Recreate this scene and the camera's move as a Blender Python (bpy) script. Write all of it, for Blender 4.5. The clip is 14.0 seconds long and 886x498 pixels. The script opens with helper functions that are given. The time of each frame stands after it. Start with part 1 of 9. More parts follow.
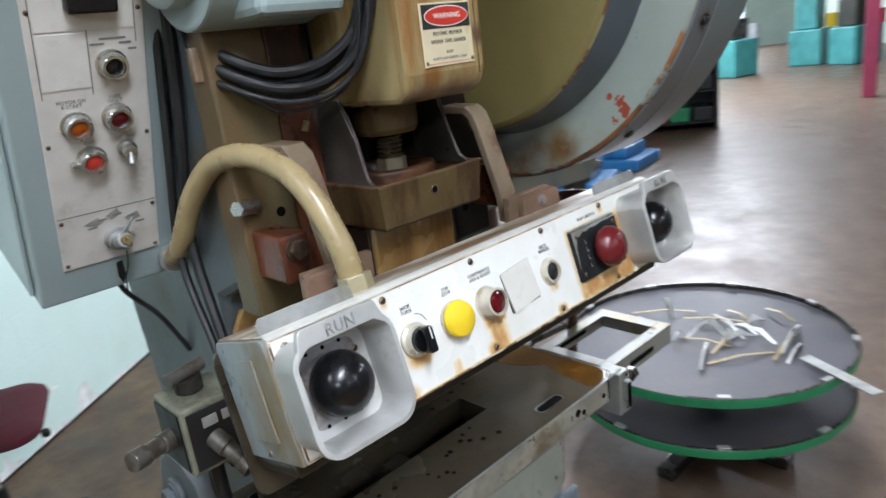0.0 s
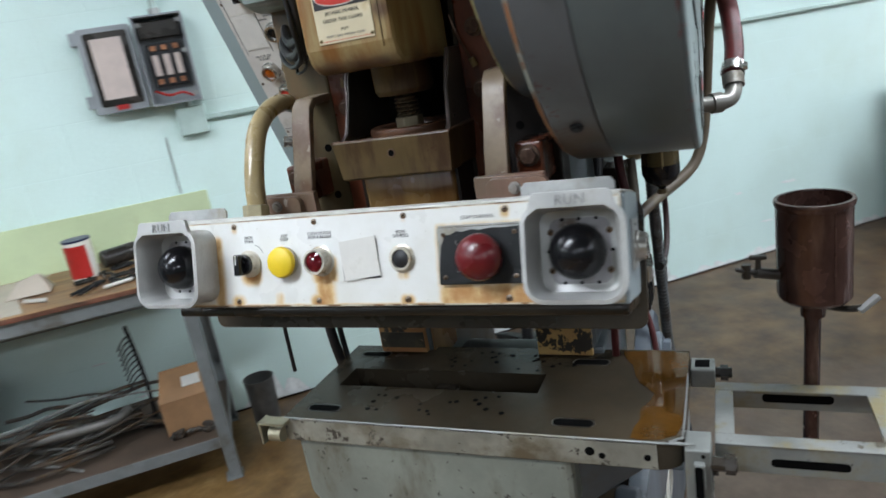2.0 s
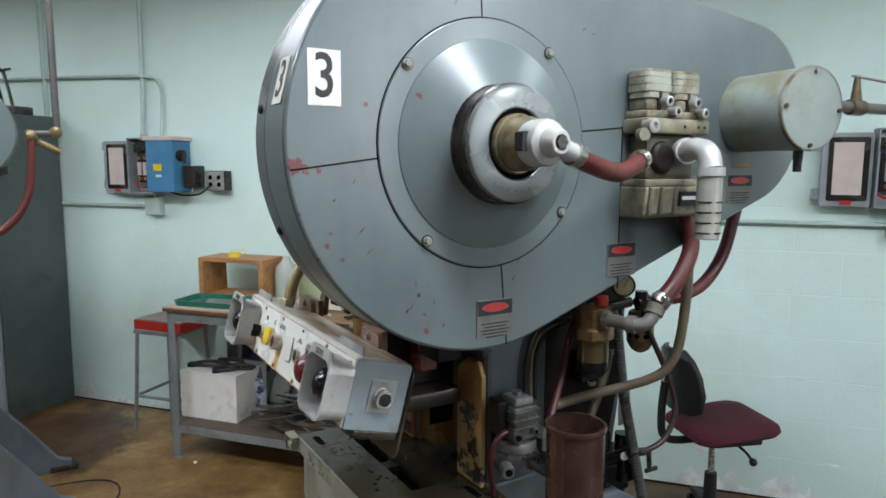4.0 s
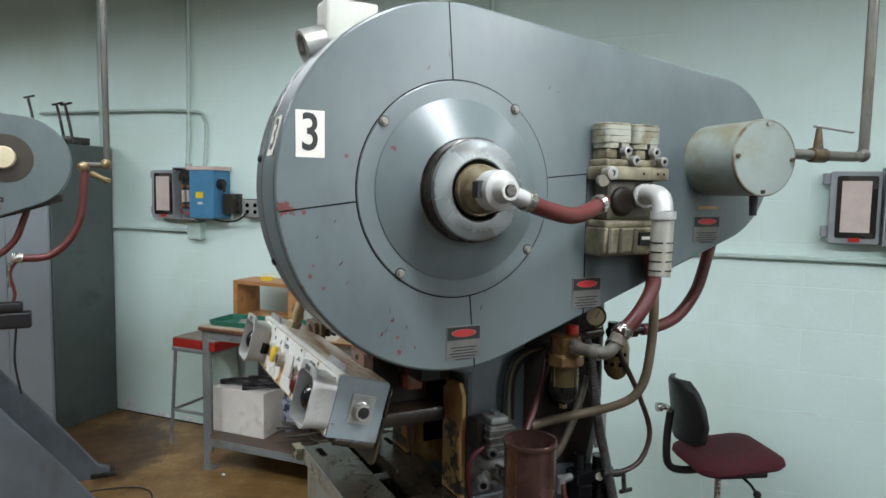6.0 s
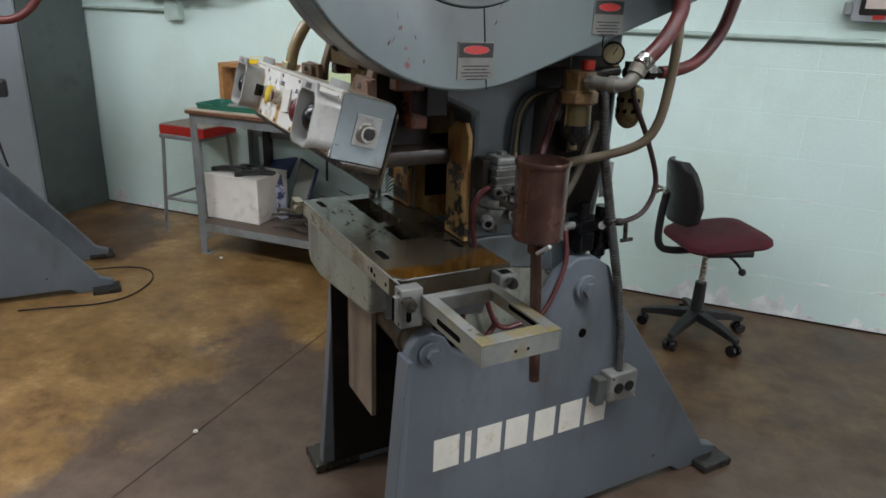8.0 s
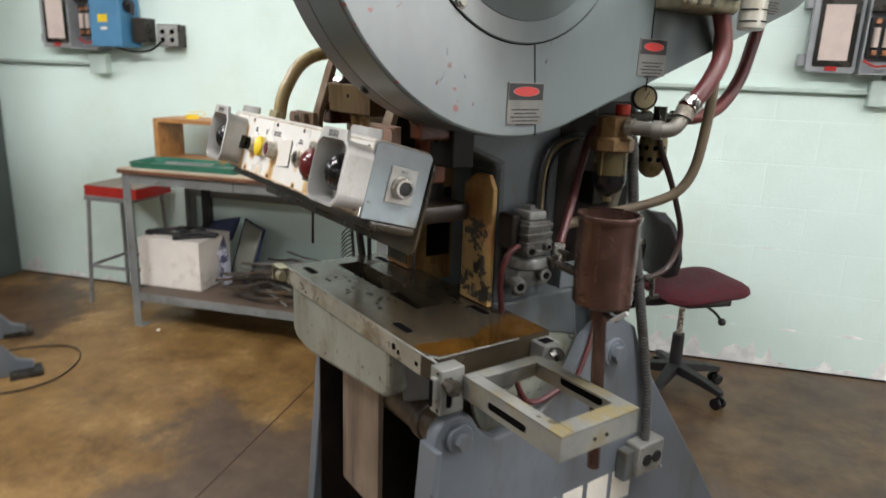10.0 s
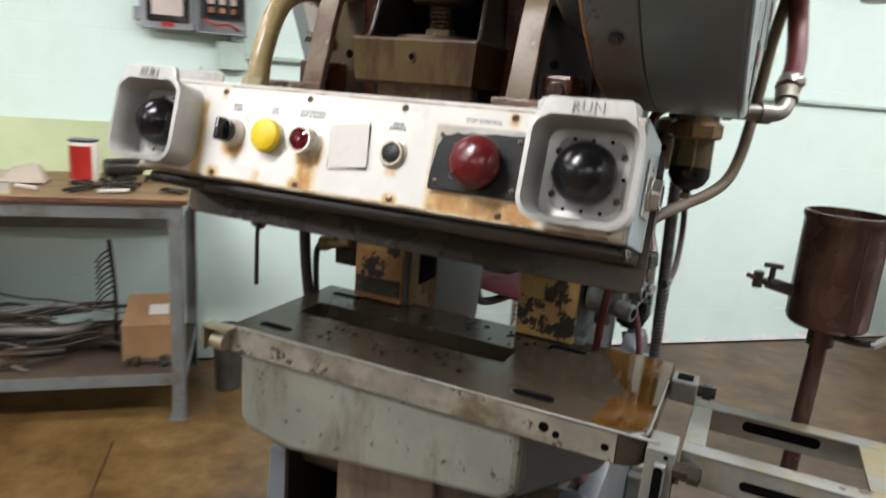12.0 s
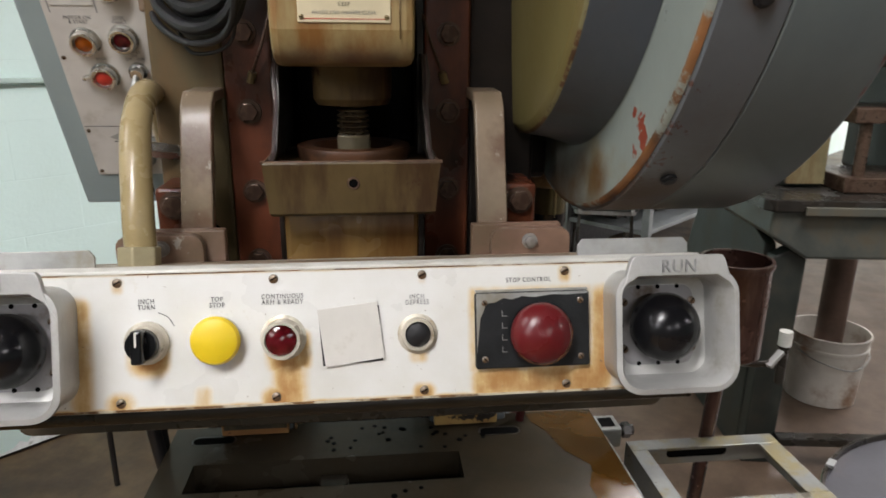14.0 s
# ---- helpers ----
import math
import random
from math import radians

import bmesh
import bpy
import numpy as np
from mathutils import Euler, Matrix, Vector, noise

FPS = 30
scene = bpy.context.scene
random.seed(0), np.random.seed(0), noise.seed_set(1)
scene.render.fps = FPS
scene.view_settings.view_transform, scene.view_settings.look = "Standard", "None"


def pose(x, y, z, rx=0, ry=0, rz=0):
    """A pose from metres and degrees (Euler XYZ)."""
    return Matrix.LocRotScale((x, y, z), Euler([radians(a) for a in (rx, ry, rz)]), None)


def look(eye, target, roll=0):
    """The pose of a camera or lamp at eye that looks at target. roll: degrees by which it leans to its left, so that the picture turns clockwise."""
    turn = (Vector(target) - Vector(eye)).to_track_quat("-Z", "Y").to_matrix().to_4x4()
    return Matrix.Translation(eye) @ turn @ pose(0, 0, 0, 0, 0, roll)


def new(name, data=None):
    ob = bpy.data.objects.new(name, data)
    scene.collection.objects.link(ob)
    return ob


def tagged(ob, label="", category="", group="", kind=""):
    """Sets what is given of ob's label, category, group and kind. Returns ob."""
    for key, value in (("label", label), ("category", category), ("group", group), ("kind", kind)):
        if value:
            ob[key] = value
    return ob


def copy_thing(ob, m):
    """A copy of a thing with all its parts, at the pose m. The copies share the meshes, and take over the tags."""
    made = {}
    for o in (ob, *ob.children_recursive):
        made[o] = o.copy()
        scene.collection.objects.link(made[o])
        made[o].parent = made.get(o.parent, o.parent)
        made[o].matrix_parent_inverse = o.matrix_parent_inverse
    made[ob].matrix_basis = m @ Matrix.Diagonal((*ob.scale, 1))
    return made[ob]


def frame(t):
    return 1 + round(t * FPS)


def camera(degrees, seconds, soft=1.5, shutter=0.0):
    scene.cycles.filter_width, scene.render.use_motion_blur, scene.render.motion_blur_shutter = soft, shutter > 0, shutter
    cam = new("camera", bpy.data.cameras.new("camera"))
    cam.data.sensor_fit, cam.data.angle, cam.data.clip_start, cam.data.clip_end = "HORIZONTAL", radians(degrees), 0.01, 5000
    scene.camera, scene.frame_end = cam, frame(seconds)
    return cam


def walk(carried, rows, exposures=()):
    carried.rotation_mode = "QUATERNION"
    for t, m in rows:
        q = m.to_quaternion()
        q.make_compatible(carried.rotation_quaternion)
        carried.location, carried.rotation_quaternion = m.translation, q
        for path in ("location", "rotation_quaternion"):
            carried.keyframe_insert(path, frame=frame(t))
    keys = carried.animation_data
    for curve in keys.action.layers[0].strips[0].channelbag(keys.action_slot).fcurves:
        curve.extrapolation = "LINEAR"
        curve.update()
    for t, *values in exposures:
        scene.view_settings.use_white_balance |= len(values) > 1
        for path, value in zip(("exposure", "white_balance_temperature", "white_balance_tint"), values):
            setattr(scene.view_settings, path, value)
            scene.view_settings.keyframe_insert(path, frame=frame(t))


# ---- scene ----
cam = camera(67.0, 14.0, 1.6, 0.4)
PATH = [
    (0, (-0.586, -0.504, 1.508), (0.701, 0.913, 0.928), -7.4),
    (0.5, (-0.385, -0.573, 1.492), (0.473, 1.142, 0.923), -8.6),
    (1, (-0.135, -0.642, 1.468), (0.23, 1.239, 0.893), -9.5),
    (1.5, (0.159, -0.74, 1.465), (-0.089, 1.157, 0.882), -10.6),
    (2, (0.441, -0.709, 1.45), (-0.343, 1.045, 0.894), -9.7),
    (2.5, (0.782, -0.699, 1.489), (-0.408, 0.838, 1.018), -7.8),
    (3, (1.009, -0.609, 1.524), (-0.469, 0.687, 1.153), -4.3),
    (3.5, (1.19, -0.484, 1.58), (-0.402, 0.689, 1.279), -1.1),
    (3.7, (1.275, -0.444, 1.591), (-0.393, 0.626, 1.32), -0.4),
    (5.8, (1.571, -0.382, 1.641), (-0.199, 0.531, 1.458), 1.2),
    (6, (1.58, -0.381, 1.635), (-0.196, 0.522, 1.467), 0.9),
    (6.5, (1.571, -0.394, 1.583), (-0.194, 0.489, 1.258), -0.2),
    (7, (1.548, -0.396, 1.498), (-0.194, 0.459, 1.015), 0.6),
    (7.5, (1.541, -0.404, 1.457), (-0.147, 0.462, 0.825), 1.3),
    (7.7, (1.539, -0.4, 1.441), (-0.133, 0.475, 0.78), 1.6),
    (9.8, (1.335, -0.46, 1.398), (-0.262, 0.578, 0.788), 2.8),
    (10, (1.261, -0.494, 1.383), (-0.315, 0.624, 0.868), 2.1),
    (10.5, (1.073, -0.551, 1.293), (-0.437, 0.668, 0.809), 1.9),
    (11, (0.864, -0.551, 1.256), (-0.622, 0.685, 0.74), 1.2),
    (11.5, (0.663, -0.58, 1.243), (-0.62, 0.865, 0.73), 3.0),
    (12, (0.443, -0.662, 1.29), (-0.371, 1.104, 0.821), 4.3),
    (12.5, (0.293, -0.565, 1.377), (-0.241, 1.321, 0.978), 3.2),
    (13, (0.162, -0.513, 1.423), (-0.123, 1.439, 1.097), 2.0),
    (13.5, (0.06, -0.539, 1.462), (0.083, 1.402, 0.98), 1.1),
    (14, (0.022, -0.554, 1.46), (0.232, 1.352, 0.893), 0.4),
]
walk(cam, [(t, look(eye, target, roll)) for t, eye, target, roll in PATH],
     [(0, 0.10, 6250, 12), (1.5, -0.02, 6200, 10), (3, -0.34, 6300, 10), (6, -0.46, 6550, 10), (7.7, -0.50, 6600, 12), (9.8, 0.06, 7200, 15), (12.5, 0.11, 7100, 15), (14, -0.2, 7100, 16)])

# ---- world and lights ----
WALL = pose(-1.368, 1.775, 0, 0, 0, 40.5)  # the block wall's frame: x along it, room at y < 0
world = bpy.data.worlds.new("world")
scene.world = world
world.use_nodes = True
world.node_tree.nodes["Background"].inputs[0].default_value = (0.75, 0.85, 1.0, 1)
world.node_tree.nodes["Background"].inputs[1].default_value = 3.0


def overhead_lamp(s, y, z, watts, length=1.25, width=0.3, colour=(0.94, 1.0, 1.07)):
    lamp = bpy.data.lights.new("fluorescent_and_fill_lamp", "AREA")
    lamp.shape, lamp.size, lamp.size_y, lamp.energy, lamp.color = "RECTANGLE", length, width, watts, colour
    ob = new("fluorescent_and_fill_lamp", lamp)
    ob.matrix_world = WALL @ pose(s, y, z)
    return ob


for s in (-4.5, -1.6, 2.1, 4.6):
    for y, z, watts in ((-1.35, 2.75, 22), (-2.8, 2.88, 78), (-7.2, 3.2, 62)):
        overhead_lamp(s - (1.0 if y == -2.8 and s > 0 else 0), y, z, watts * (0.7 if s == 2.1 and y == -1.35 else 1.0))
# broad unseen fill lamps, added to brighten the far aisle
for s in (10.5, 13.5, 17.0, 20.5):
    overhead_lamp(s, -5.5, 3.5, 400, 2.4, 2.4)
# daylight through the long window at the end of the shop
day = bpy.data.lights.new("window_daylight", "AREA")
day.shape, day.size, day.size_y, day.energy, day.color = "RECTANGLE", 9.4, 2.4, 1400, (1.0, 1.0, 1.0)
new("window_daylight", day).matrix_world = WALL @ pose(25.95, -6.25, 2.15, 90, 0, 90) @ pose(0, 0, 0, 0, 0, 0)


# ---- materials ----
def mat(name, col, rough=0.5, metal=0.0, var=0.18, scale=6.0, bump=0.12, bscale=90.0, stain=None, stain_at=0.55,
        stain_scale=4.0, stain_soft=0.12, stretch=(1, 1, 1), chip=None, chip_at=0.66, chip_scale=22.0, spots=(), spot_col=None, sharp=False, clear=None, calm=False, wash=(), wash_col=None, sheen=0.5, room=False):
    m = bpy.data.materials.new(name)
    m.use_nodes = True
    nt = m.node_tree
    N, L = nt.nodes, nt.links
    bsdf = N["Principled BSDF"]
    co = N.new("ShaderNodeNewGeometry").outputs["Position"] if room else N.new("ShaderNodeTexCoord").outputs["Object"]

    def noise_tex(sc, detail=4.0, where=co, rgh=0.55):
        n = N.new("ShaderNodeTexNoise")
        n.inputs["Scale"].default_value, n.inputs["Detail"].default_value = sc, detail
        n.inputs["Roughness"].default_value = rgh
        L.new(where, n.inputs["Vector"])
        return n.outputs["Fac"]

    def ranged(v, a, b, c=0.0, d=1.0):
        n = N.new("ShaderNodeMapRange")
        n.interpolation_type = "SMOOTHSTEP"
        for i, x in enumerate((a, b, c, d)):
            n.inputs[i + 1].default_value = x
        L.new(v, n.inputs[0])
        return n.outputs[0]

    def maths(op, a, b):
        n = N.new("ShaderNodeMath")
        n.operation = op
        for i, x in enumerate((a, b)):
            if isinstance(x, (int, float)):
                n.inputs[i].default_value = x
            else:
                L.new(x, n.inputs[i])
        return n.outputs[0]

    def mixed(fac, a, b, mode="MIX"):
        n = N.new("ShaderNodeMix")
        n.data_type, n.blend_type = "RGBA", mode
        for sock, x in ((n.inputs[0], fac), (n.inputs[6], a), (n.inputs[7], b)):
            if isinstance(x, tuple):
                sock.default_value = (*x, 1) if len(x) == 3 else x
            elif isinstance(x, (int, float)):
                sock.default_value = x
            else:
                L.new(x, sock)
        return n.outputs[2]

    big, fine = noise_tex(scale), noise_tex(bscale, 6.0)
    dark = tuple(c * (1 - var * 1.6) for c in col)
    lite = tuple(min(1.0, c * (1 + var)) for c in col)
    c = mixed(ranged(big, 0.3, 0.7), dark, lite)
    if not calm:
        c = mixed(ranged(fine, 0.35, 0.7, 0.0, var * 0.8), c, tuple(x * 0.55 for x in col))
    wide = 0.0 if calm else 0.08
    r = maths("ADD", ranged(big, 0.3, 0.7, -wide, wide), rough)
    where = co
    if stretch != (1, 1, 1):
        mp = N.new("ShaderNodeMapping")
        mp.inputs["Scale"].default_value = stretch
        L.new(co, mp.inputs["Vector"])
        where = mp.outputs[0]
    if stain:
        f = ranged(noise_tex(stain_scale, 6.0, where, 0.65), stain_at - stain_soft, stain_at + stain_soft)
        c = mixed(f, c, stain)
    if chip:
        f = ranged(noise_tex(chip_scale, 8.0, co, 0.7), chip_at - 0.015, chip_at + 0.015)
        c = mixed(f, c, chip)
        r = maths("ADD", r, maths("MULTIPLY", f, 0.25))
    if spots:
        total = None
        for x, y, z, rad in spots:
            d = N.new("ShaderNodeVectorMath")
            d.operation = "DISTANCE"
            d.inputs[1].default_value = (x, y, z)
            L.new(co, d.inputs[0])
            near = ranged(d.outputs["Value"], rad, rad * 0.15)
            total = near if total is None else maths("MAXIMUM", total, near)
        if sharp:
            size, weight = (55.0, 0.30) if sharp is True else sharp
            f = ranged(maths("ADD", maths("MULTIPLY", total, weight), noise_tex(size, 8.0, co, 0.65)), 0.72, 0.745)
        else:
            patchy = noise_tex(26.0, 10.0, co, 0.7)
            wash = maths("MULTIPLY", total, ranged(patchy, 0.2, 0.6, 0.6, 0.95))
            c = mixed(wash, c, tuple(0.5 * a + 0.5 * b for a, b in zip(col, (0.66, 0.42, 0.11))))
            f = maths("MULTIPLY", ranged(total, 0.35, 1.0), ranged(patchy, 0.30, 0.60, 0.1, 0.9))
        c = mixed(f, c, spot_col)
    for x, y, z, rad in wash:
        d = N.new("ShaderNodeVectorMath")
        d.operation = "DISTANCE"
        d.inputs[1].default_value = (x, y, z)
        L.new(co, d.inputs[0])
        f = maths("MULTIPLY", ranged(d.outputs["Value"], rad, rad * 0.2), ranged(noise_tex(18.0, 6.0, co, 0.6), 0.28, 0.6, 0.3, 1.0))
        c = mixed(f, c, wash_col)
    L.new(c, bsdf.inputs["Base Color"])
    L.new(r, bsdf.inputs["Roughness"])
    bsdf.inputs["Metallic"].default_value = metal
    bsdf.inputs["Specular IOR Level"].default_value = sheen
    if bump:
        b = N.new("ShaderNodeBump")
        b.inputs["Strength"].default_value, b.inputs["Distance"].default_value = bump, 0.004
        L.new(maths("ADD", fine, big), b.inputs["Height"])
        L.new(b.outputs[0], bsdf.inputs["Normal"])
    if clear:
        bsdf.inputs["Transmission Weight"].default_value, bsdf.inputs["IOR"].default_value = clear, 1.45
    return m


slide_gold = mat("oil_varnished_slide", (0.26, 0.155, 0.055), 0.28, 0, 0.2, 5, 0.05, 90, stain=(0.105, 0.045, 0.013), stain_at=0.52, stain_scale=10, stretch=(1, 1, 0.15))
collar_olive = mat("oil_streaked_collar", (0.105, 0.070, 0.028), 0.46, 0, 0.18, 8, 0.1, 90, stain=(0.034, 0.015, 0.006), stain_at=0.49, stain_scale=16, stretch=(1, 1, 0.2), chip=(0.05, 0.022, 0.010), chip_at=0.64, sheen=0.28)
pitman_paint = mat("rust_streaked_paint", (0.32, 0.25, 0.115), 0.34, 0, 0.12, 6, 0.06, 90, chip=(0.11, 0.055, 0.03), chip_at=0.67, chip_scale=60, stain=(0.20, 0.088, 0.022), stain_at=0.54, stain_scale=15, stretch=(1, 1, 0.16),
                   wash=[(-0.045, 0.10, 1.435, 0.045), (0.0, 0.10, 1.436, 0.050), (0.045, 0.10, 1.435, 0.045), (0.066, 0.16, 1.436, 0.045), (0.066, 0.22, 1.434, 0.045), (-0.066, 0.16, 1.434, 0.045), (0.055, 0.088, 1.515, 0.020)], wash_col=(0.085, 0.043, 0.022))
wheel_grey = mat("wheel_blue_grey_paint", (0.072, 0.088, 0.104), 0.36, 0, 0.12, 6, 0.08, 90, stain=(0.055, 0.048, 0.036), stain_at=0.58, stain_scale=6, chip=(0.08, 0.05, 0.03), chip_at=0.7)
rim_rust = mat("rust_along_rim", (0.20, 0.085, 0.03), 0.5, 0, 0.35, 20, 0.2, 80, stain=(0.24, 0.265, 0.23), stain_at=0.54, stain_scale=14, stain_soft=0.03)
# Oily black paint; also painted where shade fills the throat and recesses.
oily_black_shade = mat("oily_black_and_shade", (0.016, 0.011, 0.008), 0.45, 0, 0.3, 7, 0.12, 90, stain=(0.007, 0.005, 0.004), stain_at=0.5, stain_scale=6, sheen=0.25)
rusty_bolt = mat("rust_brown_bolt", (0.150, 0.098, 0.070), 0.34, 0.45, 0.25, 30, 0.1, 120, stain=(0.05, 0.025, 0.015), stain_at=0.52, stain_scale=30)
cabinet_paint = mat("mint_grey_cabinet_paint", (0.285, 0.350, 0.348), 0.36, 0, 0.05, 3, 0.05, 110, stain=(0.28, 0.33, 0.31), stain_at=0.64, stain_scale=5, chip=(0.10, 0.10, 0.095), chip_at=0.75, chip_scale=24)
band_paint = mat("scuffed_guard_paint", (0.108, 0.120, 0.128), 0.34, 0, 0.08, 4, 0.08, 110, stain=(0.085, 0.085, 0.083), stain_at=0.58, stain_scale=6, chip=(0.075, 0.038, 0.026), chip_at=0.70, chip_scale=58,
                 spots=[(0.268, 0.243 + 0.361 * math.cos(radians(a)), 1.64 + 0.361 * math.sin(radians(a)), r) for a, r in ((215, 0.020), (222, 0.028), (229, 0.036), (236, 0.042), (243, 0.046), (250, 0.048), (257, 0.048), (264, 0.044))], spot_col=(0.075, 0.034, 0.022), sharp=(150.0, 0.20),
                 wash=[(0.294, 0.243 + 0.361 * math.cos(radians(203.2)), 1.64 + 0.361 * math.sin(radians(203.2)), 0.020)] + [(0.285, 0.243 + 0.361 * math.cos(radians(a)), 1.64 + 0.361 * math.sin(radians(a)), 0.055) for a in (238, 250, 262)], wash_col=(0.075, 0.050, 0.036))
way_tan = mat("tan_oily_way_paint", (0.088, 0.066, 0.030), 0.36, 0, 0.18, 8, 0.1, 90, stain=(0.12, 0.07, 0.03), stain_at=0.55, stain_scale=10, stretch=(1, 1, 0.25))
bezel_cream = mat("aged_bezel", (0.56, 0.52, 0.43), 0.33, 0.25, 0.1, 30, 0.05, 150, stain=(0.32, 0.24, 0.14), stain_at=0.62, stain_scale=40)
press_paint = mat("press_grey_paint", (0.127, 0.157, 0.157), 0.28, 0, 0, 3.0, 0, 120, stain=(0.091, 0.113, 0.116), stain_at=0.54, stain_scale=3.2, stain_soft=0.16, stretch=(1, 1, 0.6), chip=(0.05, 0.035, 0.035), chip_at=0.735, chip_scale=42, calm=True,
                  spots=[(0.4155, -0.104, 1.606, 0.026), (0.4155, -0.085, 1.600, 0.018), (0.4155, -0.065, 1.598, 0.012), (0.425, 0.099, 1.713, 0.016), (0.4155, 0.117, 1.357, 0.007), (0.4155, 0.121, 1.328, 0.010), (0.4155, 0.123, 1.338, 0.006), (0.4155, -0.03, 1.459, 0.009), (0.4155, -0.055, 1.482, 0.007), (0.4155, -0.048, 1.50, 0.006), (0.4155, 0.012, 1.698, 0.007)] + [(0.4145, 0.243 + 0.357 * math.cos(a), 1.64 + 0.357 * math.sin(a), r * 0.55) for a, r in ((3.45, 0.009), (3.58, 0.006), (3.66, 0.011), (3.74, 0.007), (3.83, 0.010), (3.92, 0.006), (4.02, 0.012), (4.09, 0.008), (4.2, 0.006), (4.34, 0.008), (4.47, 0.006))], spot_col=(0.14, 0.042, 0.040), sharp=True)
frame_paint = mat("frame_grey_paint", (0.088, 0.105, 0.113), 0.40, 0, 0.14, 5, 0.1, 90, stain=(0.07, 0.058, 0.036), stain_at=0.60, stain_scale=6, chip=(0.06, 0.055, 0.05), chip_at=0.69)
bed_paint = mat("worn_bed_paint", (0.215, 0.228, 0.192), 0.36, 0, 0.14, 5, 0.12, 110, stain=(0.085, 0.066, 0.038), stain_at=0.57, stain_scale=9, stretch=(1, 1, 0.35), chip=(0.06, 0.052, 0.042), chip_at=0.625, chip_scale=46)
oily_paint = mat("oil_stained_paint", (0.165, 0.14, 0.075), 0.33, 0, 0.22, 7, 0.15, 80, stain=(0.10, 0.055, 0.02), stain_at=0.52, stain_scale=9, stretch=(1, 1, 0.3))
olive_paint = mat("olive_primer", (0.175, 0.145, 0.054), 0.40, 0, 0.12, 4, 0.08, 90, stain=(0.13, 0.085, 0.03), stain_at=0.60, stain_scale=4, chip=(0.05, 0.03, 0.015), chip_at=0.70, chip_scale=40)
wheel_paint = mat("wheel_green_paint", (0.265, 0.305, 0.275), 0.40, 0, 0.08, 5, 0.08, 90, stain=(0.22, 0.17, 0.07), stain_at=0.59, stain_scale=5, chip=(0.10, 0.09, 0.075), chip_at=0.69, chip_scale=34,
                  spots=[(0.259, 0.020, 1.400, 0.020), (0.259, 0.014, 1.388, 0.020), (0.259, 0.026, 1.376, 0.016), (0.259, 0.034, 1.408, 0.010)], spot_col=(0.24, 0.05, 0.027), sharp=True,
                  wash=[(0.259, 0.170, 1.312, 0.060), (0.259, 0.215, 1.296, 0.060), (0.259, 0.120, 1.338, 0.040), (0.259, 0.27, 1.29, 0.07)], wash_col=(0.12, 0.055, 0.012))
gib_red = mat("gib_oxide_red", (0.130, 0.036, 0.016), 0.30, 0, 0.25, 9, 0.15, 90, stain=(0.022, 0.010, 0.007), stain_at=0.57, stain_scale=7, stretch=(1, 1, 0.4))
strap_tan = mat("tan_bracket_paint", (0.215, 0.16, 0.105), 0.36, 0, 0.15, 10, 0.12, 120, stain=(0.115, 0.062, 0.036), stain_at=0.55, stain_scale=12, chip=(0.36, 0.32, 0.26), chip_at=0.64, chip_scale=40)
strap_brown = mat("brown_bracket_paint", (0.22, 0.13, 0.09), 0.45, 0, 0.18, 10, 0.12, 120, stain=(0.12, 0.08, 0.05), stain_at=0.55, stain_scale=9, chip=(0.33, 0.30, 0.26), chip_at=0.62, chip_scale=34)
leg_paint = mat("leg_blue_grey_paint", (0.120, 0.140, 0.160), 0.40, 0, 0.10, 3, 0.08, 100, stain=(0.075, 0.072, 0.062), stain_at=0.60, stain_scale=3, stretch=(1, 1, 0.35), chip=(0.045, 0.038, 0.032), chip_at=0.69, chip_scale=24)
hose_tan = mat("tan_hose", (0.34, 0.26, 0.13), 0.30, 0, 0.08, 20, 0.05, 200)
bar_paint = mat("bar_grey_green_paint", (0.24, 0.285, 0.30), 0.34, 0, 0.10, 8, 0.06, 150, stain=(0.17, 0.125, 0.065), stain_at=0.57, stain_scale=7, stretch=(1, 1, 0.5), chip=(0.10, 0.065, 0.035), chip_at=0.66, chip_scale=36)
cast_alu = mat("cast_aluminium", (0.47, 0.47, 0.45), 0.42, 0.35, 0.08, 20, 0.12, 160, stain=(0.30, 0.27, 0.2), stain_at=0.68, stain_scale=10)
black_gloss = mat("black_phenolic", (0.005, 0.005, 0.006), 0.22, 0, 0.1, 20, 0.02, 200, sheen=0.40)
black_matt = mat("black_rubber", (0.008, 0.008, 0.009), 0.5, 0, 0.2, 30, 0.08, 200)
red_gloss = mat("red_phenolic", (0.112, 0.008, 0.010), 0.24, 0, 0.12, 18, 0.05, 120)
yellow_plastic = mat("yellow_plastic", (0.75, 0.53, 0.02), 0.35, 0, 0.05, 20, 0.02, 200)
red_lens = mat("dark_red_lens", (0.085, 0.004, 0.007), 0.08, 0, 0.3, 60, 0.1, 90)
amber_lens = mat("amber_lens", (0.34, 0.075, 0.006), 0.08, 0, 0.3, 60, 0.1, 90)
chrome = mat("worn_chrome", (0.55, 0.54, 0.50), 0.25, 0.9, 0.1, 30, 0.05, 150, stain=(0.2, 0.15, 0.09), stain_at=0.66, stain_scale=30)
steel = mat("bare_steel", (0.36, 0.35, 0.33), 0.42, 0.6, 0.15, 12, 0.1, 150, stain=(0.15, 0.12, 0.09), stain_at=0.60, stain_scale=14)
galv = mat("galvanised_steel", (0.37, 0.375, 0.36), 0.42, 0.5, 0.15, 18, 0.08, 130, stain=(0.25, 0.22, 0.16), stain_at=0.62, stain_scale=12)
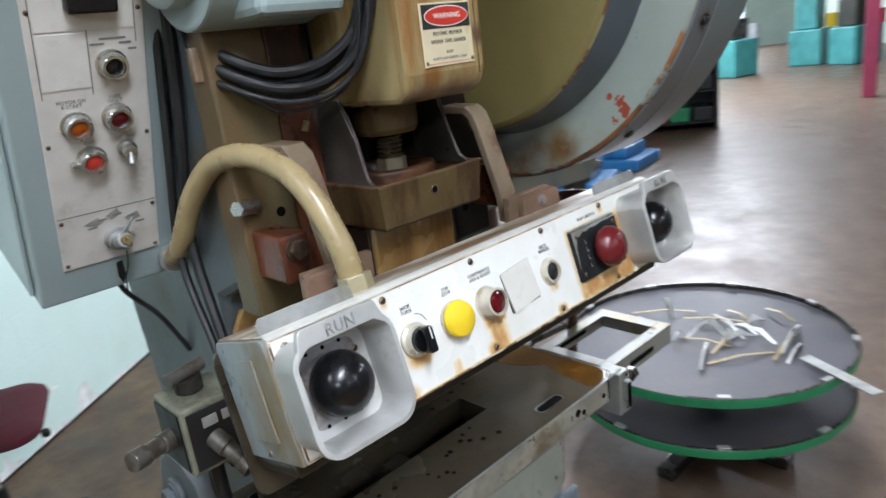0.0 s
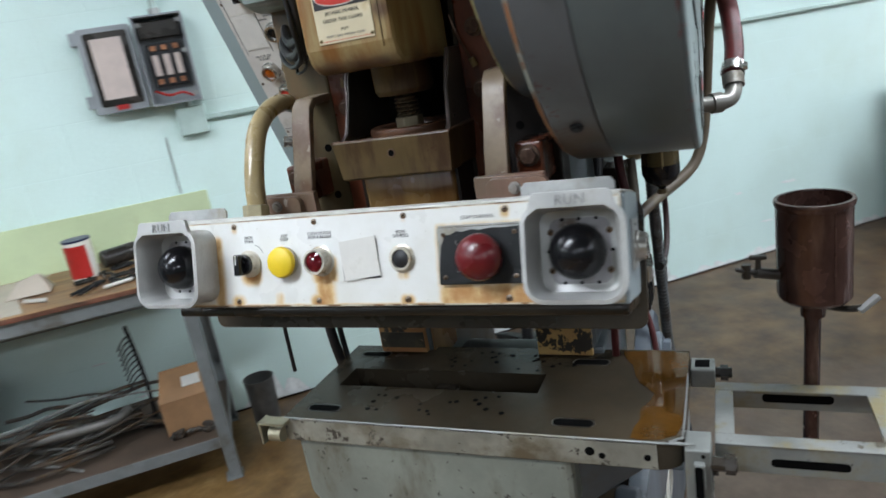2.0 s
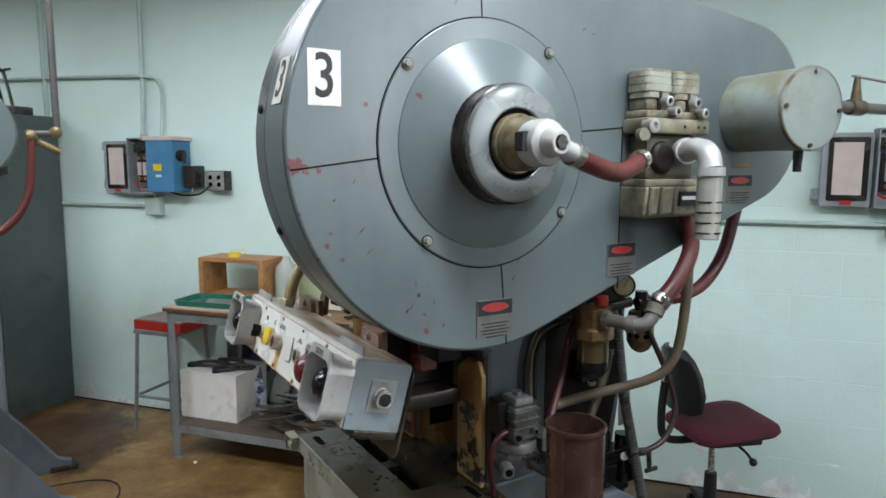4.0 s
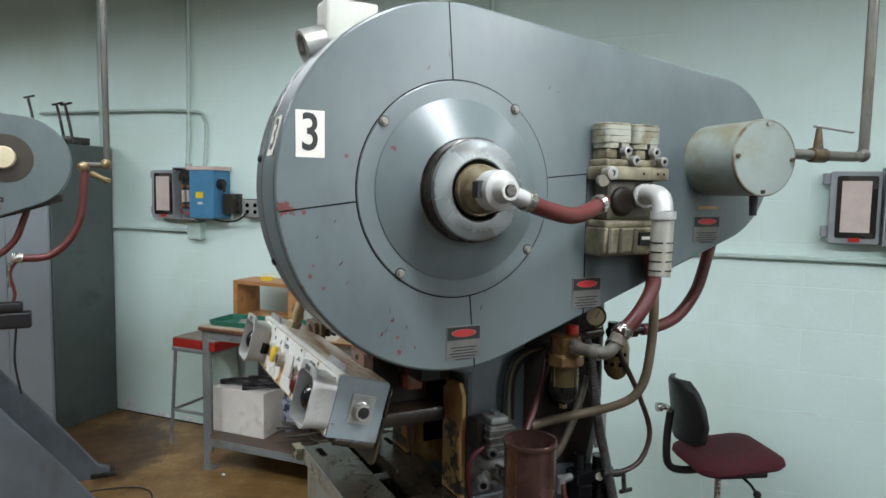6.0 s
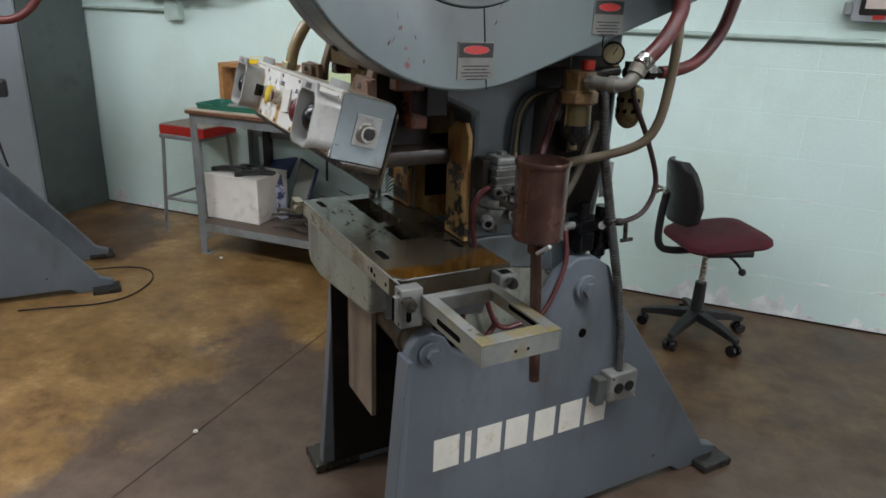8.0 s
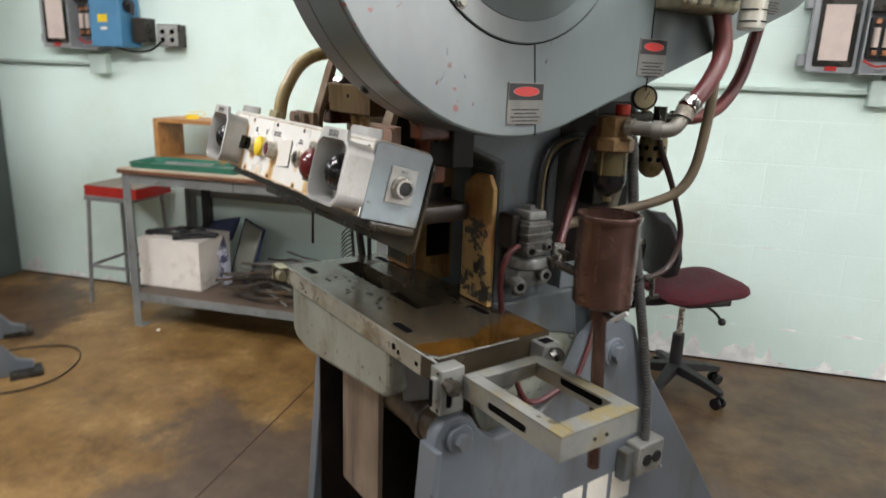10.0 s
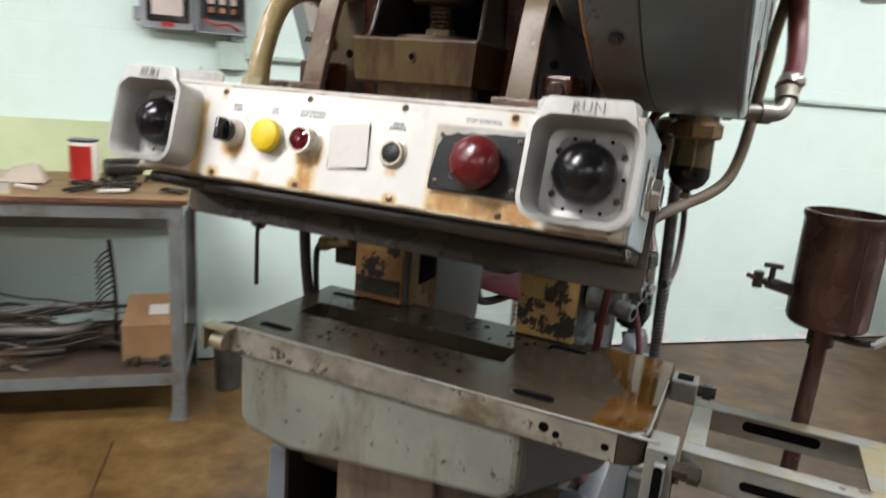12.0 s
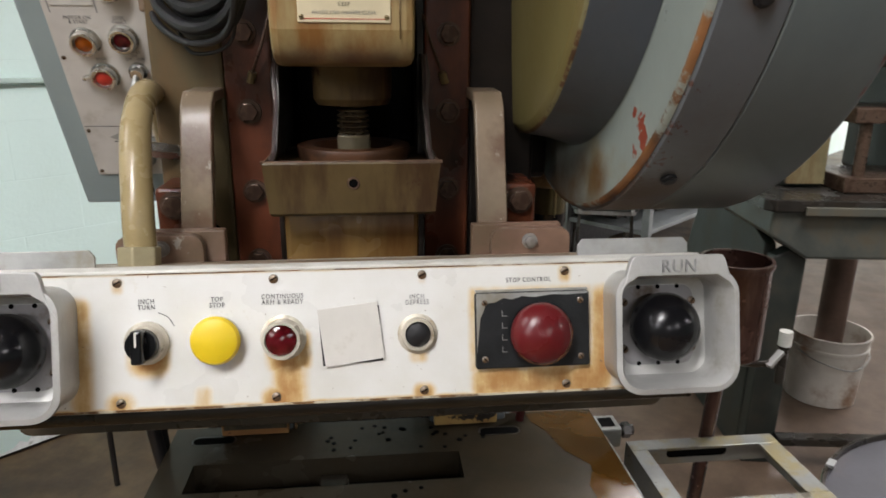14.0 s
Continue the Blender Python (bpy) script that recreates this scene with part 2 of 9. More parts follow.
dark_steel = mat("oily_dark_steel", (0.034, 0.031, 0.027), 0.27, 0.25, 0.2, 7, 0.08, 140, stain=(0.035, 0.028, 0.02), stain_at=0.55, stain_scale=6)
plate_steel = mat("oily_plate_steel", (0.052, 0.043, 0.030), 0.22, 0.1, 0.2, 6, 0.05, 140, sheen=0.22, stain=(0.048, 0.036, 0.022), stain_at=0.54, stain_scale=9, stain_soft=0.2)
# Near-black, painted in for the shade inside holes, slots and openings.
black_hole = mat("recess_shade_black", (0.003, 0.003, 0.003), 0.9, 0, 0.2, 30, 0, sheen=0.05)
cup_floor = mat("dirty_cup_floor", (0.34, 0.33, 0.335), 0.45, 0.3, 0.12, 30, 0.08, 150, stain=(0.17, 0.13, 0.10), stain_at=0.60, stain_scale=30)
nameplate = mat("black_nameplate", (0.012, 0.013, 0.014), 0.5, 0, 0.2, 30, 0.25, 150, chip=(0.42, 0.42, 0.40), chip_at=0.70, chip_scale=60, sheen=0.3)
card_white = mat("white_card", (0.62, 0.60, 0.55), 0.6, 0, 0.04, 20, 0.05, 60, stain=(0.45, 0.42, 0.36), stain_at=0.66, stain_scale=25)
sticker_white = mat("white_sticker", (0.72, 0.70, 0.62), 0.5, 0, 0.05, 20, 0.02, 90, stain=(0.5, 0.44, 0.32), stain_at=0.62, stain_scale=20)
sign_cream = mat("yellowed_sign", (0.62, 0.54, 0.36), 0.5, 0, 0.06, 20, 0.02, 90, stain=(0.40, 0.26, 0.10), stain_at=0.64, stain_scale=20)
sign_grey = mat("etched_sign_plate", (0.17, 0.17, 0.155), 0.45, 0.3, 0.1, 30, 0.03, 150)
sign_deep_red = mat("sign_deep_red", (0.46, 0.030, 0.026), 0.42, 0, 0.08, 20, 0.02, 90)
sign_line = mat("sign_pale_line", (0.30, 0.22, 0.21), 0.5, 0, 0.1, 30, 0.02, 90)
sign_red = mat("sign_red", (0.50, 0.035, 0.02), 0.45, 0, 0.06, 20, 0.02, 90)
ink = mat("black_ink", (0.02, 0.02, 0.02), 0.6, 0, 0.1, 30, 0)
grey_ink = mat("grey_ink", (0.19, 0.19, 0.18), 0.6, 0, 0.1, 30, 0)
yellow_worn = mat("worn_yellow_paint", (0.46, 0.30, 0.11), 0.40, 0, 0.14, 9, 0.12, 90, stain=(0.27, 0.125, 0.045), stain_at=0.50, stain_scale=9, chip=(0.025, 0.021, 0.016), chip_at=0.64, chip_scale=16,
                  spots=[(0.16, 0.372, 1.045, 0.07), (0.18, 0.372, 0.98, 0.05), (0.14, 0.372, 0.93, 0.06), (0.19, 0.372, 0.92, 0.05), (-0.17, 0.372, 0.95, 0.06), (-0.13, 0.372, 1.0, 0.04)], spot_col=(0.022, 0.018, 0.014), sharp=True)
brass = mat("aged_brass", (0.28, 0.215, 0.11), 0.38, 0.5, 0.15, 20, 0.08, 120, stain=(0.12, 0.08, 0.03), stain_at=0.6, stain_scale=20)
bowl_glass = mat("smoky_amber_bowl", (0.10, 0.075, 0.035), 0.12, 0, 0.05, 20, 0, clear=0.35)
chute_steel = mat("scuffed_chute_steel", (0.215, 0.222, 0.205), 0.46, 0.2, 0.15, 14, 0.08, 130, stain=(0.20, 0.175, 0.11), stain_at=0.60, stain_scale=14, chip=(0.05, 0.045, 0.035), chip_at=0.66, chip_scale=40)
chute_worn = mat("stained_chute_top", (0.165, 0.168, 0.155), 0.40, 0.15, 0.15, 14, 0.1, 130, stain=(0.165, 0.135, 0.062), stain_at=0.57, stain_scale=13, stain_soft=0.07, chip=(0.06, 0.05, 0.03), chip_at=0.62, chip_scale=34)
bar_brown = mat("oil_browned_casting", (0.10, 0.075, 0.048), 0.38, 0, 0.22, 9, 0.15, 80, stain=(0.035, 0.025, 0.018), stain_at=0.52, stain_scale=9)
thin_red = mat("thin_red_hose", (0.072, 0.013, 0.013), 0.42, 0, 0.15, 20, 0.08, 160)
hose_red = mat("red_rubber_hose", (0.115, 0.021, 0.019), 0.42, 0, 0.15, 20, 0.08, 160, stain=(0.07, 0.025, 0.02), stain_at=0.6, stain_scale=20)
cup_brown = mat("brown_painted_can", (0.092, 0.048, 0.038), 0.24, 0.55, 0.2, 14, 0.08, 120, stain=(0.24, 0.16, 0.125), stain_at=0.58, stain_scale=14, stretch=(1, 1, 0.25))
block_paint = mat("mint_block_paint", (0.66, 0.82, 0.77), 0.5, 0, 0.035, 0.8, 0.3, 70, stain=(0.60, 0.735, 0.655), stain_at=0.58, stain_scale=1.1, stain_soft=0.16, chip=(0.36, 0.42, 0.38), chip_at=0.765, chip_scale=9, room=True)
joint_paint = mat("mint_joint_paint", (0.66, 0.82, 0.77), 0.6, 0, 0.04, 3, 0.3, 80)
flake = mat("flaked_wall_base", (0.80, 0.82, 0.80), 0.8, 0, 0.12, 14, 0.5, 60, stain=(0.52, 0.53, 0.49), stain_at=0.68, stain_scale=16, stain_soft=0.05)
# ceiling and closing walls, mostly unseen, toned down to cut bounced light
ceiling_paint = mat("ceiling_paint", (0.16, 0.165, 0.16), 0.8, 0, 0.08, 1, 0.05)
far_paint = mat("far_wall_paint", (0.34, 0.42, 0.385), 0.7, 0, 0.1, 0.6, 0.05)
bench_grey = mat("bench_grey_paint", (0.20, 0.215, 0.215), 0.45, 0, 0.12, 8, 0.08, 120, stain=(0.10, 0.085, 0.06), stain_at=0.64, stain_scale=10)
wood = mat("worn_plywood", (0.30, 0.17, 0.075), 0.55, 0, 0.22, 6, 0.12, 60, stain=(0.14, 0.075, 0.035), stain_at=0.55, stain_scale=5, stretch=(0.3, 3, 3))
pine = mat("pine_board", (0.43, 0.21, 0.075), 0.5, 0, 0.15, 8, 0.1, 60, stretch=(0.3, 3, 3), stain=(0.30, 0.13, 0.045), stain_at=0.55, stain_scale=6)
paper = mat("brown_paper_sheet", (0.46, 0.40, 0.32), 0.7, 0, 0.08, 5, 0.1, 40)
rusty_screw = mat("rusty_screw_steel", (0.27, 0.245, 0.205), 0.4, 0.5, 0.3, 60, 0.1, 150, stain=(0.13, 0.07, 0.03), stain_at=0.5, stain_scale=60)
seat_fabric = mat("burgundy_fabric", (0.075, 0.006, 0.014), 0.85, 0, 0.2, 40, 0.4, 400)


def rusted_panel():
    """Cream enamel, rusted round the stop plate, along the guards and below buttons and screws."""
    m = bpy.data.materials.new("cream_enamel")
    m.use_nodes = True
    N, L = m.node_tree.nodes, m.node_tree.links
    bsdf, co = N["Principled BSDF"], N.new("ShaderNodeTexCoord").outputs["Object"]

    def vec(op, a, b=None):
        n = N.new("ShaderNodeVectorMath")
        n.operation = op
        for sock, v in zip(n.inputs, (a, b)):
            if isinstance(v, tuple):
                sock.default_value = v
            elif v is not None:
                L.new(v, sock)
        return n.outputs["Value"] if op == "LENGTH" else n.outputs[0]

    def maths(op, a, b):
        n = N.new("ShaderNodeMath")
        n.operation = op
        for sock, v in zip(n.inputs, (a, b)):
            if isinstance(v, (int, float)):
                sock.default_value = v
            else:
                L.new(v, sock)
        return n.outputs[0]

    def ranged(v, a, b, c=0.0, d=1.0):
        n = N.new("ShaderNodeMapRange")
        n.interpolation_type = "SMOOTHSTEP"
        for i, x in enumerate((a, b, c, d)):
            n.inputs[i + 1].default_value = x
        L.new(v, n.inputs[0])
        return n.outputs[0]

    def noise_tex(sc, detail, rgh, where=co):
        n = N.new("ShaderNodeTexNoise")
        n.inputs["Scale"].default_value, n.inputs["Detail"].default_value, n.inputs["Roughness"].default_value = sc, detail, rgh
        L.new(where, n.inputs["Vector"])
        return n.outputs["Fac"]

    def mixed(fac, a, b):
        n = N.new("ShaderNodeMix")
        n.data_type = "RGBA"
        for sock, x in ((n.inputs[0], fac), (n.inputs[6], a), (n.inputs[7], b)):
            if isinstance(x, tuple):
                sock.default_value = (*x, 1)
            else:
                L.new(x, sock)
        return n.outputs[2]

    flat = vec("MULTIPLY", co, (1, 0, 1))
    total = None
    # x, z, half width, half height, reach, strength
    places = [(0.1675, 0.0, 0.0545, 0.0355, 0.010, 0.48), (0.172, -0.049, 0.050, 0.004, 0.022, 0.80), (0.2345, -0.012, 0.001, 0.040, 0.020, 0.80), (0.208, -0.053, 0.022, 0.003, 0.022, 0.85), (-0.2320, -0.012, 0.001, 0.044, 0.017, 0.66),
              (-0.176, -0.016, 0.006, 0.004, 0.020, 0.95), (-0.059, -0.018, 0.007, 0.004, 0.016, 0.9), (-0.054, -0.040, 0.005, 0.016, 0.020, 0.72), (-0.042, -0.012, 0.001, 0.012, 0.012, 0.7), (0.0615, -0.020, 0.004, 0.003, 0.010, 0.45),
              (-0.2, -0.057, 0.003, 0.003, 0.018, 0.8), (-0.0665, -0.057, 0.003, 0.003, 0.018, 0.95), (0.0665, -0.057, 0.003, 0.003, 0.014, 0.8), (0.2, -0.057, 0.004, 0.004, 0.018, 0.9), (-0.13, -0.052, 0.002, 0.006, 0.012, 0.45), (0.0, 0.0608, 0.33, 0.0002, 0.004, 0.55), (0.0, -0.0608, 0.33, 0.0002, 0.007, 0.75), (-0.2, 0.050, 0.001, 0.003, 0.009, 0.5), (0.2, 0.050, 0.001, 0.003, 0.010, 0.6), (0.0665, 0.049, 0.001, 0.002, 0.006, 0.3)]
    for x, z, hw, hh, reach, power in places:
        d = vec("LENGTH", vec("MAXIMUM", vec("SUBTRACT", vec("ABSOLUTE", vec("SUBTRACT", flat, (x, 0.0, z))), (hw, 0.0, hh)), (0.0, 0.0, 0.0)))
        near = maths("MULTIPLY", ranged(d, reach, 0.0), power)
        total = near if total is None else maths("MAXIMUM", total, near)
    runs = N.new("ShaderNodeMapping")
    runs.inputs["Scale"].default_value = (1.0, 1.0, 0.22)
    L.new(co, runs.inputs["Vector"])
    patchy = noise_tex(60.0, 8.0, 0.65)
    streaky = noise_tex(75.0, 4.0, 0.6, runs.outputs[0])
    rust = maths("MULTIPLY", total, maths("ADD", maths("MULTIPLY", patchy, 0.9), maths("MULTIPLY", streaky, 0.9)))
    c = mixed(ranged(noise_tex(9.0, 6.0, 0.6), 0.35, 0.7), (0.735, 0.735, 0.705), (0.665, 0.655, 0.60))
    c = mixed(ranged(noise_tex(30.0, 8.0, 0.7), 0.64, 0.78, 0.0, 0.5), c, (0.50, 0.42, 0.27))
    c = mixed(ranged(rust, 0.08, 0.62, 0.0, 0.90), c, (0.62, 0.42, 0.16))
    c = mixed(ranged(rust, 0.40, 0.88, 0.0, 0.85), c, (0.36, 0.155, 0.036))
    c = mixed(ranged(noise_tex(170.0, 4.0, 0.6), 0.70, 0.74, 0.0, 0.8), c, (0.20, 0.13, 0.07))
    L.new(c, bsdf.inputs["Base Color"])
    L.new(maths("ADD", ranged(rust, 0.1, 0.8, 0.30, 0.62), ranged(noise_tex(14.0, 4.0, 0.5), 0.3, 0.7, -0.05, 0.05)), bsdf.inputs["Roughness"])
    b = N.new("ShaderNodeBump")
    b.inputs["Strength"].default_value, b.inputs["Distance"].default_value = 0.10, 0.003
    L.new(maths("ADD", noise_tex(7.0, 2.0, 0.5), maths("MULTIPLY", rust, 0.2)), b.inputs["Height"])
    L.new(b.outputs[0], bsdf.inputs["Normal"])
    return m


panel_white = rusted_panel()


def floor_material():
    m = bpy.data.materials.new("stained_sealed_concrete")
    m.use_nodes = True
    N, L = m.node_tree.nodes, m.node_tree.links
    bsdf, co = N["Principled BSDF"], N.new("ShaderNodeTexCoord").outputs["Object"]

    def noise_tex(sc, detail, rgh):
        n = N.new("ShaderNodeTexNoise")
        n.inputs["Scale"].default_value, n.inputs["Detail"].default_value, n.inputs["Roughness"].default_value = sc, detail, rgh
        L.new(co, n.inputs["Vector"])
        return n.outputs["Fac"]

    def ramp(v, stops):
        n = N.new("ShaderNodeValToRGB")
        for _ in range(len(stops) - 2):
            n.color_ramp.elements.new(0.5)
        for e, (p, c) in zip(n.color_ramp.elements, stops):
            e.position, e.color = p, (*c, 1)
        L.new(v, n.inputs[0])
        return n.outputs[0]

    def mixed(fac, a, b):
        n = N.new("ShaderNodeMix")
        n.data_type = "RGBA"
        for sock, x in ((n.inputs[0], fac), (n.inputs[6], a), (n.inputs[7], b)):
            L.new(x, sock)
        return n.outputs[2]

    def maths(op, a, b):
        n = N.new("ShaderNodeMath")
        n.operation = op
        for i, x in enumerate((a, b)):
            if isinstance(x, (int, float)):
                n.inputs[i].default_value = x
            else:
                L.new(x, n.inputs[i])
        return n.outputs[0]

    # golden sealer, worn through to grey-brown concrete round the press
    gold = ramp(noise_tex(4.5, 14, 0.74), [(0.34, (0.095, 0.048, 0.016)), (0.44, (0.160, 0.086, 0.028)), (0.55, (0.225, 0.130, 0.045)), (0.68, (0.345, 0.220, 0.095))])
    grey = ramp(noise_tex(7.0, 12, 0.7), [(0.3, (0.058, 0.037, 0.025)), (0.5, (0.096, 0.063, 0.043)), (0.72, (0.138, 0.094, 0.065))])
    sep = N.new("ShaderNodeSeparateXYZ")
    L.new(co, sep.inputs[0])
    edge = maths("MAXIMUM", maths("SUBTRACT", -0.98, sep.outputs[0]), maths("ADD", sep.outputs[1], 1.2))
    edge = maths("ADD", edge, maths("MULTIPLY", maths("SUBTRACT", noise_tex(1.7, 10, 0.68), 0.5), 1.7))
    where = ramp(maths("ADD", maths("MULTIPLY", edge, 1.6), 0.5), [(0.36, (0, 0, 0)), (0.64, (1, 1, 1))])
    # the golden part mixes to a darker brown towards +x
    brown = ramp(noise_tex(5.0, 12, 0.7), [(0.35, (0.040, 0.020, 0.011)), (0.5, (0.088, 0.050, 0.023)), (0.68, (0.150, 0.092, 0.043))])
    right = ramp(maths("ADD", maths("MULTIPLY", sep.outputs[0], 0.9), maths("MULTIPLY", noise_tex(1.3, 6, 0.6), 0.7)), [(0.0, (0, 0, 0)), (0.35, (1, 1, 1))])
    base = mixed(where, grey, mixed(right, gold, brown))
    oil = ramp(noise_tex(0.9, 8, 0.65), [(0.55, (0, 0, 0)), (0.70, (0.75, 0.75, 0.75))])
    oily = ramp(noise_tex(9, 6, 0.6), [(0.3, (0.022, 0.012, 0.008)), (0.7, (0.070, 0.032, 0.014))])
    d = N.new("ShaderNodeVectorMath")
    d.operation = "DISTANCE"
    d.inputs[1].default_value = (-2.75, -0.62, 0)
    L.new(co, d.inputs[0])
    spill = maths("ADD", maths("MULTIPLY", d.outputs["Value"], -1.1), maths("MULTIPLY", noise_tex(3.2, 10, 0.66), 1.5))
    oil = maths("MAXIMUM", oil, ramp(spill, [(0.10, (0, 0, 0)), (0.28, (0.85, 0.85, 0.85))]))
    grit = ramp(noise_tex(24, 12, 0.78), [(0.30, (0.6, 0.6, 0.6)), (0.44, (0, 0, 0))])
    base = mixed(grit, base, ramp(noise_tex(11, 4, 0.6), [(0.3, (0.028, 0.017, 0.010)), (0.7, (0.075, 0.042, 0.018))]))
    L.new(mixed(oil, base, oily), bsdf.inputs["Base Color"])
    L.new(ramp(noise_tex(3.0, 8, 0.65), [(0.3, (0.30, 0.30, 0.30)), (0.7, (0.52, 0.52, 0.52))]), bsdf.inputs["Roughness"])
    b = N.new("ShaderNodeBump")
    b.inputs["Strength"].default_value, b.inputs["Distance"].default_value = 0.12, 0.004
    L.new(maths("ADD", noise_tex(45, 8, 0.7), maths("MULTIPLY", noise_tex(14, 6, 0.6), 1.5)), b.inputs["Height"])
    L.new(b.outputs[0], bsdf.inputs["Normal"])
    return m


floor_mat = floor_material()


# ---- mesh building ----
class Build:
    """Collects simple solids into one mesh."""

    def __init__(self):
        self.bm = bmesh.new()

    def _bevel(self, faces, bev, seg=2):
        edges = {e for f in faces for e in f.edges if e.is_manifold and e.calc_face_angle(0) > 0.6}
        bmesh.ops.bevel(self.bm, geom=list(edges), offset=bev, segments=seg, profile=0.5, affect="EDGES", clamp_overlap=True)

    def poly(self, loops, bev=0.0, closed=True):
        """Joins equally long rings of points, with end caps."""
        rows = [[self.bm.verts.new(p) for p in ring] for ring in loops]
        faces, n = [], len(rows[0])
        for a, b in zip(rows, rows[1:]):
            faces += [self.bm.faces.new((a[i], a[(i + 1) % n], b[(i + 1) % n], b[i])) for i in range(n)]
        if closed:
            faces += [self.bm.faces.new(rows[0][::-1]), self.bm.faces.new(rows[-1])]
        bmesh.ops.recalc_face_normals(self.bm, faces=faces)
        if bev:
            self._bevel(faces, bev)
        return self

    def prism(self, pts, axis, a0, a1, bev=0.0):
        put = {"x": lambda p, a: (a, p[0], p[1]), "y": lambda p, a: (p[0], a, p[1]), "z": lambda p, a: (p[0], p[1], a)}[axis]
        return self.poly([[put(p, a) for p in pts] for a in (a0, a1)], bev)

    def box(self, x0, x1, y0, y1, z0, z1, bev=0.0):
        return self.prism([(x0, y0), (x1, y0), (x1, y1), (x0, y1)], "z", z0, z1, bev)

    def ring(self, p, d, r, n, up=None):
        d = Vector(d).normalized()
        a = (up or (Vector((0, 0, 1)) if abs(d.z) < 0.9 else Vector((1, 0, 0))))
        u = d.cross(a).normalized()
        v = d.cross(u)
        return [Vector(p) + r * (math.cos(2 * math.pi * i / n) * u + math.sin(2 * math.pi * i / n) * v) for i in range(n)]

    def cyl(self, p0, p1, r, r1=None, n=20, bev=0.0):
        d = Vector(p1) - Vector(p0)
        return self.poly([self.ring(p0, d, r, n), self.ring(p1, d, r if r1 is None else r1, n)], bev)

    def lathe(self, prof, origin, axis, n=40, caps=True):
        """prof: rows of (way along the axis, radius)."""
        o, d = Vector(origin), Vector(axis).normalized()
        return self.poly([self.ring(o + d * a, d, max(r, 1e-4), n) for a, r in prof], closed=caps)

    def tube(self, pts, r, n=10, steps=6):
        pts = [Vector(p) for p in pts]
        line = []
        for i in range(len(pts) - 1):
            p0, p1, p2, p3 = pts[max(i - 1, 0)], pts[i], pts[i + 1], pts[min(i + 2, len(pts) - 1)]
            for k in range(steps):
                t = k / steps
                line.append(0.5 * (2 * p1 + (p2 - p0) * t + (2 * p0 - 5 * p1 + 4 * p2 - p3) * t * t + (3 * p1 - p0 - 3 * p2 + p3) * t ** 3))
        line.append(pts[-1])
        d = (line[1] - line[0]).normalized()
        u = d.orthogonal().normalized()
        rings = []
        for i, p in enumerate(line):
            d = (line[min(i + 1, len(line) - 1)] - line[max(i - 1, 0)]).normalized()
            u = (u - u.dot(d) * d).normalized()
            v = d.cross(u)
            rings.append([p + r * (math.cos(2 * math.pi * k / n) * u + math.sin(2 * math.pi * k / n) * v) for k in range(n)])
        return self.poly(rings)

    def ball(self, c, r, n=24, squash=1.0, axis=(0, 0, 1), start=-1.0):
        prof = []
        for i in range(n // 2 + 1):
            a = -math.pi / 2 + math.pi * i / (n // 2)
            if math.sin(a) >= start - 1e-6:
                prof.append((r * squash * math.sin(a), r * math.cos(a)))
        return self.lathe(prof, c, axis, n)

    def mesh(self, name, material, smooth=40):
        self.bm.normal_update()
        areas = {f: f.calc_area() for f in self.bm.faces}
        self.bm.edges.index_update()
        flat = [e.index for e in self.bm.edges if len(e.link_faces) == 2 and max(areas[f] for f in e.link_faces) > 7 * min(areas[f] for f in e.link_faces) and e.calc_face_angle(0) > 0.12]
        me = bpy.data.meshes.new(name)
        self.bm.to_mesh(me)
        self.bm.free()
        me.materials.append(material)
        me.polygons.foreach_set("use_smooth", [True] * len(me.polygons))
        me.set_sharp_from_angle(angle=radians(smooth))
        sharp = me.attributes.get("sharp_edge") or me.attributes.new("sharp_edge", "BOOLEAN", "EDGE")
        for i in flat:
            sharp.data[i].value = True
        return me


def part(name, b, material, parent, label="", at=None, smooth=40):
    ob = new(name, b.mesh(name, material, smooth) if isinstance(b, Build) else b)
    ob.parent = parent
    if at is not None:
        ob.matrix_basis = at
    return tagged(ob, label)


def thing(name, label, category, at=None, group="", kind=""):
    ob = new(name)
    ob.empty_display_size = 0.1
    if at is not None:
        ob.matrix_basis = at
    return tagged(ob, label, category, group, kind)


def solo(name, b, material, label, category="", at=None, kind="", group="", smooth=40):
    ob = new(name, b.mesh(name, material, smooth))
    if at is not None:
        ob.matrix_basis = at
    return tagged(ob, label, category, group, kind)


def lettering(body, size, material, parent, at, name="lettering", squeeze=1.0, spacing=1.0, bold=0.0, depth=0.0003):
    """Flat raised words with their middle at the pose."""
    cu = bpy.data.curves.new(name, "FONT")
    cu.body, cu.size, cu.align_x, cu.align_y, cu.extrude = body, size, "CENTER", "CENTER", depth
    cu.offset = bold
    cu.space_character, cu.space_line, cu.resolution_u = spacing, 0.85, 3
    tmp = bpy.data.objects.new(name, cu)
    scene.collection.objects.link(tmp)
    bpy.context.view_layer.update()
    me = bpy.data.meshes.new_from_object(tmp.evaluated_get(bpy.context.evaluated_depsgraph_get()))
    bpy.data.objects.remove(tmp)
    me.name = name
    me.materials.clear()
    me.materials.append(material)
    me.transform(Matrix.Diagonal((squeeze, 1, 1, 1)))
    return part(name, me, material, parent, at=at)


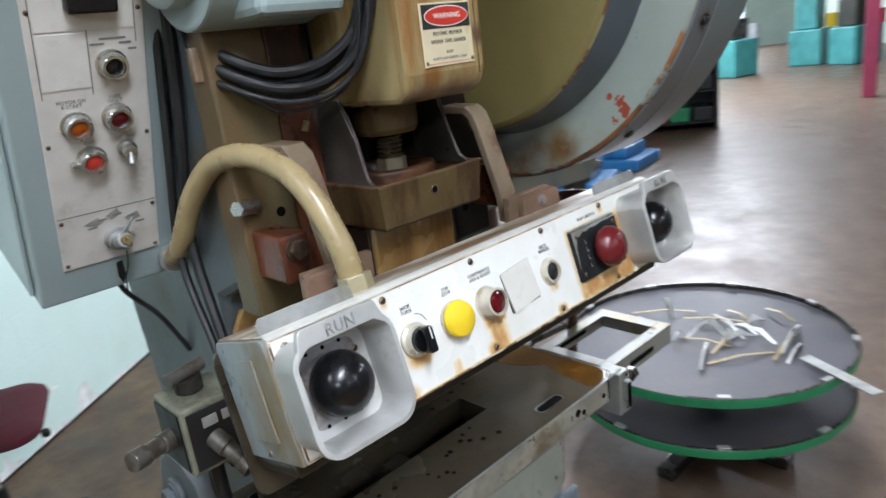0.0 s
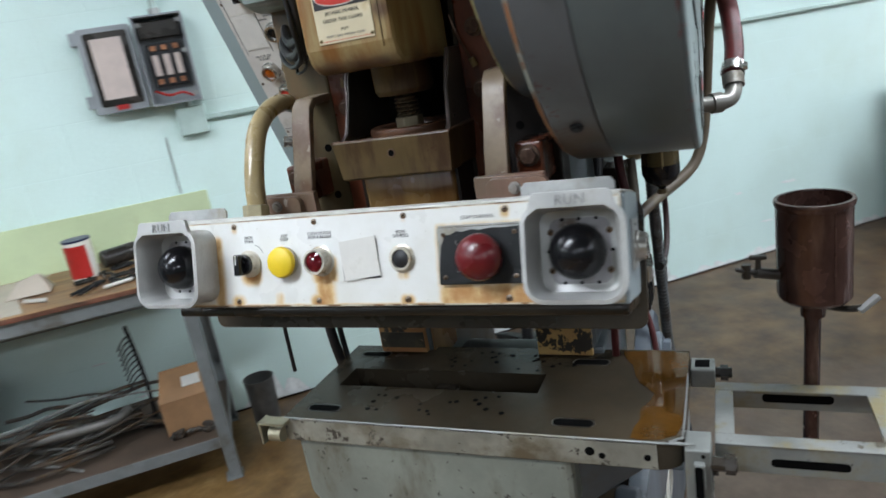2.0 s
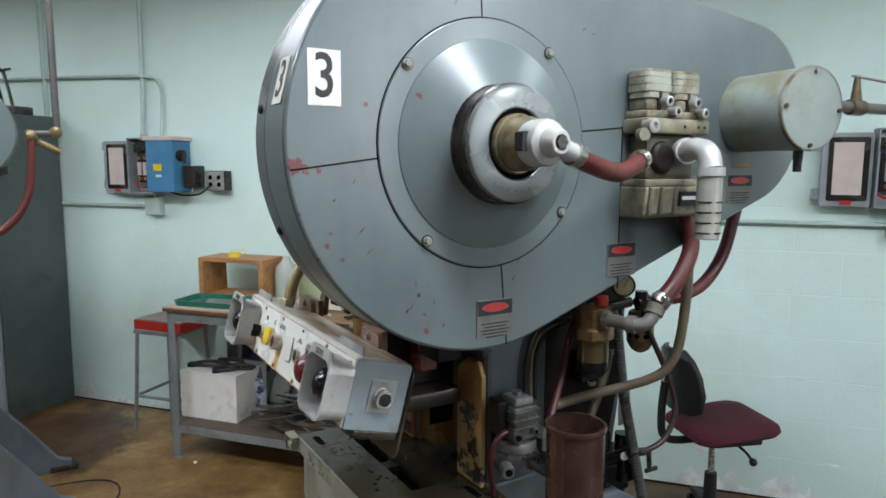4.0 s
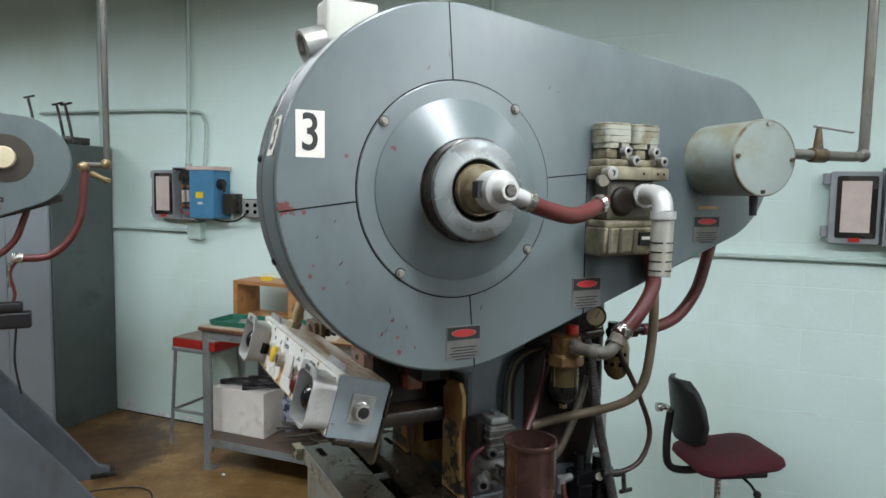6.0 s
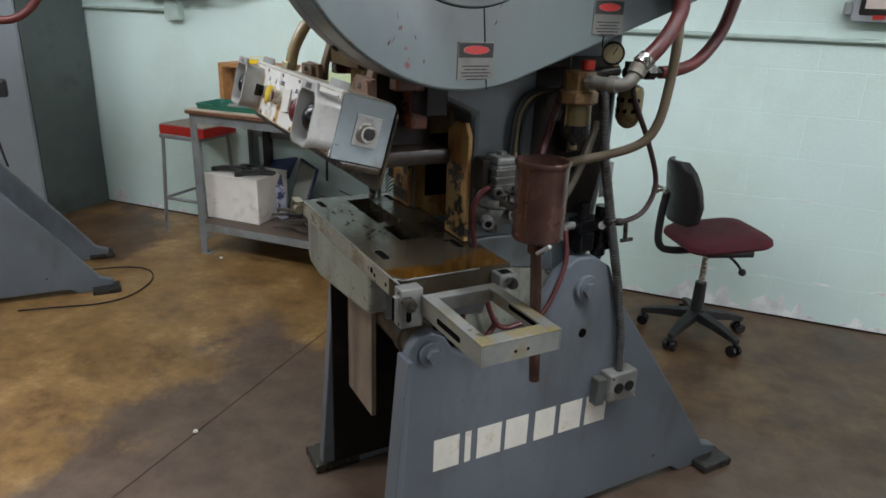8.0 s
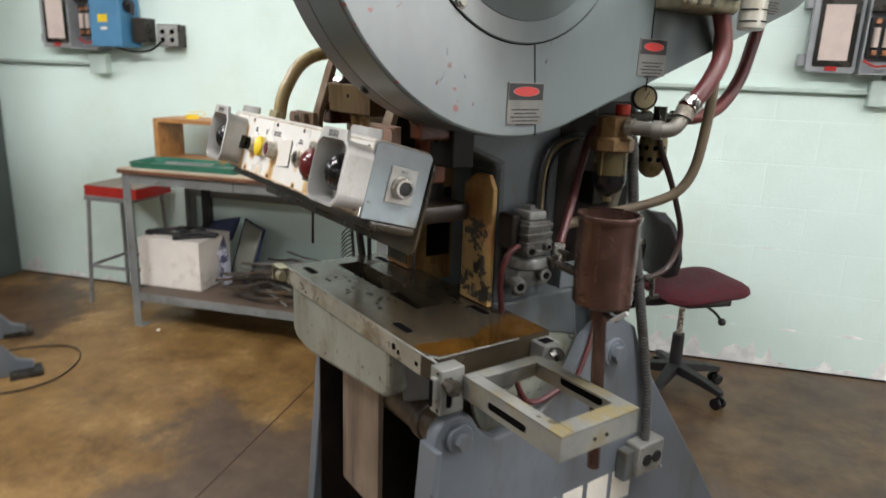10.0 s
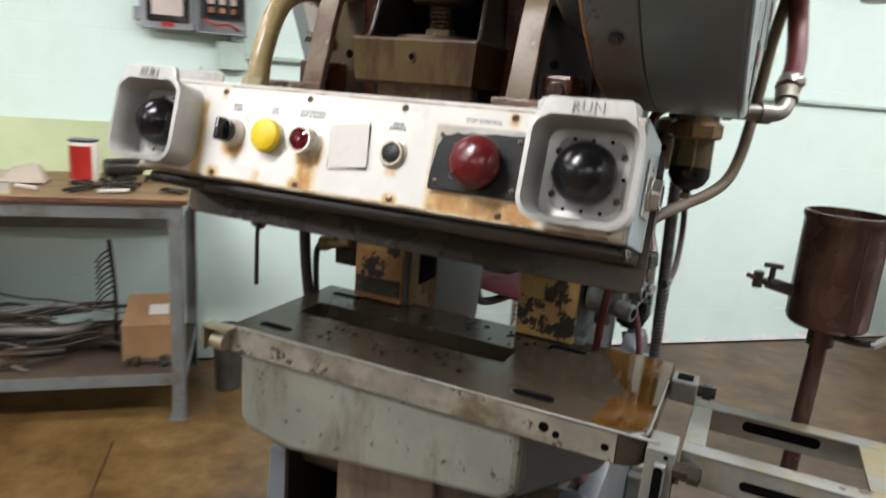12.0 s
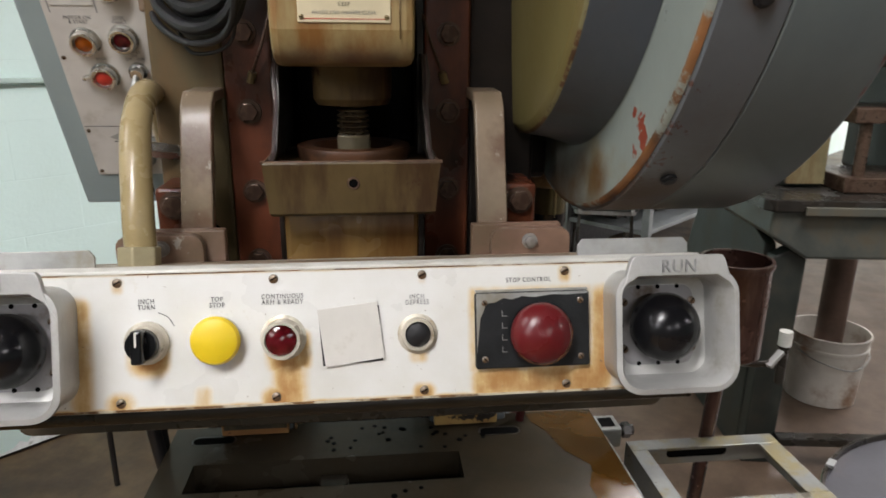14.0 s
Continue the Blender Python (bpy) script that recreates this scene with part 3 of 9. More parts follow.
def rounded(w, h, r, n=5, cx=0.0, cz=0.0):
    """A rounded rectangle."""
    pts = []
    for sx, sz, a0 in ((1, -1, -90), (1, 1, 0), (-1, 1, 90), (-1, -1, 180)):
        for i in range(n + 1):
            a = radians(a0 + 90 * i / n)
            pts.append((cx + sx * (w / 2 - r) + r * math.cos(a), cz + sz * (h / 2 - r) + r * math.sin(a)))
    return pts


def hull(c0, r0, c1, r1, n=40):
    """The outline of two discs and their tangents."""
    dx, dz = c1[0] - c0[0], c1[1] - c0[1]
    base, open_ = math.atan2(dz, dx), math.acos((r0 - r1) / math.hypot(dx, dz))
    pts = []
    for i in range(n + 1):
        a = base + open_ + (2 * math.pi - 2 * open_) * i / n
        pts.append((c0[0] + r0 * math.cos(a), c0[1] + r0 * math.sin(a)))
    for i in range(n // 2 + 1):
        a = base - open_ + 2 * open_ * i / (n // 2)
        pts.append((c1[0] + r1 * math.cos(a), c1[1] + r1 * math.sin(a)))
    return pts


# ---- the room ----
def build_room():
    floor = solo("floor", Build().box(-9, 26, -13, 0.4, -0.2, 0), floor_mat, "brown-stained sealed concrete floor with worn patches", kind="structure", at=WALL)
    solo("floor_joint", Build().box(-0.0025, 0.0025, -3, 1.3, 0.0005, 0.0015), mat("red_brown_joint", (0.060, 0.026, 0.017), 0.6, 0, 0.3, 12, 0.1, 60), "dark red-brown control joint in the concrete floor", kind="structure", at=pose(-0.597, -0.20, 0, 0, 0, 40.5))
    solo("wall_north", Build().box(-9, 26, 0.0015, 0.3, 0, 4.0), joint_paint, "mint green painted concrete block wall", kind="structure", at=WALL)
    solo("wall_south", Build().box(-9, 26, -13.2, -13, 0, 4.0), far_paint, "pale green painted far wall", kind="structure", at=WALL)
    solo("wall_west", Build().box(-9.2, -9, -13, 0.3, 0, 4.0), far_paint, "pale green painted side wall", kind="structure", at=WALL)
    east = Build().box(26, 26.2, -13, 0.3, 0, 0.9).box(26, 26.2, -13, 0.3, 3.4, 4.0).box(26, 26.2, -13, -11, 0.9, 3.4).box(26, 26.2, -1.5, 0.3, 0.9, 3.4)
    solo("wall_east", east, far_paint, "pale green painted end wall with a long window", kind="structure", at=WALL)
    solo("ceiling", Build().box(-9.2, 26.2, -13.2, 0.3, 4.0, 4.2), ceiling_paint, "plain grey unseen ceiling", kind="structure", at=WALL)


build_room()
# ---- the punch press ----
def screw(parent, at, r=0.005, material=None):
    b = Build().lathe([(0, r), (r * 0.22, r * 0.94), (r * 0.40, r * 0.66), (r * 0.46, r * 0.30), (r * 0.46, 0.0002)], (0, 0, 0), (0, -1, 0), 14)
    s = part("screw", b, material or rusty_screw, parent, at=at)
    if not parent.parent or not parent.parent.parent:
        part("screw_slot", Build().box(-r * 0.74, r * 0.74, -r * 0.49, -r * 0.30, -r * 0.14, r * 0.14), black_hole, parent, at=at @ pose(0, 0, 0, 0, (r * 77777) % 180, 0))
    return s


def hex_bolt(parent, at, r=0.012, h=0.010, material=None):
    """A hex head with its washer; the head points to local -y."""
    b = Build().cyl((0, 0, 0), (0, -0.003, 0), r * 1.25, n=20)
    b.cyl((0, -0.003, 0), (0, -h, 0), r, n=6, bev=0.0012)
    return part("hex_bolt", b, material or steel, parent, at=at)


def palm_guard(bar, x):
    out, inn = rounded(0.102, 0.104, 0.020, 6, x, 0.0), rounded(0.090, 0.092, 0.015, 6, x, 0.0)
    wide, wide_in = rounded(0.113, 0.110, 0.024, 6, x, 0.0), rounded(0.103, 0.100, 0.019, 6, x, 0.0)
    b = Build()
    loops = [(out, -0.001), (out, -0.030), (wide, -0.046), (wide, -0.0515), (wide_in, -0.0525), (inn, -0.036), (inn, -0.010), (rounded(0.07, 0.076, 0.012, 6, x, 0), -0.0075)]
    b.poly([[(p[0], y, p[1]) for p in pts] for pts, y in loops])
    # the lip that carries the word
    lip = [(x - 0.0565, 0.028), (x - 0.049, 0.043), (x - 0.043, 0.0635), (x - 0.040, 0.067), (x + 0.040, 0.067), (x + 0.043, 0.0635), (x + 0.049, 0.043), (x + 0.0565, 0.028), (x + 0.047, 0.042), (x + 0.036, 0.0492), (x - 0.036, 0.0492), (x - 0.047, 0.042)]
    b.prism(lip, "y", -0.0530, -0.046, 0.001)
    part("button_guard", b, cast_alu, bar, "cast aluminium cup guard round a palm button")
    part("cup_floor", Build().prism(rounded(0.0685, 0.0745, 0.011, 5, x, 0.0), "y", -0.0080, -0.0072), cup_floor, bar, "dirty grey floor of the cup")
    for dx, dz in ((-0.033, 0.022), (0.033, 0.022), (-0.033, -0.022), (0.033, -0.022)):
        screw(bar, pose(x + dx, -0.0080, dz), 0.004)
    spots = [(i * 0.019, s * 0.036) for i in (-1, 0, 1) for s in (-1, 1)] + [(-0.036, 0.0), (0.036, 0.0)]
    for dx, dz in spots:
        part("drain_hole", Build().cyl((x + dx, -0.0070, dz), (x + dx, -0.0085, dz), 0.0021, n=10), black_hole, bar)
    knob = Build().lathe([(0.004, 0.012), (0.010, 0.012), (0.011, 0.029), (0.015, 0.031), (0.022, 0.0318), (0.030, 0.0305), (0.038, 0.0265), (0.045, 0.0195), (0.0495, 0.010), (0.0505, 0.001)], (x, -0.001, 0.0), (0, -1, 0), 40)
    part("palm_button", knob, black_gloss, bar, "glossy black palm button")
    lettering("RUN", 0.0165, mat("worn_letter_alu", (0.30, 0.30, 0.29), 0.42, 0.35, 0.2, 60, 0.1, 160), bar, pose(x, -0.0533, 0.0572, 90), squeeze=0.9, spacing=1.1, depth=0.0012)


def round_button(bar, x, z, cap, label, proud=0.012, bezel=0.0175, r=0.0125, bell=False):
    b = Build().lathe([(0, bezel + 0.003), (0.003, bezel + 0.003), (0.004, bezel), (proud, bezel - 0.001), (proud, r + 0.0005), (proud - 0.004, r)], (x, 0, z), (0, -1, 0), 28)
    part("bezel", b, bezel_cream, bar, "aged cream-metal button bezel")
    if bell:
        c = Build().lathe([(proud, 0.012), (proud + 0.002, r), (proud + 0.006, r + 0.001), (proud + 0.010, r - 0.001), (proud + 0.0125, r * 0.6), (proud + 0.013, 0.001)], (x, 0, z), (0, -1, 0), 32)
    else:
        c = Build().lathe([(proud - 0.006, r), (proud - 0.003, r), (proud - 0.002, r * 0.9), (proud - 0.001, 0.001)], (x, 0, z), (0, -1, 0), 28)
    part("button_cap", c, cap, bar, label)


def build_bar(press):
    """The two-palm control bar, in its own leaning frame: x along, y inwards, z up its face."""
    prof = [(0.0, -0.062), (0.0, 0.060), (0.008, 0.064), (0.104, 0.064), (0.110, 0.058), (0.110, -0.062)]
    bar = part("control_bar", Build().prism(prof, "x", -0.338, 0.338, 0.0015), bar_paint, press, "grey-green control bar with two black palm buttons and rust-stained cream face", at=pose(0, 0.0135, 1.212, -15, 0, 0))
    part("face_plate", Build().box(-0.334, 0.334, -0.003, -0.0003, -0.0605, 0.0605, 0.001), panel_white, bar, "cream face plate with rust runs below its screws")
    back = Build().prism(rounded(0.69, 0.165, 0.015, 4, 0, -0.027), "y", 0.111, 0.116, 0.001)
    back.box(-0.335, 0.335, 0.02, 0.111, -0.078, -0.0625, 0.003)
    part("back_plate", back, mat("oily_brown_steel", (0.046, 0.034, 0.019), 0.30, 0.1, 0.25, 7, 0.1, 120, stain=(0.018, 0.013, 0.008), stain_at=0.52, stain_scale=6, stretch=(0.5, 1, 1)), bar, "dark oily back plate of the control bar")
    for x in (-0.2, -0.0665, 0.0665, 0.2):
        for z in (-0.053, 0.053):
            screw(bar, pose(x, -0.003, z), 0.0043)
    for x in (-0.318, 0.318):
        screw(bar, pose(x, -0.003, 0.05), 0.0048)
        screw(bar, pose(x, -0.003, -0.05), 0.0048)
    for x in (-0.285, 0.288):
        palm_guard(bar, x)
        part("gasket", Build().prism(rounded(0.100, 0.103, 0.02, 5, x, -0.001), "y", -0.0042, -0.0031), black_matt, bar)
    for x in (-0.278, 0.272):
        part("top_tab", Build().prism([(x - 0.055, 0.06), (x - 0.055, 0.076), (x - 0.05, 0.082), (x + 0.05, 0.082), (x + 0.055, 0.076), (x + 0.055, 0.06)], "y", 0.010, 0.013, 0.0008), galv, bar)
    part("top_cover", Build().box(-0.336, 0.336, 0.004, 0.100, 0.0643, 0.0662, 0.0006), mat("cream_dirty_top", (0.50, 0.46, 0.38), 0.4, 0, 0.12, 14, 0.06, 120, stain=(0.20, 0.12, 0.06), stain_at=0.52, stain_scale=10, stretch=(0.4, 3, 1)), bar, "dirty cream top edge of the bar")
    part("top_bevel", Build().prism([(-0.0030, 0.0606), (-0.0026, 0.0632), (0.0035, 0.0664), (0.0085, 0.0666), (0.0085, 0.0642), (0.0, 0.0602)], "x", -0.334, 0.334, 0.0004), mat("grey_cream_edge", (0.56, 0.55, 0.50), 0.36, 0, 0.1, 14, 0.05, 120, stain=(0.34, 0.26, 0.16), stain_at=0.60, stain_scale=12, stretch=(0.4, 1, 1)), bar)
    seam = mat("rusty_plate_seam", (0.20, 0.10, 0.035), 0.6, 0, 0.3, 20, 0.2, 90, stain=(0.50, 0.44, 0.33), stain_at=0.50, stain_scale=26, stain_soft=0.05)
    part("edge_rust", Build().box(-0.334, 0.334, -0.0034, -0.0029, -0.0605, -0.0585), seam, bar, "rust along the face plate's lower edge")
    for x in (-0.3338, 0.3318):
        part("edge_rust", Build().box(x, x + 0.0025, -0.0035, -0.0030, -0.058, 0.059), seam, bar)
    part("edge_rust", Build().box(-0.334, 0.334, -0.0034, -0.0029, 0.0595, 0.0605), seam, bar)
    # selector, mushroom, lamp, depress button
    part("bezel", Build().lathe([(0, 0.019), (0.004, 0.019), (0.006, 0.0165), (0.013, 0.0155), (0.013, 0.012)], (-0.176, -0.003, 0), (0, -1, 0), 28), bezel_cream, bar, "aged cream-metal button bezel")
    sel = Build().cyl((-0.176, -0.012, 0), (-0.176, -0.022, 0), 0.0145, 0.0135, n=24, bev=0.001)
    sel.prism([(-0.181, -0.0145), (-0.171, -0.0145), (-0.171, 0.0145), (-0.181, 0.0145)], "y", -0.034, -0.020, 0.0025)
    part("selector_knob", sel, black_gloss, bar, "black selector knob")
    part("knob_stripe", Build().box(-0.1768, -0.1752, -0.0346, -0.0338, 0.001, 0.0135), card_white, bar)
    round_button(bar, -0.116, 0.001, yellow_plastic, "bright yellow mushroom button", 0.008, 0.0165, 0.0205, True)
    round_button(bar, -0.059, 0.0, red_lens, "dark red indicator lens", 0.022, 0.0175, 0.0135)
    round_button(bar, 0.0615, -0.001, black_matt, "black push button", 0.010, 0.0155, 0.0115)
    part("cover_card", Build().prism([(-0.0285, 0.024), (0.025, 0.030), (0.031, -0.021), (-0.022, -0.028)], "y", -0.0062, -0.0042), card_white, bar, "square of white card taped over an old label")
    part("old_label", Build().prism([(-0.028, 0.0225), (0.0265, 0.0265), (0.0295, -0.024), (-0.0245, -0.027)], "y", -0.0042, -0.0032), ink, bar)
    stop = Build().prism(rounded(0.107, 0.070, 0.002, 2, 0.1675, 0.0), "y", -0.010, -0.003, 0.0015)
    part("stop_plate", stop, nameplate, bar, "chipped black stop plate")
    part("plate_edge", Build().box(0.115, 0.220, -0.0085, -0.0032, 0.0352, 0.0372), galv, bar)
    for dx, dz in ((-0.045, 0.026), (0.045, 0.026), (-0.045, -0.026), (0.045, -0.026)):
        screw(bar, pose(0.1675 + dx, -0.010, dz), 0.003)
    stem = Build().lathe([(0.008, 0.013), (0.017, 0.013), (0.018, 0.026), (0.023, 0.0285), (0.030, 0.0275), (0.037, 0.0225), (0.042, 0.014), (0.044, 0.001)], (0.172, 0, -0.002), (0, -1, 0), 40)
    part("stop_button", stem, red_gloss, bar, "glossy dark red mushroom stop button")
    part("bare_edge", Build().prism([(0.1150, 0.0345), (0.2195, 0.0345), (0.2195, 0.0325), (0.20, 0.0315), (0.185, 0.0322), (0.17, 0.030), (0.158, 0.0312), (0.148, 0.0285), (0.14, 0.030), (0.132, 0.026), (0.124, 0.0255), (0.1215, 0.018), (0.1185, 0.012), (0.1175, 0.002), (0.1160, -0.010), (0.1150, -0.02)], "y", -0.0104, -0.0101), galv, bar, "bare metal where the black has worn off")
    faint = mat("worn_plate_lettering", (0.16, 0.16, 0.155), 0.5)
    for k in range(4):
        part("faded_mark", Build().box(0.1385, 0.1435, -0.0106, -0.0099, -0.02 + k * 0.011, -0.0192 + k * 0.011), faint, bar)
        part("faded_mark", Build().box(0.1385, 0.1392, -0.0106, -0.0099, -0.0191 + k * 0.011, -0.0145 + k * 0.011), faint, bar)
    panel_ink = mat("panel_ink", (0.10, 0.10, 0.098), 0.6, 0, 0.1, 30, 0)
    for body, x, z in (("INCH\nTURN", -0.176, 0.0335), ("TOP\nSTOP", -0.116, 0.0335), ("CONTINUOUS\nARM & READY", -0.059, 0.0345), ("INCH\nDEPRESS", 0.0615, 0.0305), ("STOP CONTROL", 0.1655, 0.0455)):
        lettering(body, 0.0061, panel_ink, bar, pose(x, -0.0033, z, 90), squeeze=0.80, spacing=1.22)
    arc = Build().tube([(-0.166, -0.0033, 0.026), (-0.158, -0.0033, 0.022), (-0.153, -0.0033, 0.014)], 0.0005, 6)
    part("turn_arrow", arc, grey_ink, bar)
    # right end: small panel with a push button; left end: blank knock-out plate
    part("end_plate", Build().box(0.3385, 0.3405, 0.034, 0.086, -0.028, 0.032, 0.0008), galv, bar, "bare metal end plate with a push button")
    b = Build().lathe([(0, 0.019), (0.004, 0.019), (0.005, 0.017), (0.014, 0.016), (0.014, 0.012), (0.009, 0.0115), (0.008, 0.001)], (0.340, 0.060, -0.001), (1, 0, 0), 28)
    part("bezel", b, chrome, bar)
    part("button_cap", Build().lathe([(0.008, 0.0115), (0.012, 0.011), (0.013, 0.001)], (0.340, 0.060, -0.001), (1, 0, 0), 24), black_matt, bar, "black push button")
    part("end_cover", Build().prism([(0.03, 0.045), (0.062, 0.045), (0.078, 0.03), (0.078, -0.04), (0.03, -0.04)], "x", -0.341, -0.3383, 0.0006), bar_paint, bar)
    screw(bar, pose(-0.341, 0.054, -0.052, 0, 0, -90), 0.004)
    lettering("INCH", 0.006, grey_ink, bar, pose(0.3408, 0.060, 0.025, 90, 0, 90), squeeze=0.85)
    return bar


def build_cabinet(press):
    """The operator's cabinet on the left cheek, its face tipped forwards."""
    cab = part("control_cabinet", Build().box(-0.095, 0.095, 0, 0.14, 0, 0.62, 0.004), cabinet_paint, press, "mint-grey steel control cabinet with a metal operator panel", at=pose(-0.316, 0.505, 1.232, 24.8, 0, 0))
    part("door_edge", Build().box(-0.101, -0.0955, 0.02, 0.15, 0.012, 0.61, 0.002), cabinet_paint, cab)
    part("back_strip", Build().box(-0.106, -0.094, 0.142, 0.158, 0.10, 0.60, 0.002), black_matt, cab, "black rubber strip behind the cabinet")
    part("cabinet_cable", Build().tube([(0.02, 0.06, 0.002), (0.03, 0.05, -0.05), (0.07, 0.02, -0.10), (0.10, -0.02, -0.16)], 0.004, 8), black_matt, cab)
    part("operator_panel", Build().box(-0.062, 0.068, -0.003, -0.0005, 0.055, 0.56, 0.001), mat("brushed_panel", (0.60, 0.575, 0.53), 0.4, 0.1, 0.06, 20, 0.05, 160, stain=(0.36, 0.33, 0.27), stain_at=0.64, stain_scale=14), cab, "brushed metal operator panel")
    for x in (-0.056, 0.062):
        for z in (0.062, 0.13, 0.24, 0.4, 0.55):
            screw(cab, pose(x, -0.003, z), 0.003)
    part("panel_joint", Build().box(-0.06, 0.066, -0.0034, -0.0029, 0.1365, 0.1378), grey_ink, cab)

    def lamp(x, z, cap, label):
        part("bezel", Build().lathe([(0, 0.0185), (0.003, 0.0185), (0.004, 0.0165), (0.013, 0.0160), (0.0145, 0.0150), (0.0145, 0.0120), (0.0100, 0.0112)], (x, -0.003, z), (0, -1, 0), 28), chrome, cab)
        part("lens", Build().lathe([(0.006, 0.0115), (0.0095, 0.0112), (0.0115, 0.0085), (0.0128, 0.004), (0.0130, 0.001)], (x, -0.003, z), (0, -1, 0), 24), cap, cab, label)

    lamp(-0.022, 0.263, amber_lens, "amber indicator lens")
    lamp(0.026, 0.267, red_lens, "dark red indicator lens")
    lamp(-0.010, 0.215, sign_red, "red push button")
    lamp(0.026, 0.335, black_gloss, "black selector")
    part("latch", Build().box(-0.036, -0.022, -0.016, -0.006, 0.213, 0.218, 0.001), chrome, cab)
    lock = Build().lathe([(0, 0.012), (0.006, 0.012), (0.008, 0.009), (0.016, 0.008), (0.016, 0.001)], (0.034, -0.003, 0.222), (0, -1, 0), 20)
    part("key_switch", lock, chrome, cab, "key switch with a short toggle")
    part("toggle", Build().cyl((0.034, -0.017, 0.222), (0.030, -0.029, 0.211), 0.0032, 0.0040, n=10, bev=0.001), galv, cab)
    pad = Build().lathe([(0, 0.0175), (0.004, 0.0175), (0.006, 0.014), (0.012, 0.013), (0.012, 0.001)], (0.010, -0.003, 0.088), (0, -1, 0), 24)
    pad.cyl((0.010, -0.015, 0.088), (0.012, -0.03, 0.10), 0.011, n=16, bev=0.001)
    part("mode_lock", pad, galv, cab, "mode lock with a small padlock")
    part("pointer", Build().prism([(0.004, 0.10), (0.012, 0.096), (0.026, 0.128)], "y", -0.024, -0.020), galv, cab)
    part("lock_core", Build().cyl((0.012, -0.0300, 0.1000), (0.0125, -0.0335, 0.1028), 0.0070, n=16).box(0.0108, 0.0142, -0.046, -0.032, 0.098, 0.107, 0.0006), brass, cab, "brass lock core with its key")
    part("key_tag", Build().prism([(0.000, 0.058), (0.008, 0.060), (0.011, 0.036), (0.007, 0.020), (0.001, 0.034)], "y", -0.020, -0.0175, 0.0005), black_matt, cab, "small black key hanging from the lock")
    for k, ring in enumerate(([(-0.030, 0.120), (-0.012, 0.128), (-0.004, 0.119), (-0.016, 0.113)], [(-0.002, 0.127), (0.014, 0.136), (0.018, 0.126), (0.006, 0.119)], [(0.022, 0.118), (0.040, 0.124), (0.044, 0.114), (0.030, 0.109)])):
        part("bare_patch", Build().prism(ring, "y", -0.0036, -0.003), galv, cab, "bare metal scuff round the lock" if k == 0 else "")
    part("key_cord", Build().tube([(0.012, -0.028, 0.08), (0.015, -0.02, 0.05), (0.013, -0.012, 0.02), (0.018, -0.006, -0.02)], 0.0009, 5), black_matt, cab)
    for a in (-50, -25, 5, 35, 60):
        x, z = 0.010 + 0.038 * math.sin(radians(a)), 0.088 + 0.038 * math.cos(radians(a))
        part("faded_mark", Build().box(x - 0.006, x + 0.006, -0.0036, -0.003, z - 0.001, z + 0.001), grey_ink, cab)
    for body, x, z, size in (("MOTOR ON\n& START", -0.024, 0.291, 0.0066), ("LUBE\nFAULT", 0.026, 0.291, 0.0066), ("STOP", -0.010, 0.238, 0.0060), ("POWER\nON\nOFF   RUN", 0.033, 0.243, 0.0056)):
        lettering(body, size, grey_ink, cab, pose(x, -0.0033, z, 90), squeeze=0.80, spacing=1.2)
    for x, z, w in ((0.030, 0.366, 0.030), (0.012, 0.360, 0.016), (0.044, 0.360, 0.014), (0.052, 0.352, 0.010)):
        part("faded_mark", Build().box(x - w / 2, x + w / 2, -0.0036, -0.003, z - 0.0013, z + 0.0013), grey_ink, cab)
    for x, z0, z1 in ((-0.054, 0.30, 0.55), (0.002, 0.30, 0.378), (0.057, 0.36, 0.55)):
        part("panel_line", Build().box(x - 0.0006, x + 0.0006, -0.0036, -0.003, z0, z1), grey_ink, cab)
    part("window_label", Build().box(-0.052, 0.0, -0.0042, -0.003, 0.31, 0.375), card_white, cab)
    part("window_label", Build().box(-0.052, 0.055, -0.0042, -0.003, 0.378, 0.475), card_white, cab)
    part("counter", Build().box(-0.02, 0.035, -0.02, -0.003, 0.40, 0.46, 0.004), black_gloss, cab, "black counter window")
    return cab


def warning_sign(press, y, z, w, h, name="warning_sign"):
    """A danger plate on the outer guard: black head with a red oval over a grey text plate."""
    s = part(name, Build().box(0.4155, 0.4175, y - w / 2, y + w / 2, z - h / 2, z + h / 2, 0.0004), sign_grey, press, "etched metal warning plate with a red oval")
    part("sign_head", Build().box(0.4176, 0.4181, y - w / 2 + 0.002, y + w / 2 - 0.002, z + h * 0.08, z + h / 2 - 0.002), ink, s)
    for k, m, x in ((1.0, sign_line, 0.4183), (0.95, sign_deep_red, 0.4186)):
        oval = [(y + 0.36 * w * k * math.cos(a * math.pi / 12), z + h * 0.285 + 0.118 * h * k * math.sin(a * math.pi / 12)) for a in range(24)]
        part("sign_oval", Build().prism(oval, "x", 0.4181, x), m, s)
    for k in range(5):
        ww = w * (0.76, 0.62, 0.8, 0.7, 0.5)[k]
        part("text_bar", Build().box(0.4175, 0.4180, y - ww / 2, y + ww / 2, z - 0.01 - h * 0.09 * k - 0.0011, z - 0.01 - h * 0.09 * k + 0.0011), ink, s)


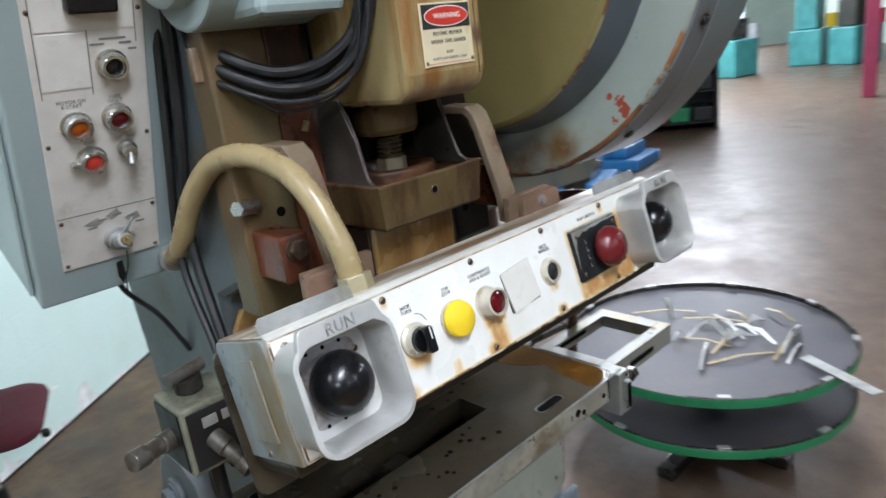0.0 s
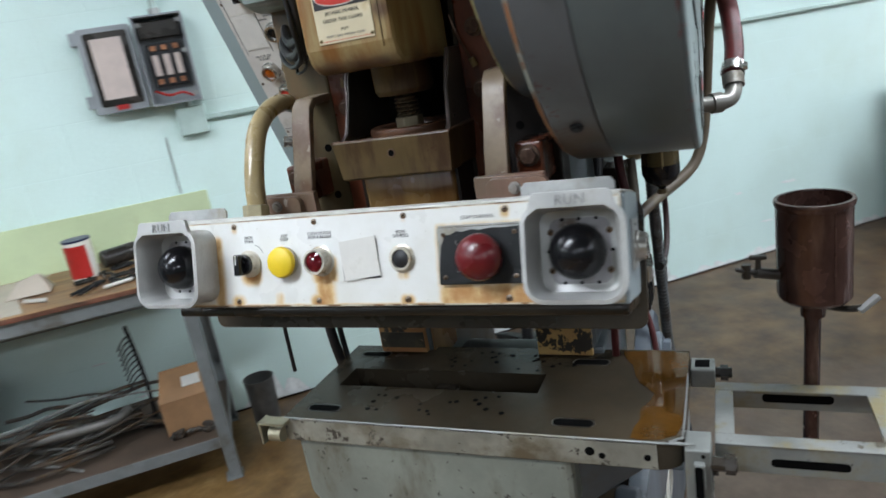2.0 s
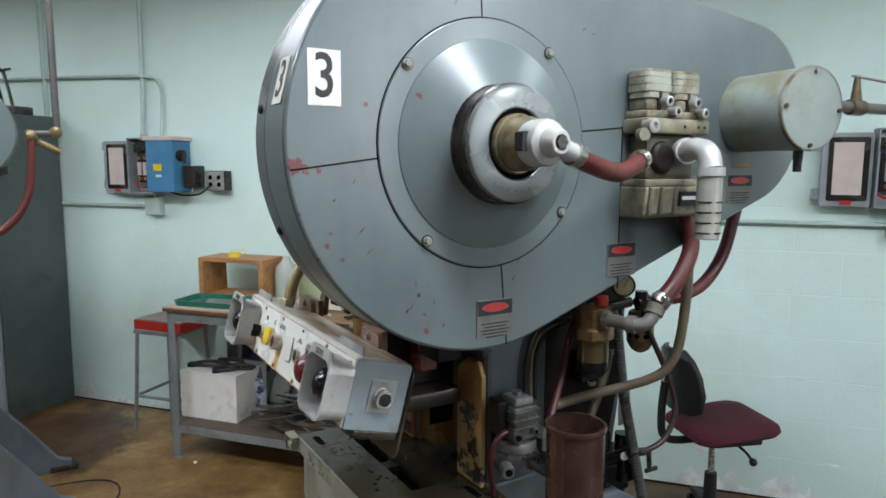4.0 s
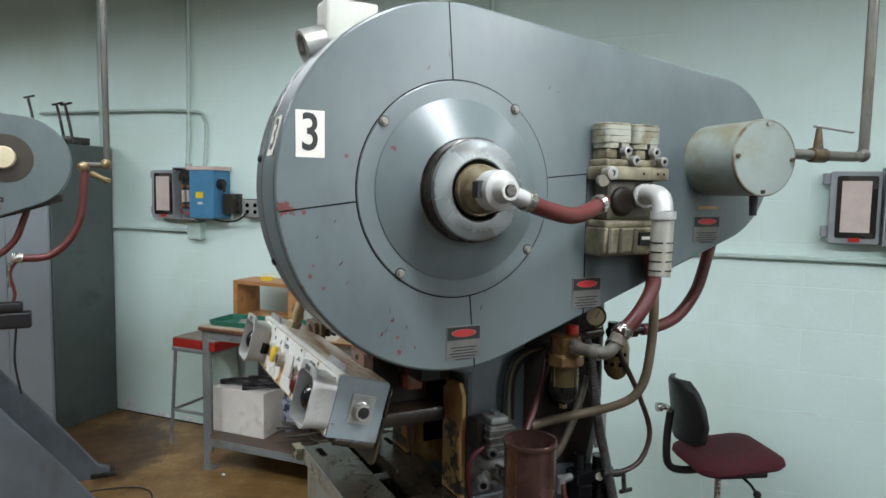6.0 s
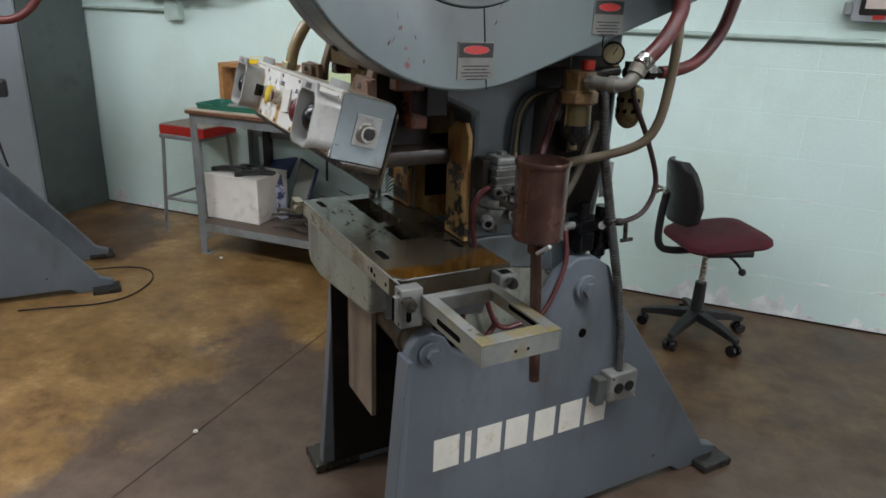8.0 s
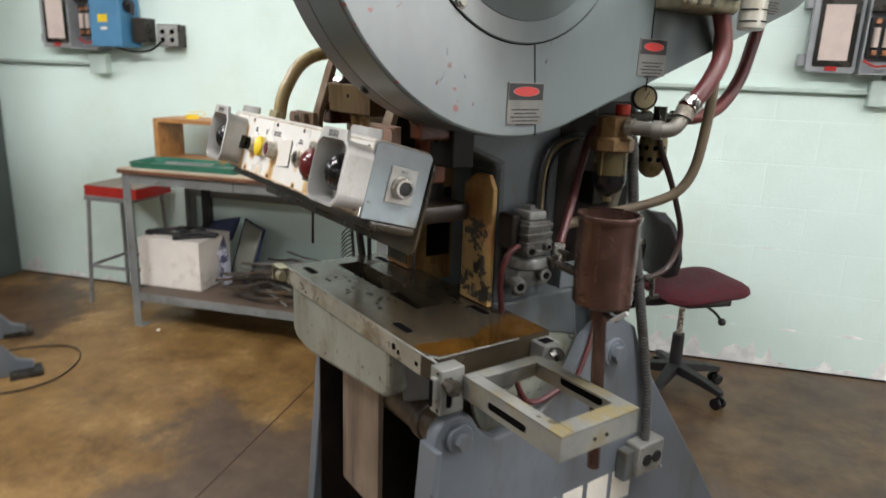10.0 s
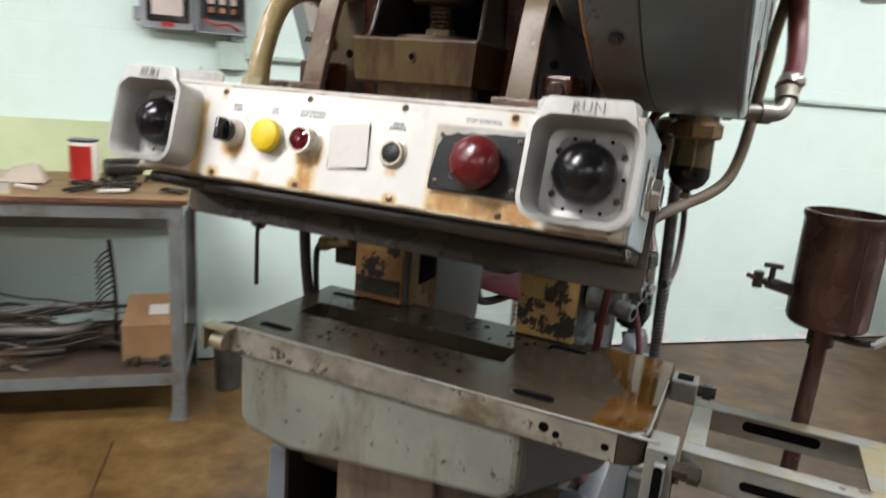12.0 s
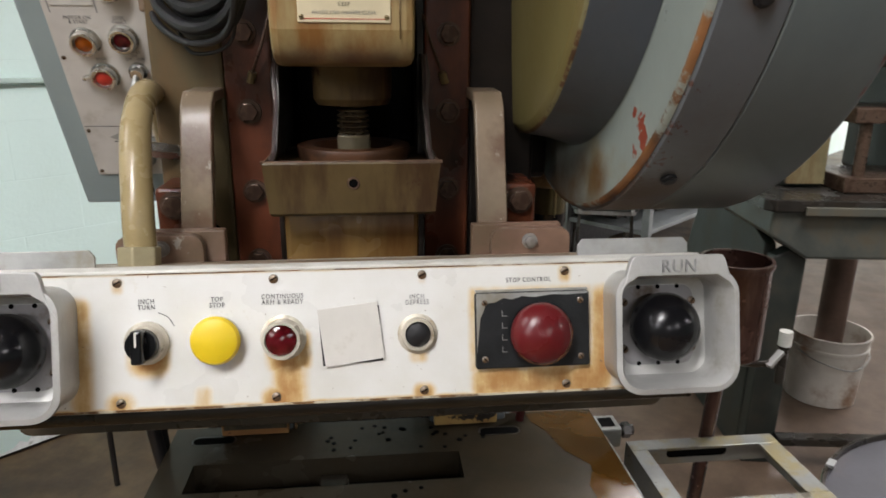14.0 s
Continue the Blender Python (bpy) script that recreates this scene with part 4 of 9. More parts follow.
def build_wheel(press):
    """Flywheel and its guard on the right, with clutch hub and rotary union. Axis along x."""
    C, M = (0.243, 1.64), (0.955, 1.722)
    inner = Build().lathe([(0.188, 0.10), (0.192, 0.20), (0.1955, 0.262), (0.198, 0.269), (0.2015, 0.2715)], (0, *C), (1, 0, 0), 96)
    part("flywheel_web", inner, olive_paint, press, "oil-stained olive flywheel side")
    part("web_edge", Build().lathe([(0.1990, 0.2695), (0.2005, 0.2716), (0.2025, 0.2726)], (0, *C), (1, 0, 0), 96, caps=False), mat("rust_along_web", (0.10, 0.045, 0.018), 0.5, 0, 0.3, 20, 0.2, 80, stain=(0.20, 0.18, 0.09), stain_at=0.50, stain_scale=16, stain_soft=0.03), press)
    part("flywheel_drum", Build().lathe([(0.2020, 0.2722), (0.204, 0.2728), (0.230, 0.2770), (0.258, 0.2860)], (0, *C), (1, 0, 0), 96, caps=False), wheel_grey, press, "blue-grey flywheel drum")
    rim = Build().lathe([(0.2585, 0.2855), (0.2592, 0.2870), (0.2590, 0.345), (0.2600, 0.3535), (0.2640, 0.3565)], (0, *C), (1, 0, 0), 112, caps=False)
    part("flywheel_rim", rim, wheel_paint, press, "pale green-grey guard ring with red primer chips")
    part("rim_edge", Build().lathe([(0.2587, 0.3525), (0.2592, 0.3548), (0.2604, 0.3565), (0.2640, 0.3580)], (0, *C), (1, 0, 0), 112, caps=False), rim_rust, press, "rust along the ring's edge")
    back = Build().lathe([(0.2640, 0.350), (0.2645, 0.3575), (0.2665, 0.3605), (0.3160, 0.3612), (0.3172, 0.3606), (0.3180, 0.3585)], (0, *C), (1, 0, 0), 112, caps=False)
    part("guard_band", back, band_paint, press, "blue-grey steel guard band")
    edge = Build()
    edge.poly([[(x, p[0], p[1]) for p in hull(C, r, M, r - 0.16, 72)] for x, r in ((0.300, 0.345), (0.3181, 0.357), (0.3184, 0.3600), (0.3200, 0.361), (0.409, 0.361), (0.4135, 0.3595), (0.4155, 0.356))])
    part("belt_guard", edge, press_paint, press, "blue-grey belt guard with scratches and red primer along its edge")
    part("edge_wear", Build().lathe([(0.4085, 0.3612), (0.4100, 0.3614), (0.4112, 0.3610)], (0, *C), (1, 0, 0), 112, caps=False), mat("edge_primer", (0.15, 0.045, 0.036), 0.5, 0, 0.2, 30, 0.05, 100, stain=(0.125, 0.150, 0.158), stain_at=0.38, stain_scale=16, stain_soft=0.04), press)
    for (y0, z0), (y1, z1) in (((0.227, 1.852), (0.216, 1.998)), ((0.032, 1.616), (-0.110, 1.597)), ((0.273, 1.428), (0.287, 1.283)), ((0.456, 1.670), (0.560, 1.680)), ((0.560, 1.680), (0.561, 1.36))):
        d = Vector((y1 - y0, z1 - z0)).normalized() * 0.0012
        part("panel_seam", Build().prism([(y0 - d.y, z0 + d.x), (y1 - d.y, z1 + d.x), (y1 + d.y, z1 - d.x), (y0 + d.y, z0 - d.x)], "x", 0.4150, 0.4162), black_hole, press)
    disc = Build().lathe([(0.4155, 0.211), (0.4175, 0.211), (0.4185, 0.209), (0.4187, 0.190), (0.4195, 0.1785), (0.4200, 0.170)], (0, *C), (1, 0, 0), 80)
    part("hub_cover", disc, press_paint, press, "smooth grey dished hub cover")
    part("hub_cone", Build().lathe([(0.4200, 0.1775), (0.4214, 0.1765), (0.4285, 0.158), (0.4520, 0.100), (0.4530, 0.092)], (0, *C), (1, 0, 0), 80), press_paint, press)
    part("cover_gap", Build().lathe([(0.4157, 0.2112), (0.4162, 0.2118), (0.4160, 0.2132), (0.4157, 0.2136)], (0, *C), (1, 0, 0), 80, caps=False), black_hole, press)
    rnd = random.Random(8)
    for y, z, a, n in ((0.02, 1.47, 60, 3), (0.10, 1.40, 75, 4), (0.13, 1.36, 80, 3), (-0.02, 1.55, 50, 2), (0.31, 1.42, 70, 2), (0.60, 1.80, 20, 2), (0.46, 1.86, 40, 2), (0.20, 1.90, 85, 2)):
        for k in range(n):
            c, b, ln, w = Vector((y + rnd.uniform(-0.03, 0.03), z + rnd.uniform(-0.035, 0.035))), radians(a + rnd.uniform(-30, 30)), rnd.uniform(0.003, 0.010), rnd.uniform(0.0006, 0.0016)
            u, v = Vector((math.cos(b), math.sin(b))), Vector((-math.sin(b), math.cos(b)))
            ring = [c - u * ln, c - u * ln * 0.3 + v * w, c + u * ln * 0.2 + v * w * 0.5, c + u * ln, c + u * ln * 0.3 - v * w * 0.8, c - u * ln * 0.4 - v * w]
            part("paint_scratch", Build().prism([tuple(p) for p in ring], "x", 0.4152, 0.4158), ink if k % 2 else gib_red, press)
    hub = Build().lathe([(0.488, 0.0955), (0.4945, 0.0955), (0.4985, 0.0935), (0.5000, 0.0895), (0.5000, 0.0600), (0.4985, 0.0575), (0.478, 0.0560)], (0, *C), (1, 0, 0), 64)
    part("clutch_ring", hub, mat("satin_ring_steel", (0.205, 0.228, 0.225), 0.28, 0.30, 0.1, 10, 0.05, 120, stain=(0.13, 0.095, 0.045), stain_at=0.66, stain_scale=9, stretch=(1, 0.5, 3)), press, "oily bare steel clutch ring")
    # ring's side painted dark brown for its dark reflections and dirt
    part("clutch_side", Build().lathe([(0.4520, 0.1000), (0.4560, 0.0970), (0.4630, 0.0965), (0.4650, 0.0985), (0.4870, 0.0985), (0.4885, 0.0956)], (0, *C), (1, 0, 0), 64, caps=False), mat("dark_ring_side", (0.055, 0.038, 0.028), 0.26, 0.35, 0.25, 12, 0.08, 120, stain=(0.018, 0.011, 0.008), stain_at=0.50, stain_scale=9), press)
    part("hub_recess", Build().lathe([(0.494, 0.0578), (0.4965, 0.0574), (0.4965, 0.0510), (0.482, 0.047), (0.481, 0.040)], (0, *C), (1, 0, 0), 48), black_hole, press)
    part("hub_sleeve", Build().lathe([(0.470, 0.0500), (0.499, 0.0495), (0.503, 0.0470), (0.503, 0.0440), (0.528, 0.0430), (0.533, 0.0390), (0.540, 0.0370)], (0, *C), (1, 0, 0), 40), mat("dull_olive_metal", (0.25, 0.215, 0.135), 0.36, 0.4, 0.15, 20, 0.05, 120, stain=(0.10, 0.06, 0.02), stain_at=0.54, stain_scale=20), press, "brassy hub sleeve")
    un = Build().lathe([(0.538, 0.0355), (0.542, 0.0365), (0.572, 0.0365), (0.578, 0.0340), (0.582, 0.0235), (0.590, 0.0210), (0.603, 0.0195), (0.606, 0.0170), (0.606, 0.012), (0.600, 0.011)], (0, *C), (1, 0, 0), 36)
    un.cyl((0.578, C[0], C[1]), (0.572, C[0] + 0.052, C[1] - 0.016), 0.0165, n=18)
    part("rotary_union", un, cast_alu, press, "bare aluminium rotary air union")
    part("union_plate", Build().prism(rounded(0.016, 0.030, 0.003, 2, C[0] - 0.0355, C[1] + 0.002), "x", 0.548, 0.568), ink, press)
    part("union_cap", Build().cyl((0.600, *C), (0.609, *C), 0.0115, n=6, bev=0.001), dark_steel, press)
    for y, z in ((0.083, 1.764), (0.368, 1.805), (0.119, 1.481), (0.406, 1.520)):
        part("bolt_ring", Build().cyl((0.4185, y, z), (0.4198, y, z), 0.0105, n=18), dark_steel, press)
        hex_bolt(press, pose(0.4195, y, z, 0, 0, 90), 0.0066, 0.007, chute_steel)
    for a in (171.5, 203.2, 233.5):
        x, r = 0.294, 0.3615
        hex_bolt(press, Matrix.Translation((x, C[0] + r * math.cos(radians(a)), C[1] + r * math.sin(radians(a)))) @ pose(0, 0, 0, a - 270, 0, 0) @ pose(0, 0, 0, 90, 0, 0), 0.006, 0.005, black_matt)
    warning_sign(press, 0.2600, 1.3355, 0.078, 0.067)
    warning_sign(press, 0.5680, 1.420, 0.078, 0.067)
    warning_sign(press, 0.9300, 1.557, 0.088, 0.062)
    part("motor_tag", Build().box(0.4156, 0.4166, 0.900, 0.968, 1.605, 1.612), yellow_worn, press)
    card = part("number_card", Build().box(0.4156, 0.4166, -0.080, -0.028, 1.693, 1.775), sticker_white, press, "white sticker with a black digit")
    lettering("3", 0.092, ink, card, pose(0.4168, -0.054, 1.734, 90, 0, 90), squeeze=0.80, bold=0.0011)
    a = 165.5
    tag = part("number_card", Build().box(-0.021, 0.021, -0.036, 0.036, -0.0004, 0.0006), sticker_white, press, "white sticker with a black digit", at=Matrix.Translation((0.376, C[0] + 0.3615 * math.cos(radians(a)), C[1] + 0.3615 * math.sin(radians(a)))) @ pose(0, 0, 0, a - 90, 0, 0))
    lettering("3", 0.080, ink, tag, pose(0, 0, 0.0009, 0, 0, 180) @ pose(0, 0, 0, 0, 0, 180), squeeze=0.8, bold=0.001)


def build_frame(press):
    # C-frame cheeks with the open back, crown and slide ways
    side = [(0.385, 0.70), (0.385, 1.20), (0.30, 1.235), (0.265, 1.27), (0.262, 1.72), (0.36, 1.86), (0.62, 1.86), (0.80, 1.62), (0.80, 1.10), (0.74, 0.70), (0.64, 0.58), (0.48, 0.56)]
    for x0, x1 in ((-0.215, -0.105), (0.105, 0.215)):
        part("frame_cheek", Build().prism(side, "x", x0, x1, 0.012), frame_paint, press, "grey cast iron frame cheek")
    part("cheek_foot", Build().prism([(0.386, 0.905), (0.386, 0.845), (0.46, 0.820), (0.58, 0.80), (0.64, 0.78), (0.62, 0.905)], "x", 0.200, 0.2285, 0.006), frame_paint, press, "grey cast foot of the frame cheek")
    # proud flat sheet; its black paints the shade of a cavity
    part("cheek_recess_shade", Build().prism([(0.545, 0.95), (0.545, 1.33), (0.78, 1.33), (0.78, 1.08), (0.745, 0.93)], "x", 0.2152, 0.2172, 0.0005), oily_black_shade, press, "flat black sheet standing for the dark recess in the frame cheek")
    part("cheek_lining", Build().box(-0.1048, -0.1010, 0.387, 0.500, 0.86, 1.20, 0.0015), slide_gold, press, "oil-browned inner face of the frame cheek")
    part("maker_plate", Build().box(-0.2085, -0.1140, 0.3700, 0.3718, 0.906, 0.939, 0.0006), mat("grimy_dark_plate", (0.040, 0.034, 0.024), 0.42, 0.2, 0.25, 20, 0.12, 120, stain=(0.10, 0.085, 0.05), stain_at=0.60, stain_scale=22), press, "grimy dark plate screwed to the cheek")
    for x in (-0.202, -0.120):
        screw(press, pose(x, 0.3700, 0.922), 0.0028)
    # flat black sheet standing for the shaded opening in the cheek
    part("cheek_hollow_shade", Build().box(-0.1009, -0.1000, 0.420, 0.490, 0.925, 1.10), black_hole, press)
    part("side_switch", Build().box(-0.262, -0.2155, 0.376, 0.425, 0.948, 1.010, 0.004), oily_black_shade, press, "black oily switch box beside the cheek")
    part("side_elbow", Build().cyl((-0.225, 0.374, 0.998), (-0.272, 0.368, 0.988), 0.0120, n=14, bev=0.0015).cyl((-0.270, 0.368, 0.988), (-0.286, 0.366, 0.984), 0.0145, n=8, bev=0.0015).cyl((-0.252, 0.368, 1.006), (-0.252, 0.352, 1.010), 0.008, n=10), brass, press, "tarnished brass elbow fitting")
    part("side_cable", Build().tube([(-0.284, 0.366, 0.985), (-0.293, 0.365, 0.975), (-0.296, 0.364, 0.950), (-0.293, 0.362, 0.915), (-0.290, 0.362, 0.870)], 0.0058, 9), black_matt, press)
    # black blocks added to close bright gaps and paint the throat's shade
    part("frame_back", Build().box(-0.105, 0.105, 0.62, 0.70, 1.21, 1.84, 0.01), oily_black_shade, press)
    part("throat_gap_block", Build().box(0.215, 0.252, 0.30, 0.62, 1.30, 1.78, 0.008), oily_black_shade, press)
    part("crown", Build().box(-0.2, 0.2, 0.30, 0.68, 1.80, 1.93, 0.03), frame_paint, press, "grey cast crown")
    for s in (-1, 1):
        part("throat_plate", Build().prism([(s * 0.112, 0.895), (s * 0.212, 0.895), (s * 0.212, 1.15), (s * 0.195, 1.178), (s * 0.150, 1.178), (s * 0.112, 1.15)], "y", 0.372, 0.384, 0.002), yellow_worn, press, "worn yellow plate with black flaking patches")
        part("gib", Build().box(*sorted((s * 0.088, s * 0.142)), 0.258, 0.30, 1.16, 1.78, 0.003), gib_red, press, "dark oxide-red slide gib")
        # right way coloured black, much darker than the tan left one
        part("way_cheek", Build().box(*sorted((s * 0.142, s * 0.222)), 0.2565, 0.31, 1.20, 1.74, 0.004), way_tan if s < 0 else oily_black_shade, press)
        # dark strip painted as the shadow between gib and slide
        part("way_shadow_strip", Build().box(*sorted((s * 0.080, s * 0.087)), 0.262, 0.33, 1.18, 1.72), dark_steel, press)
        for z in (1.211, 1.297, 1.391, 1.479, 1.565):
            hex_bolt(press, pose(s * 0.1165, 0.258, z), 0.0112, 0.010, gib_red if z > 1.5 else rusty_bolt)
        part("oil_line", Build().tube([(s * 0.085, 0.245, 1.50), (s * 0.094, 0.243, 1.47), (s * 0.104, 0.246, 1.445), (s * 0.110, 0.250, 1.43)], 0.0017, 7), rusty_bolt, press)
        nipple = Build().cyl((s * 0.108, 0.249, 1.436), (s * 0.112, 0.252, 1.424), 0.005, n=8)
        part("oil_fitting", nipple, brass, press)
        for z in (1.33, 1.25):
            part("cheek_hole", Build().cyl((s * 0.166, 0.2567, z), (s * 0.166, 0.2555, z), 0.0065, n=14), black_hole, press)
    # slide, collar, adjusting screw and pitman
    slide = Build().box(-0.076, 0.076, 0.192, 0.34, 1.10, 1.315, 0.006)
    part("slide_foot", Build().box(-0.15, 0.15, 0.182, 0.36, 1.076, 1.112, 0.005), mat("brown_oily_casting", (0.040, 0.026, 0.015), 0.36, 0, 0.3, 7, 0.15, 80, stain=(0.016, 0.010, 0.007), stain_at=0.52, stain_scale=9), press, "oil-browned foot of the slide with three holes")
    for x, r in ((-0.036, 0.0065), (0.0, 0.0110), (0.036, 0.0075)):
        part("foot_hole", Build().cyl((x, 0.1825, 1.095), (x, 0.1812, 1.095), r, n=18), black_hole, press)
    # added black plates that turn the slide's sides darker than its front
    for s in (-1, 1):
        part("slide_dark_side", Build().box(*sorted((s * 0.0762, s * 0.0815)), 0.196, 0.34, 1.113, 1.288, 0.001), oily_black_shade, press)
    part("slide", slide, slide_gold, press, "oil-stained slide block")
    def tray_ring(x0, x1, y0, z):
        return [(x0, y0, z), (x1, y0, z), (x1, 0.33, z), (x0, 0.33, z)]

    collar = Build().poly([tray_ring(-0.082, 0.0885, 0.153, 1.290), tray_ring(-0.0845, 0.091, 0.1495, 1.2935), tray_ring(-0.0895, 0.096, 0.146, 1.3465), tray_ring(-0.0885, 0.095, 0.147, 1.3485), tray_ring(-0.083, 0.090, 0.152, 1.3485), tray_ring(-0.081, 0.088, 0.154, 1.3400)])
    part("slide_collar", collar, collar_olive, press, "brown oil-streaked slide collar with a raised rim", smooth=25)
    part("collar_lip", Build().tube([(-0.086, 0.30, 1.3482), (-0.086, 0.16, 1.3482), (-0.084, 0.1495, 1.3482), (0.0, 0.1488, 1.3480), (0.091, 0.1495, 1.3482), (0.093, 0.16, 1.3482), (0.093, 0.30, 1.3482)], 0.0018, 6, 4), mat("worn_pink_edge", (0.075, 0.044, 0.028), 0.6, 0.0, 0.3, 30, 0.2, 90, stain=(0.10, 0.05, 0.025), stain_at=0.5, stain_scale=30), press)
    for s in (-1, 1):
        c = 0.0035
        ear = Build().poly([[(s * 0.086 + c - d, 0.158 + k, 1.345), (s * 0.086 + c + d, 0.158 + k, 1.345), (s * 0.086 + c + d, 0.33, 1.345), (s * 0.086 + c - d, 0.33, 1.345)] if z == 0 else [(s * (0.086 - q) + c - d, 0.158 + k, 1.345 + z), (s * (0.086 - q) + c + d, 0.158 + k, 1.345 + z), (s * (0.086 - q) + c + d, 0.33, 1.345 + z), (s * (0.086 - q) + c - d, 0.33, 1.345 + z)] for z, k, q, d in ((0, 0.0, 0, 0.0035), (0.012, 0.018, 0.003, 0.003), (0.06, 0.035, 0.006, 0.003), (0.09, 0.046, 0.004, 0.0045), (0.112, 0.06, 0.005, 0.003))], 0.0008)
        part("collar_ear", ear, mat("oily_ear_steel", (0.07, 0.06, 0.05), 0.35, 0.3, 0.25, 12, 0.1, 90), press)
        part("ear_edge", Build().tube([(s * 0.0862 + c, 0.158, 1.346), (s * 0.0835 + c, 0.1755, 1.357), (s * 0.0805 + c, 0.1925, 1.405), (s * 0.082 + c, 0.2035, 1.435), (s * 0.081 + c, 0.217, 1.456)], 0.0020, 6, 4), mat("worn_violet_edge", (0.075, 0.052, 0.05), 0.40, 0.2, 0.3, 40, 0.2, 90), press)
    part("collar_hole", Build().cyl((0.004, 0.1485, 1.326), (0.004, 0.1462, 1.326), 0.0045, n=16), black_hole, press)
    part("hole_rim", Build().lathe([(0, 0.0048), (0.0008, 0.0066), (0.0014, 0.0060), (0.0012, 0.0046)], (0.004, 0.1474, 1.326), (0, -1, 0), 18, caps=False), rusty_bolt, press)
    part("clamp_cap", Build().lathe([(1.330, 0.060), (1.350, 0.066), (1.3555, 0.0645), (1.357, 0.060), (1.356, 0.047), (1.352, 0.044), (1.340, 0.043), (1.339, 0.001)], (0.004, 0.235, 0), (0, 0, 1), 44), mat("rusty_cap", (0.085, 0.036, 0.016), 0.36, 0, 0.3, 12, 0.2, 70, stain=(0.03, 0.014, 0.008), stain_at=0.52, stain_scale=14), press, "rust-brown clamp ring round the nut")
    part("nut", Build().cyl((0.004, 0.228, 1.339), (0.004, 0.228, 1.368), 0.0215, n=6, bev=0.002), mat("pale_nut", (0.30, 0.25, 0.165), 0.38, 0.4, 0.15, 30, 0.1), press, "bright hex nut")
    rod = Build().cyl((0.004, 0.228, 1.368), (0.004, 0.228, 1.45), 0.0135, n=18)
    for k in range(7):
        rod.lathe([(0, 0.0135), (0.0022, 0.0185), (0.0036, 0.0185), (0.0058, 0.0135)], (0.004, 0.228, 1.3685 + k * 0.0060), (0, 0, 1), 20, caps=False)
    part("adjusting_screw", rod, mat("oily_thread_steel", (0.16, 0.115, 0.07), 0.3, 0.6, 0.2, 30, 0.05), press, "threaded adjusting screw")
    part("pitman_foot", Build().lathe([(0, 0.030), (0.001, 0.040), (0.008, 0.044), (0.09, 0.045)], (0.004, 0.228, 1.401), (0, 0, 1), 28), collar_olive, press)
    cover = Build().prism([(0.088, 1.478), (0.095, 1.457), (0.112, 1.445), (0.28, 1.445), (0.28, 1.80), (0.16, 1.80), (0.088, 1.72)], "x", -0.066, 0.066, 0.008)
    part("pitman_guard", cover, pitman_paint, press, "rust-streaked olive guard over the pitman")
    sign = part("warning_sign", Build().box(-0.0395, 0.0435, 0.0862, 0.0880, 1.484, 1.5555, 0.0006), sign_cream, press, "yellowed warning sign with a red oval")
    part("sign_head", Build().box(-0.0370, 0.0410, 0.0856, 0.0861, 1.5265, 1.5535), ink, sign)
    for rx, rz, y, m in ((0.0362, 0.0118, 0.0850, card_white), (0.0348, 0.0105, 0.0846, sign_red)):
        part("sign_oval", Build().prism([(0.002 + rx * math.cos(k * math.pi / 14), 1.540 + rz * math.sin(k * math.pi / 14)) for k in range(28)], "y", y, y + 0.0005), m, sign)
    lettering("WARNING", 0.0088, card_white, sign, pose(0.002, 0.0844, 1.540, 90), squeeze=1.0, spacing=1.05)
    lettering("MOVING MEMBER", 0.0066, ink, sign, pose(0.002, 0.0860, 1.5205, 90), squeeze=0.78, spacing=1.25)
    lettering("UNDER THIS GUARD", 0.0066, ink, sign, pose(0.002, 0.0860, 1.5115, 90), squeeze=0.78, spacing=1.25)
    lettering("KEEP", 0.0048, ink, sign, pose(0.002, 0.0860, 1.4995, 90), squeeze=0.85, spacing=1.3)
    lettering("HANDS AND FINGERS CLEAR", 0.0046, grey_ink, sign, pose(0.002, 0.0860, 1.4925, 90), squeeze=0.78, spacing=1.25)
    part("sign_border", Build().box(-0.0375, 0.0415, 0.0858, 0.0862, 1.4868, 1.4874), sign_red, sign)
    for dx, dz in ((-0.036, 1.4885), (0.040, 1.4885)):
        screw(sign, pose(dx, 0.0862, dz), 0.0025, brass)
    part("guard_seam", Build().box(0.0515, 0.0528, 0.0868, 0.0882, 1.47, 1.72), oily_paint, press)
    # crankshaft housing across the crown
    # right housing coloured far darker than its left counterpart
    part("crank_housing", Build().cyl((0.08, 0.255, 1.64), (0.21, 0.255, 1.64), 0.085, n=36, bev=0.004), mat("dark_brown_housing", (0.045, 0.034, 0.022), 0.34, 0, 0.25, 7, 0.1, 90, stain=(0.016, 0.011, 0.008), stain_at=0.52, stain_scale=7), press, "oily dark brown crankshaft bearing housing")
    crank = Build().cyl((-0.235, 0.255, 1.64), (-0.08, 0.255, 1.64), 0.085, n=36, bev=0.004)
    part("housing_cap", Build().box(-0.20, -0.085, 0.155, 0.30, 1.56, 1.75, 0.01), cabinet_paint, press)
    part("crank_housing", crank, cabinet_paint, press, "grey crankshaft bearing housing")
    part("brake_drum", Build().lathe([(-0.262, 0.03), (-0.262, 0.070), (-0.256, 0.078), (-0.235, 0.078), (-0.235, 0.05)], (0, 0.255, 1.66), (1, 0, 0), 48), cabinet_paint, press)
    part("lube_box", Build().box(0.20, 0.27, 0.020, 0.130, 1.93, 2.015, 0.006), mat("pale_box_enamel", (0.50, 0.51, 0.45), 0.36, 0, 0.08, 8, 0.05, 100, stain=(0.30, 0.27, 0.18), stain_at=0.62, stain_scale=8), press, "pale lubricator box on the crown")
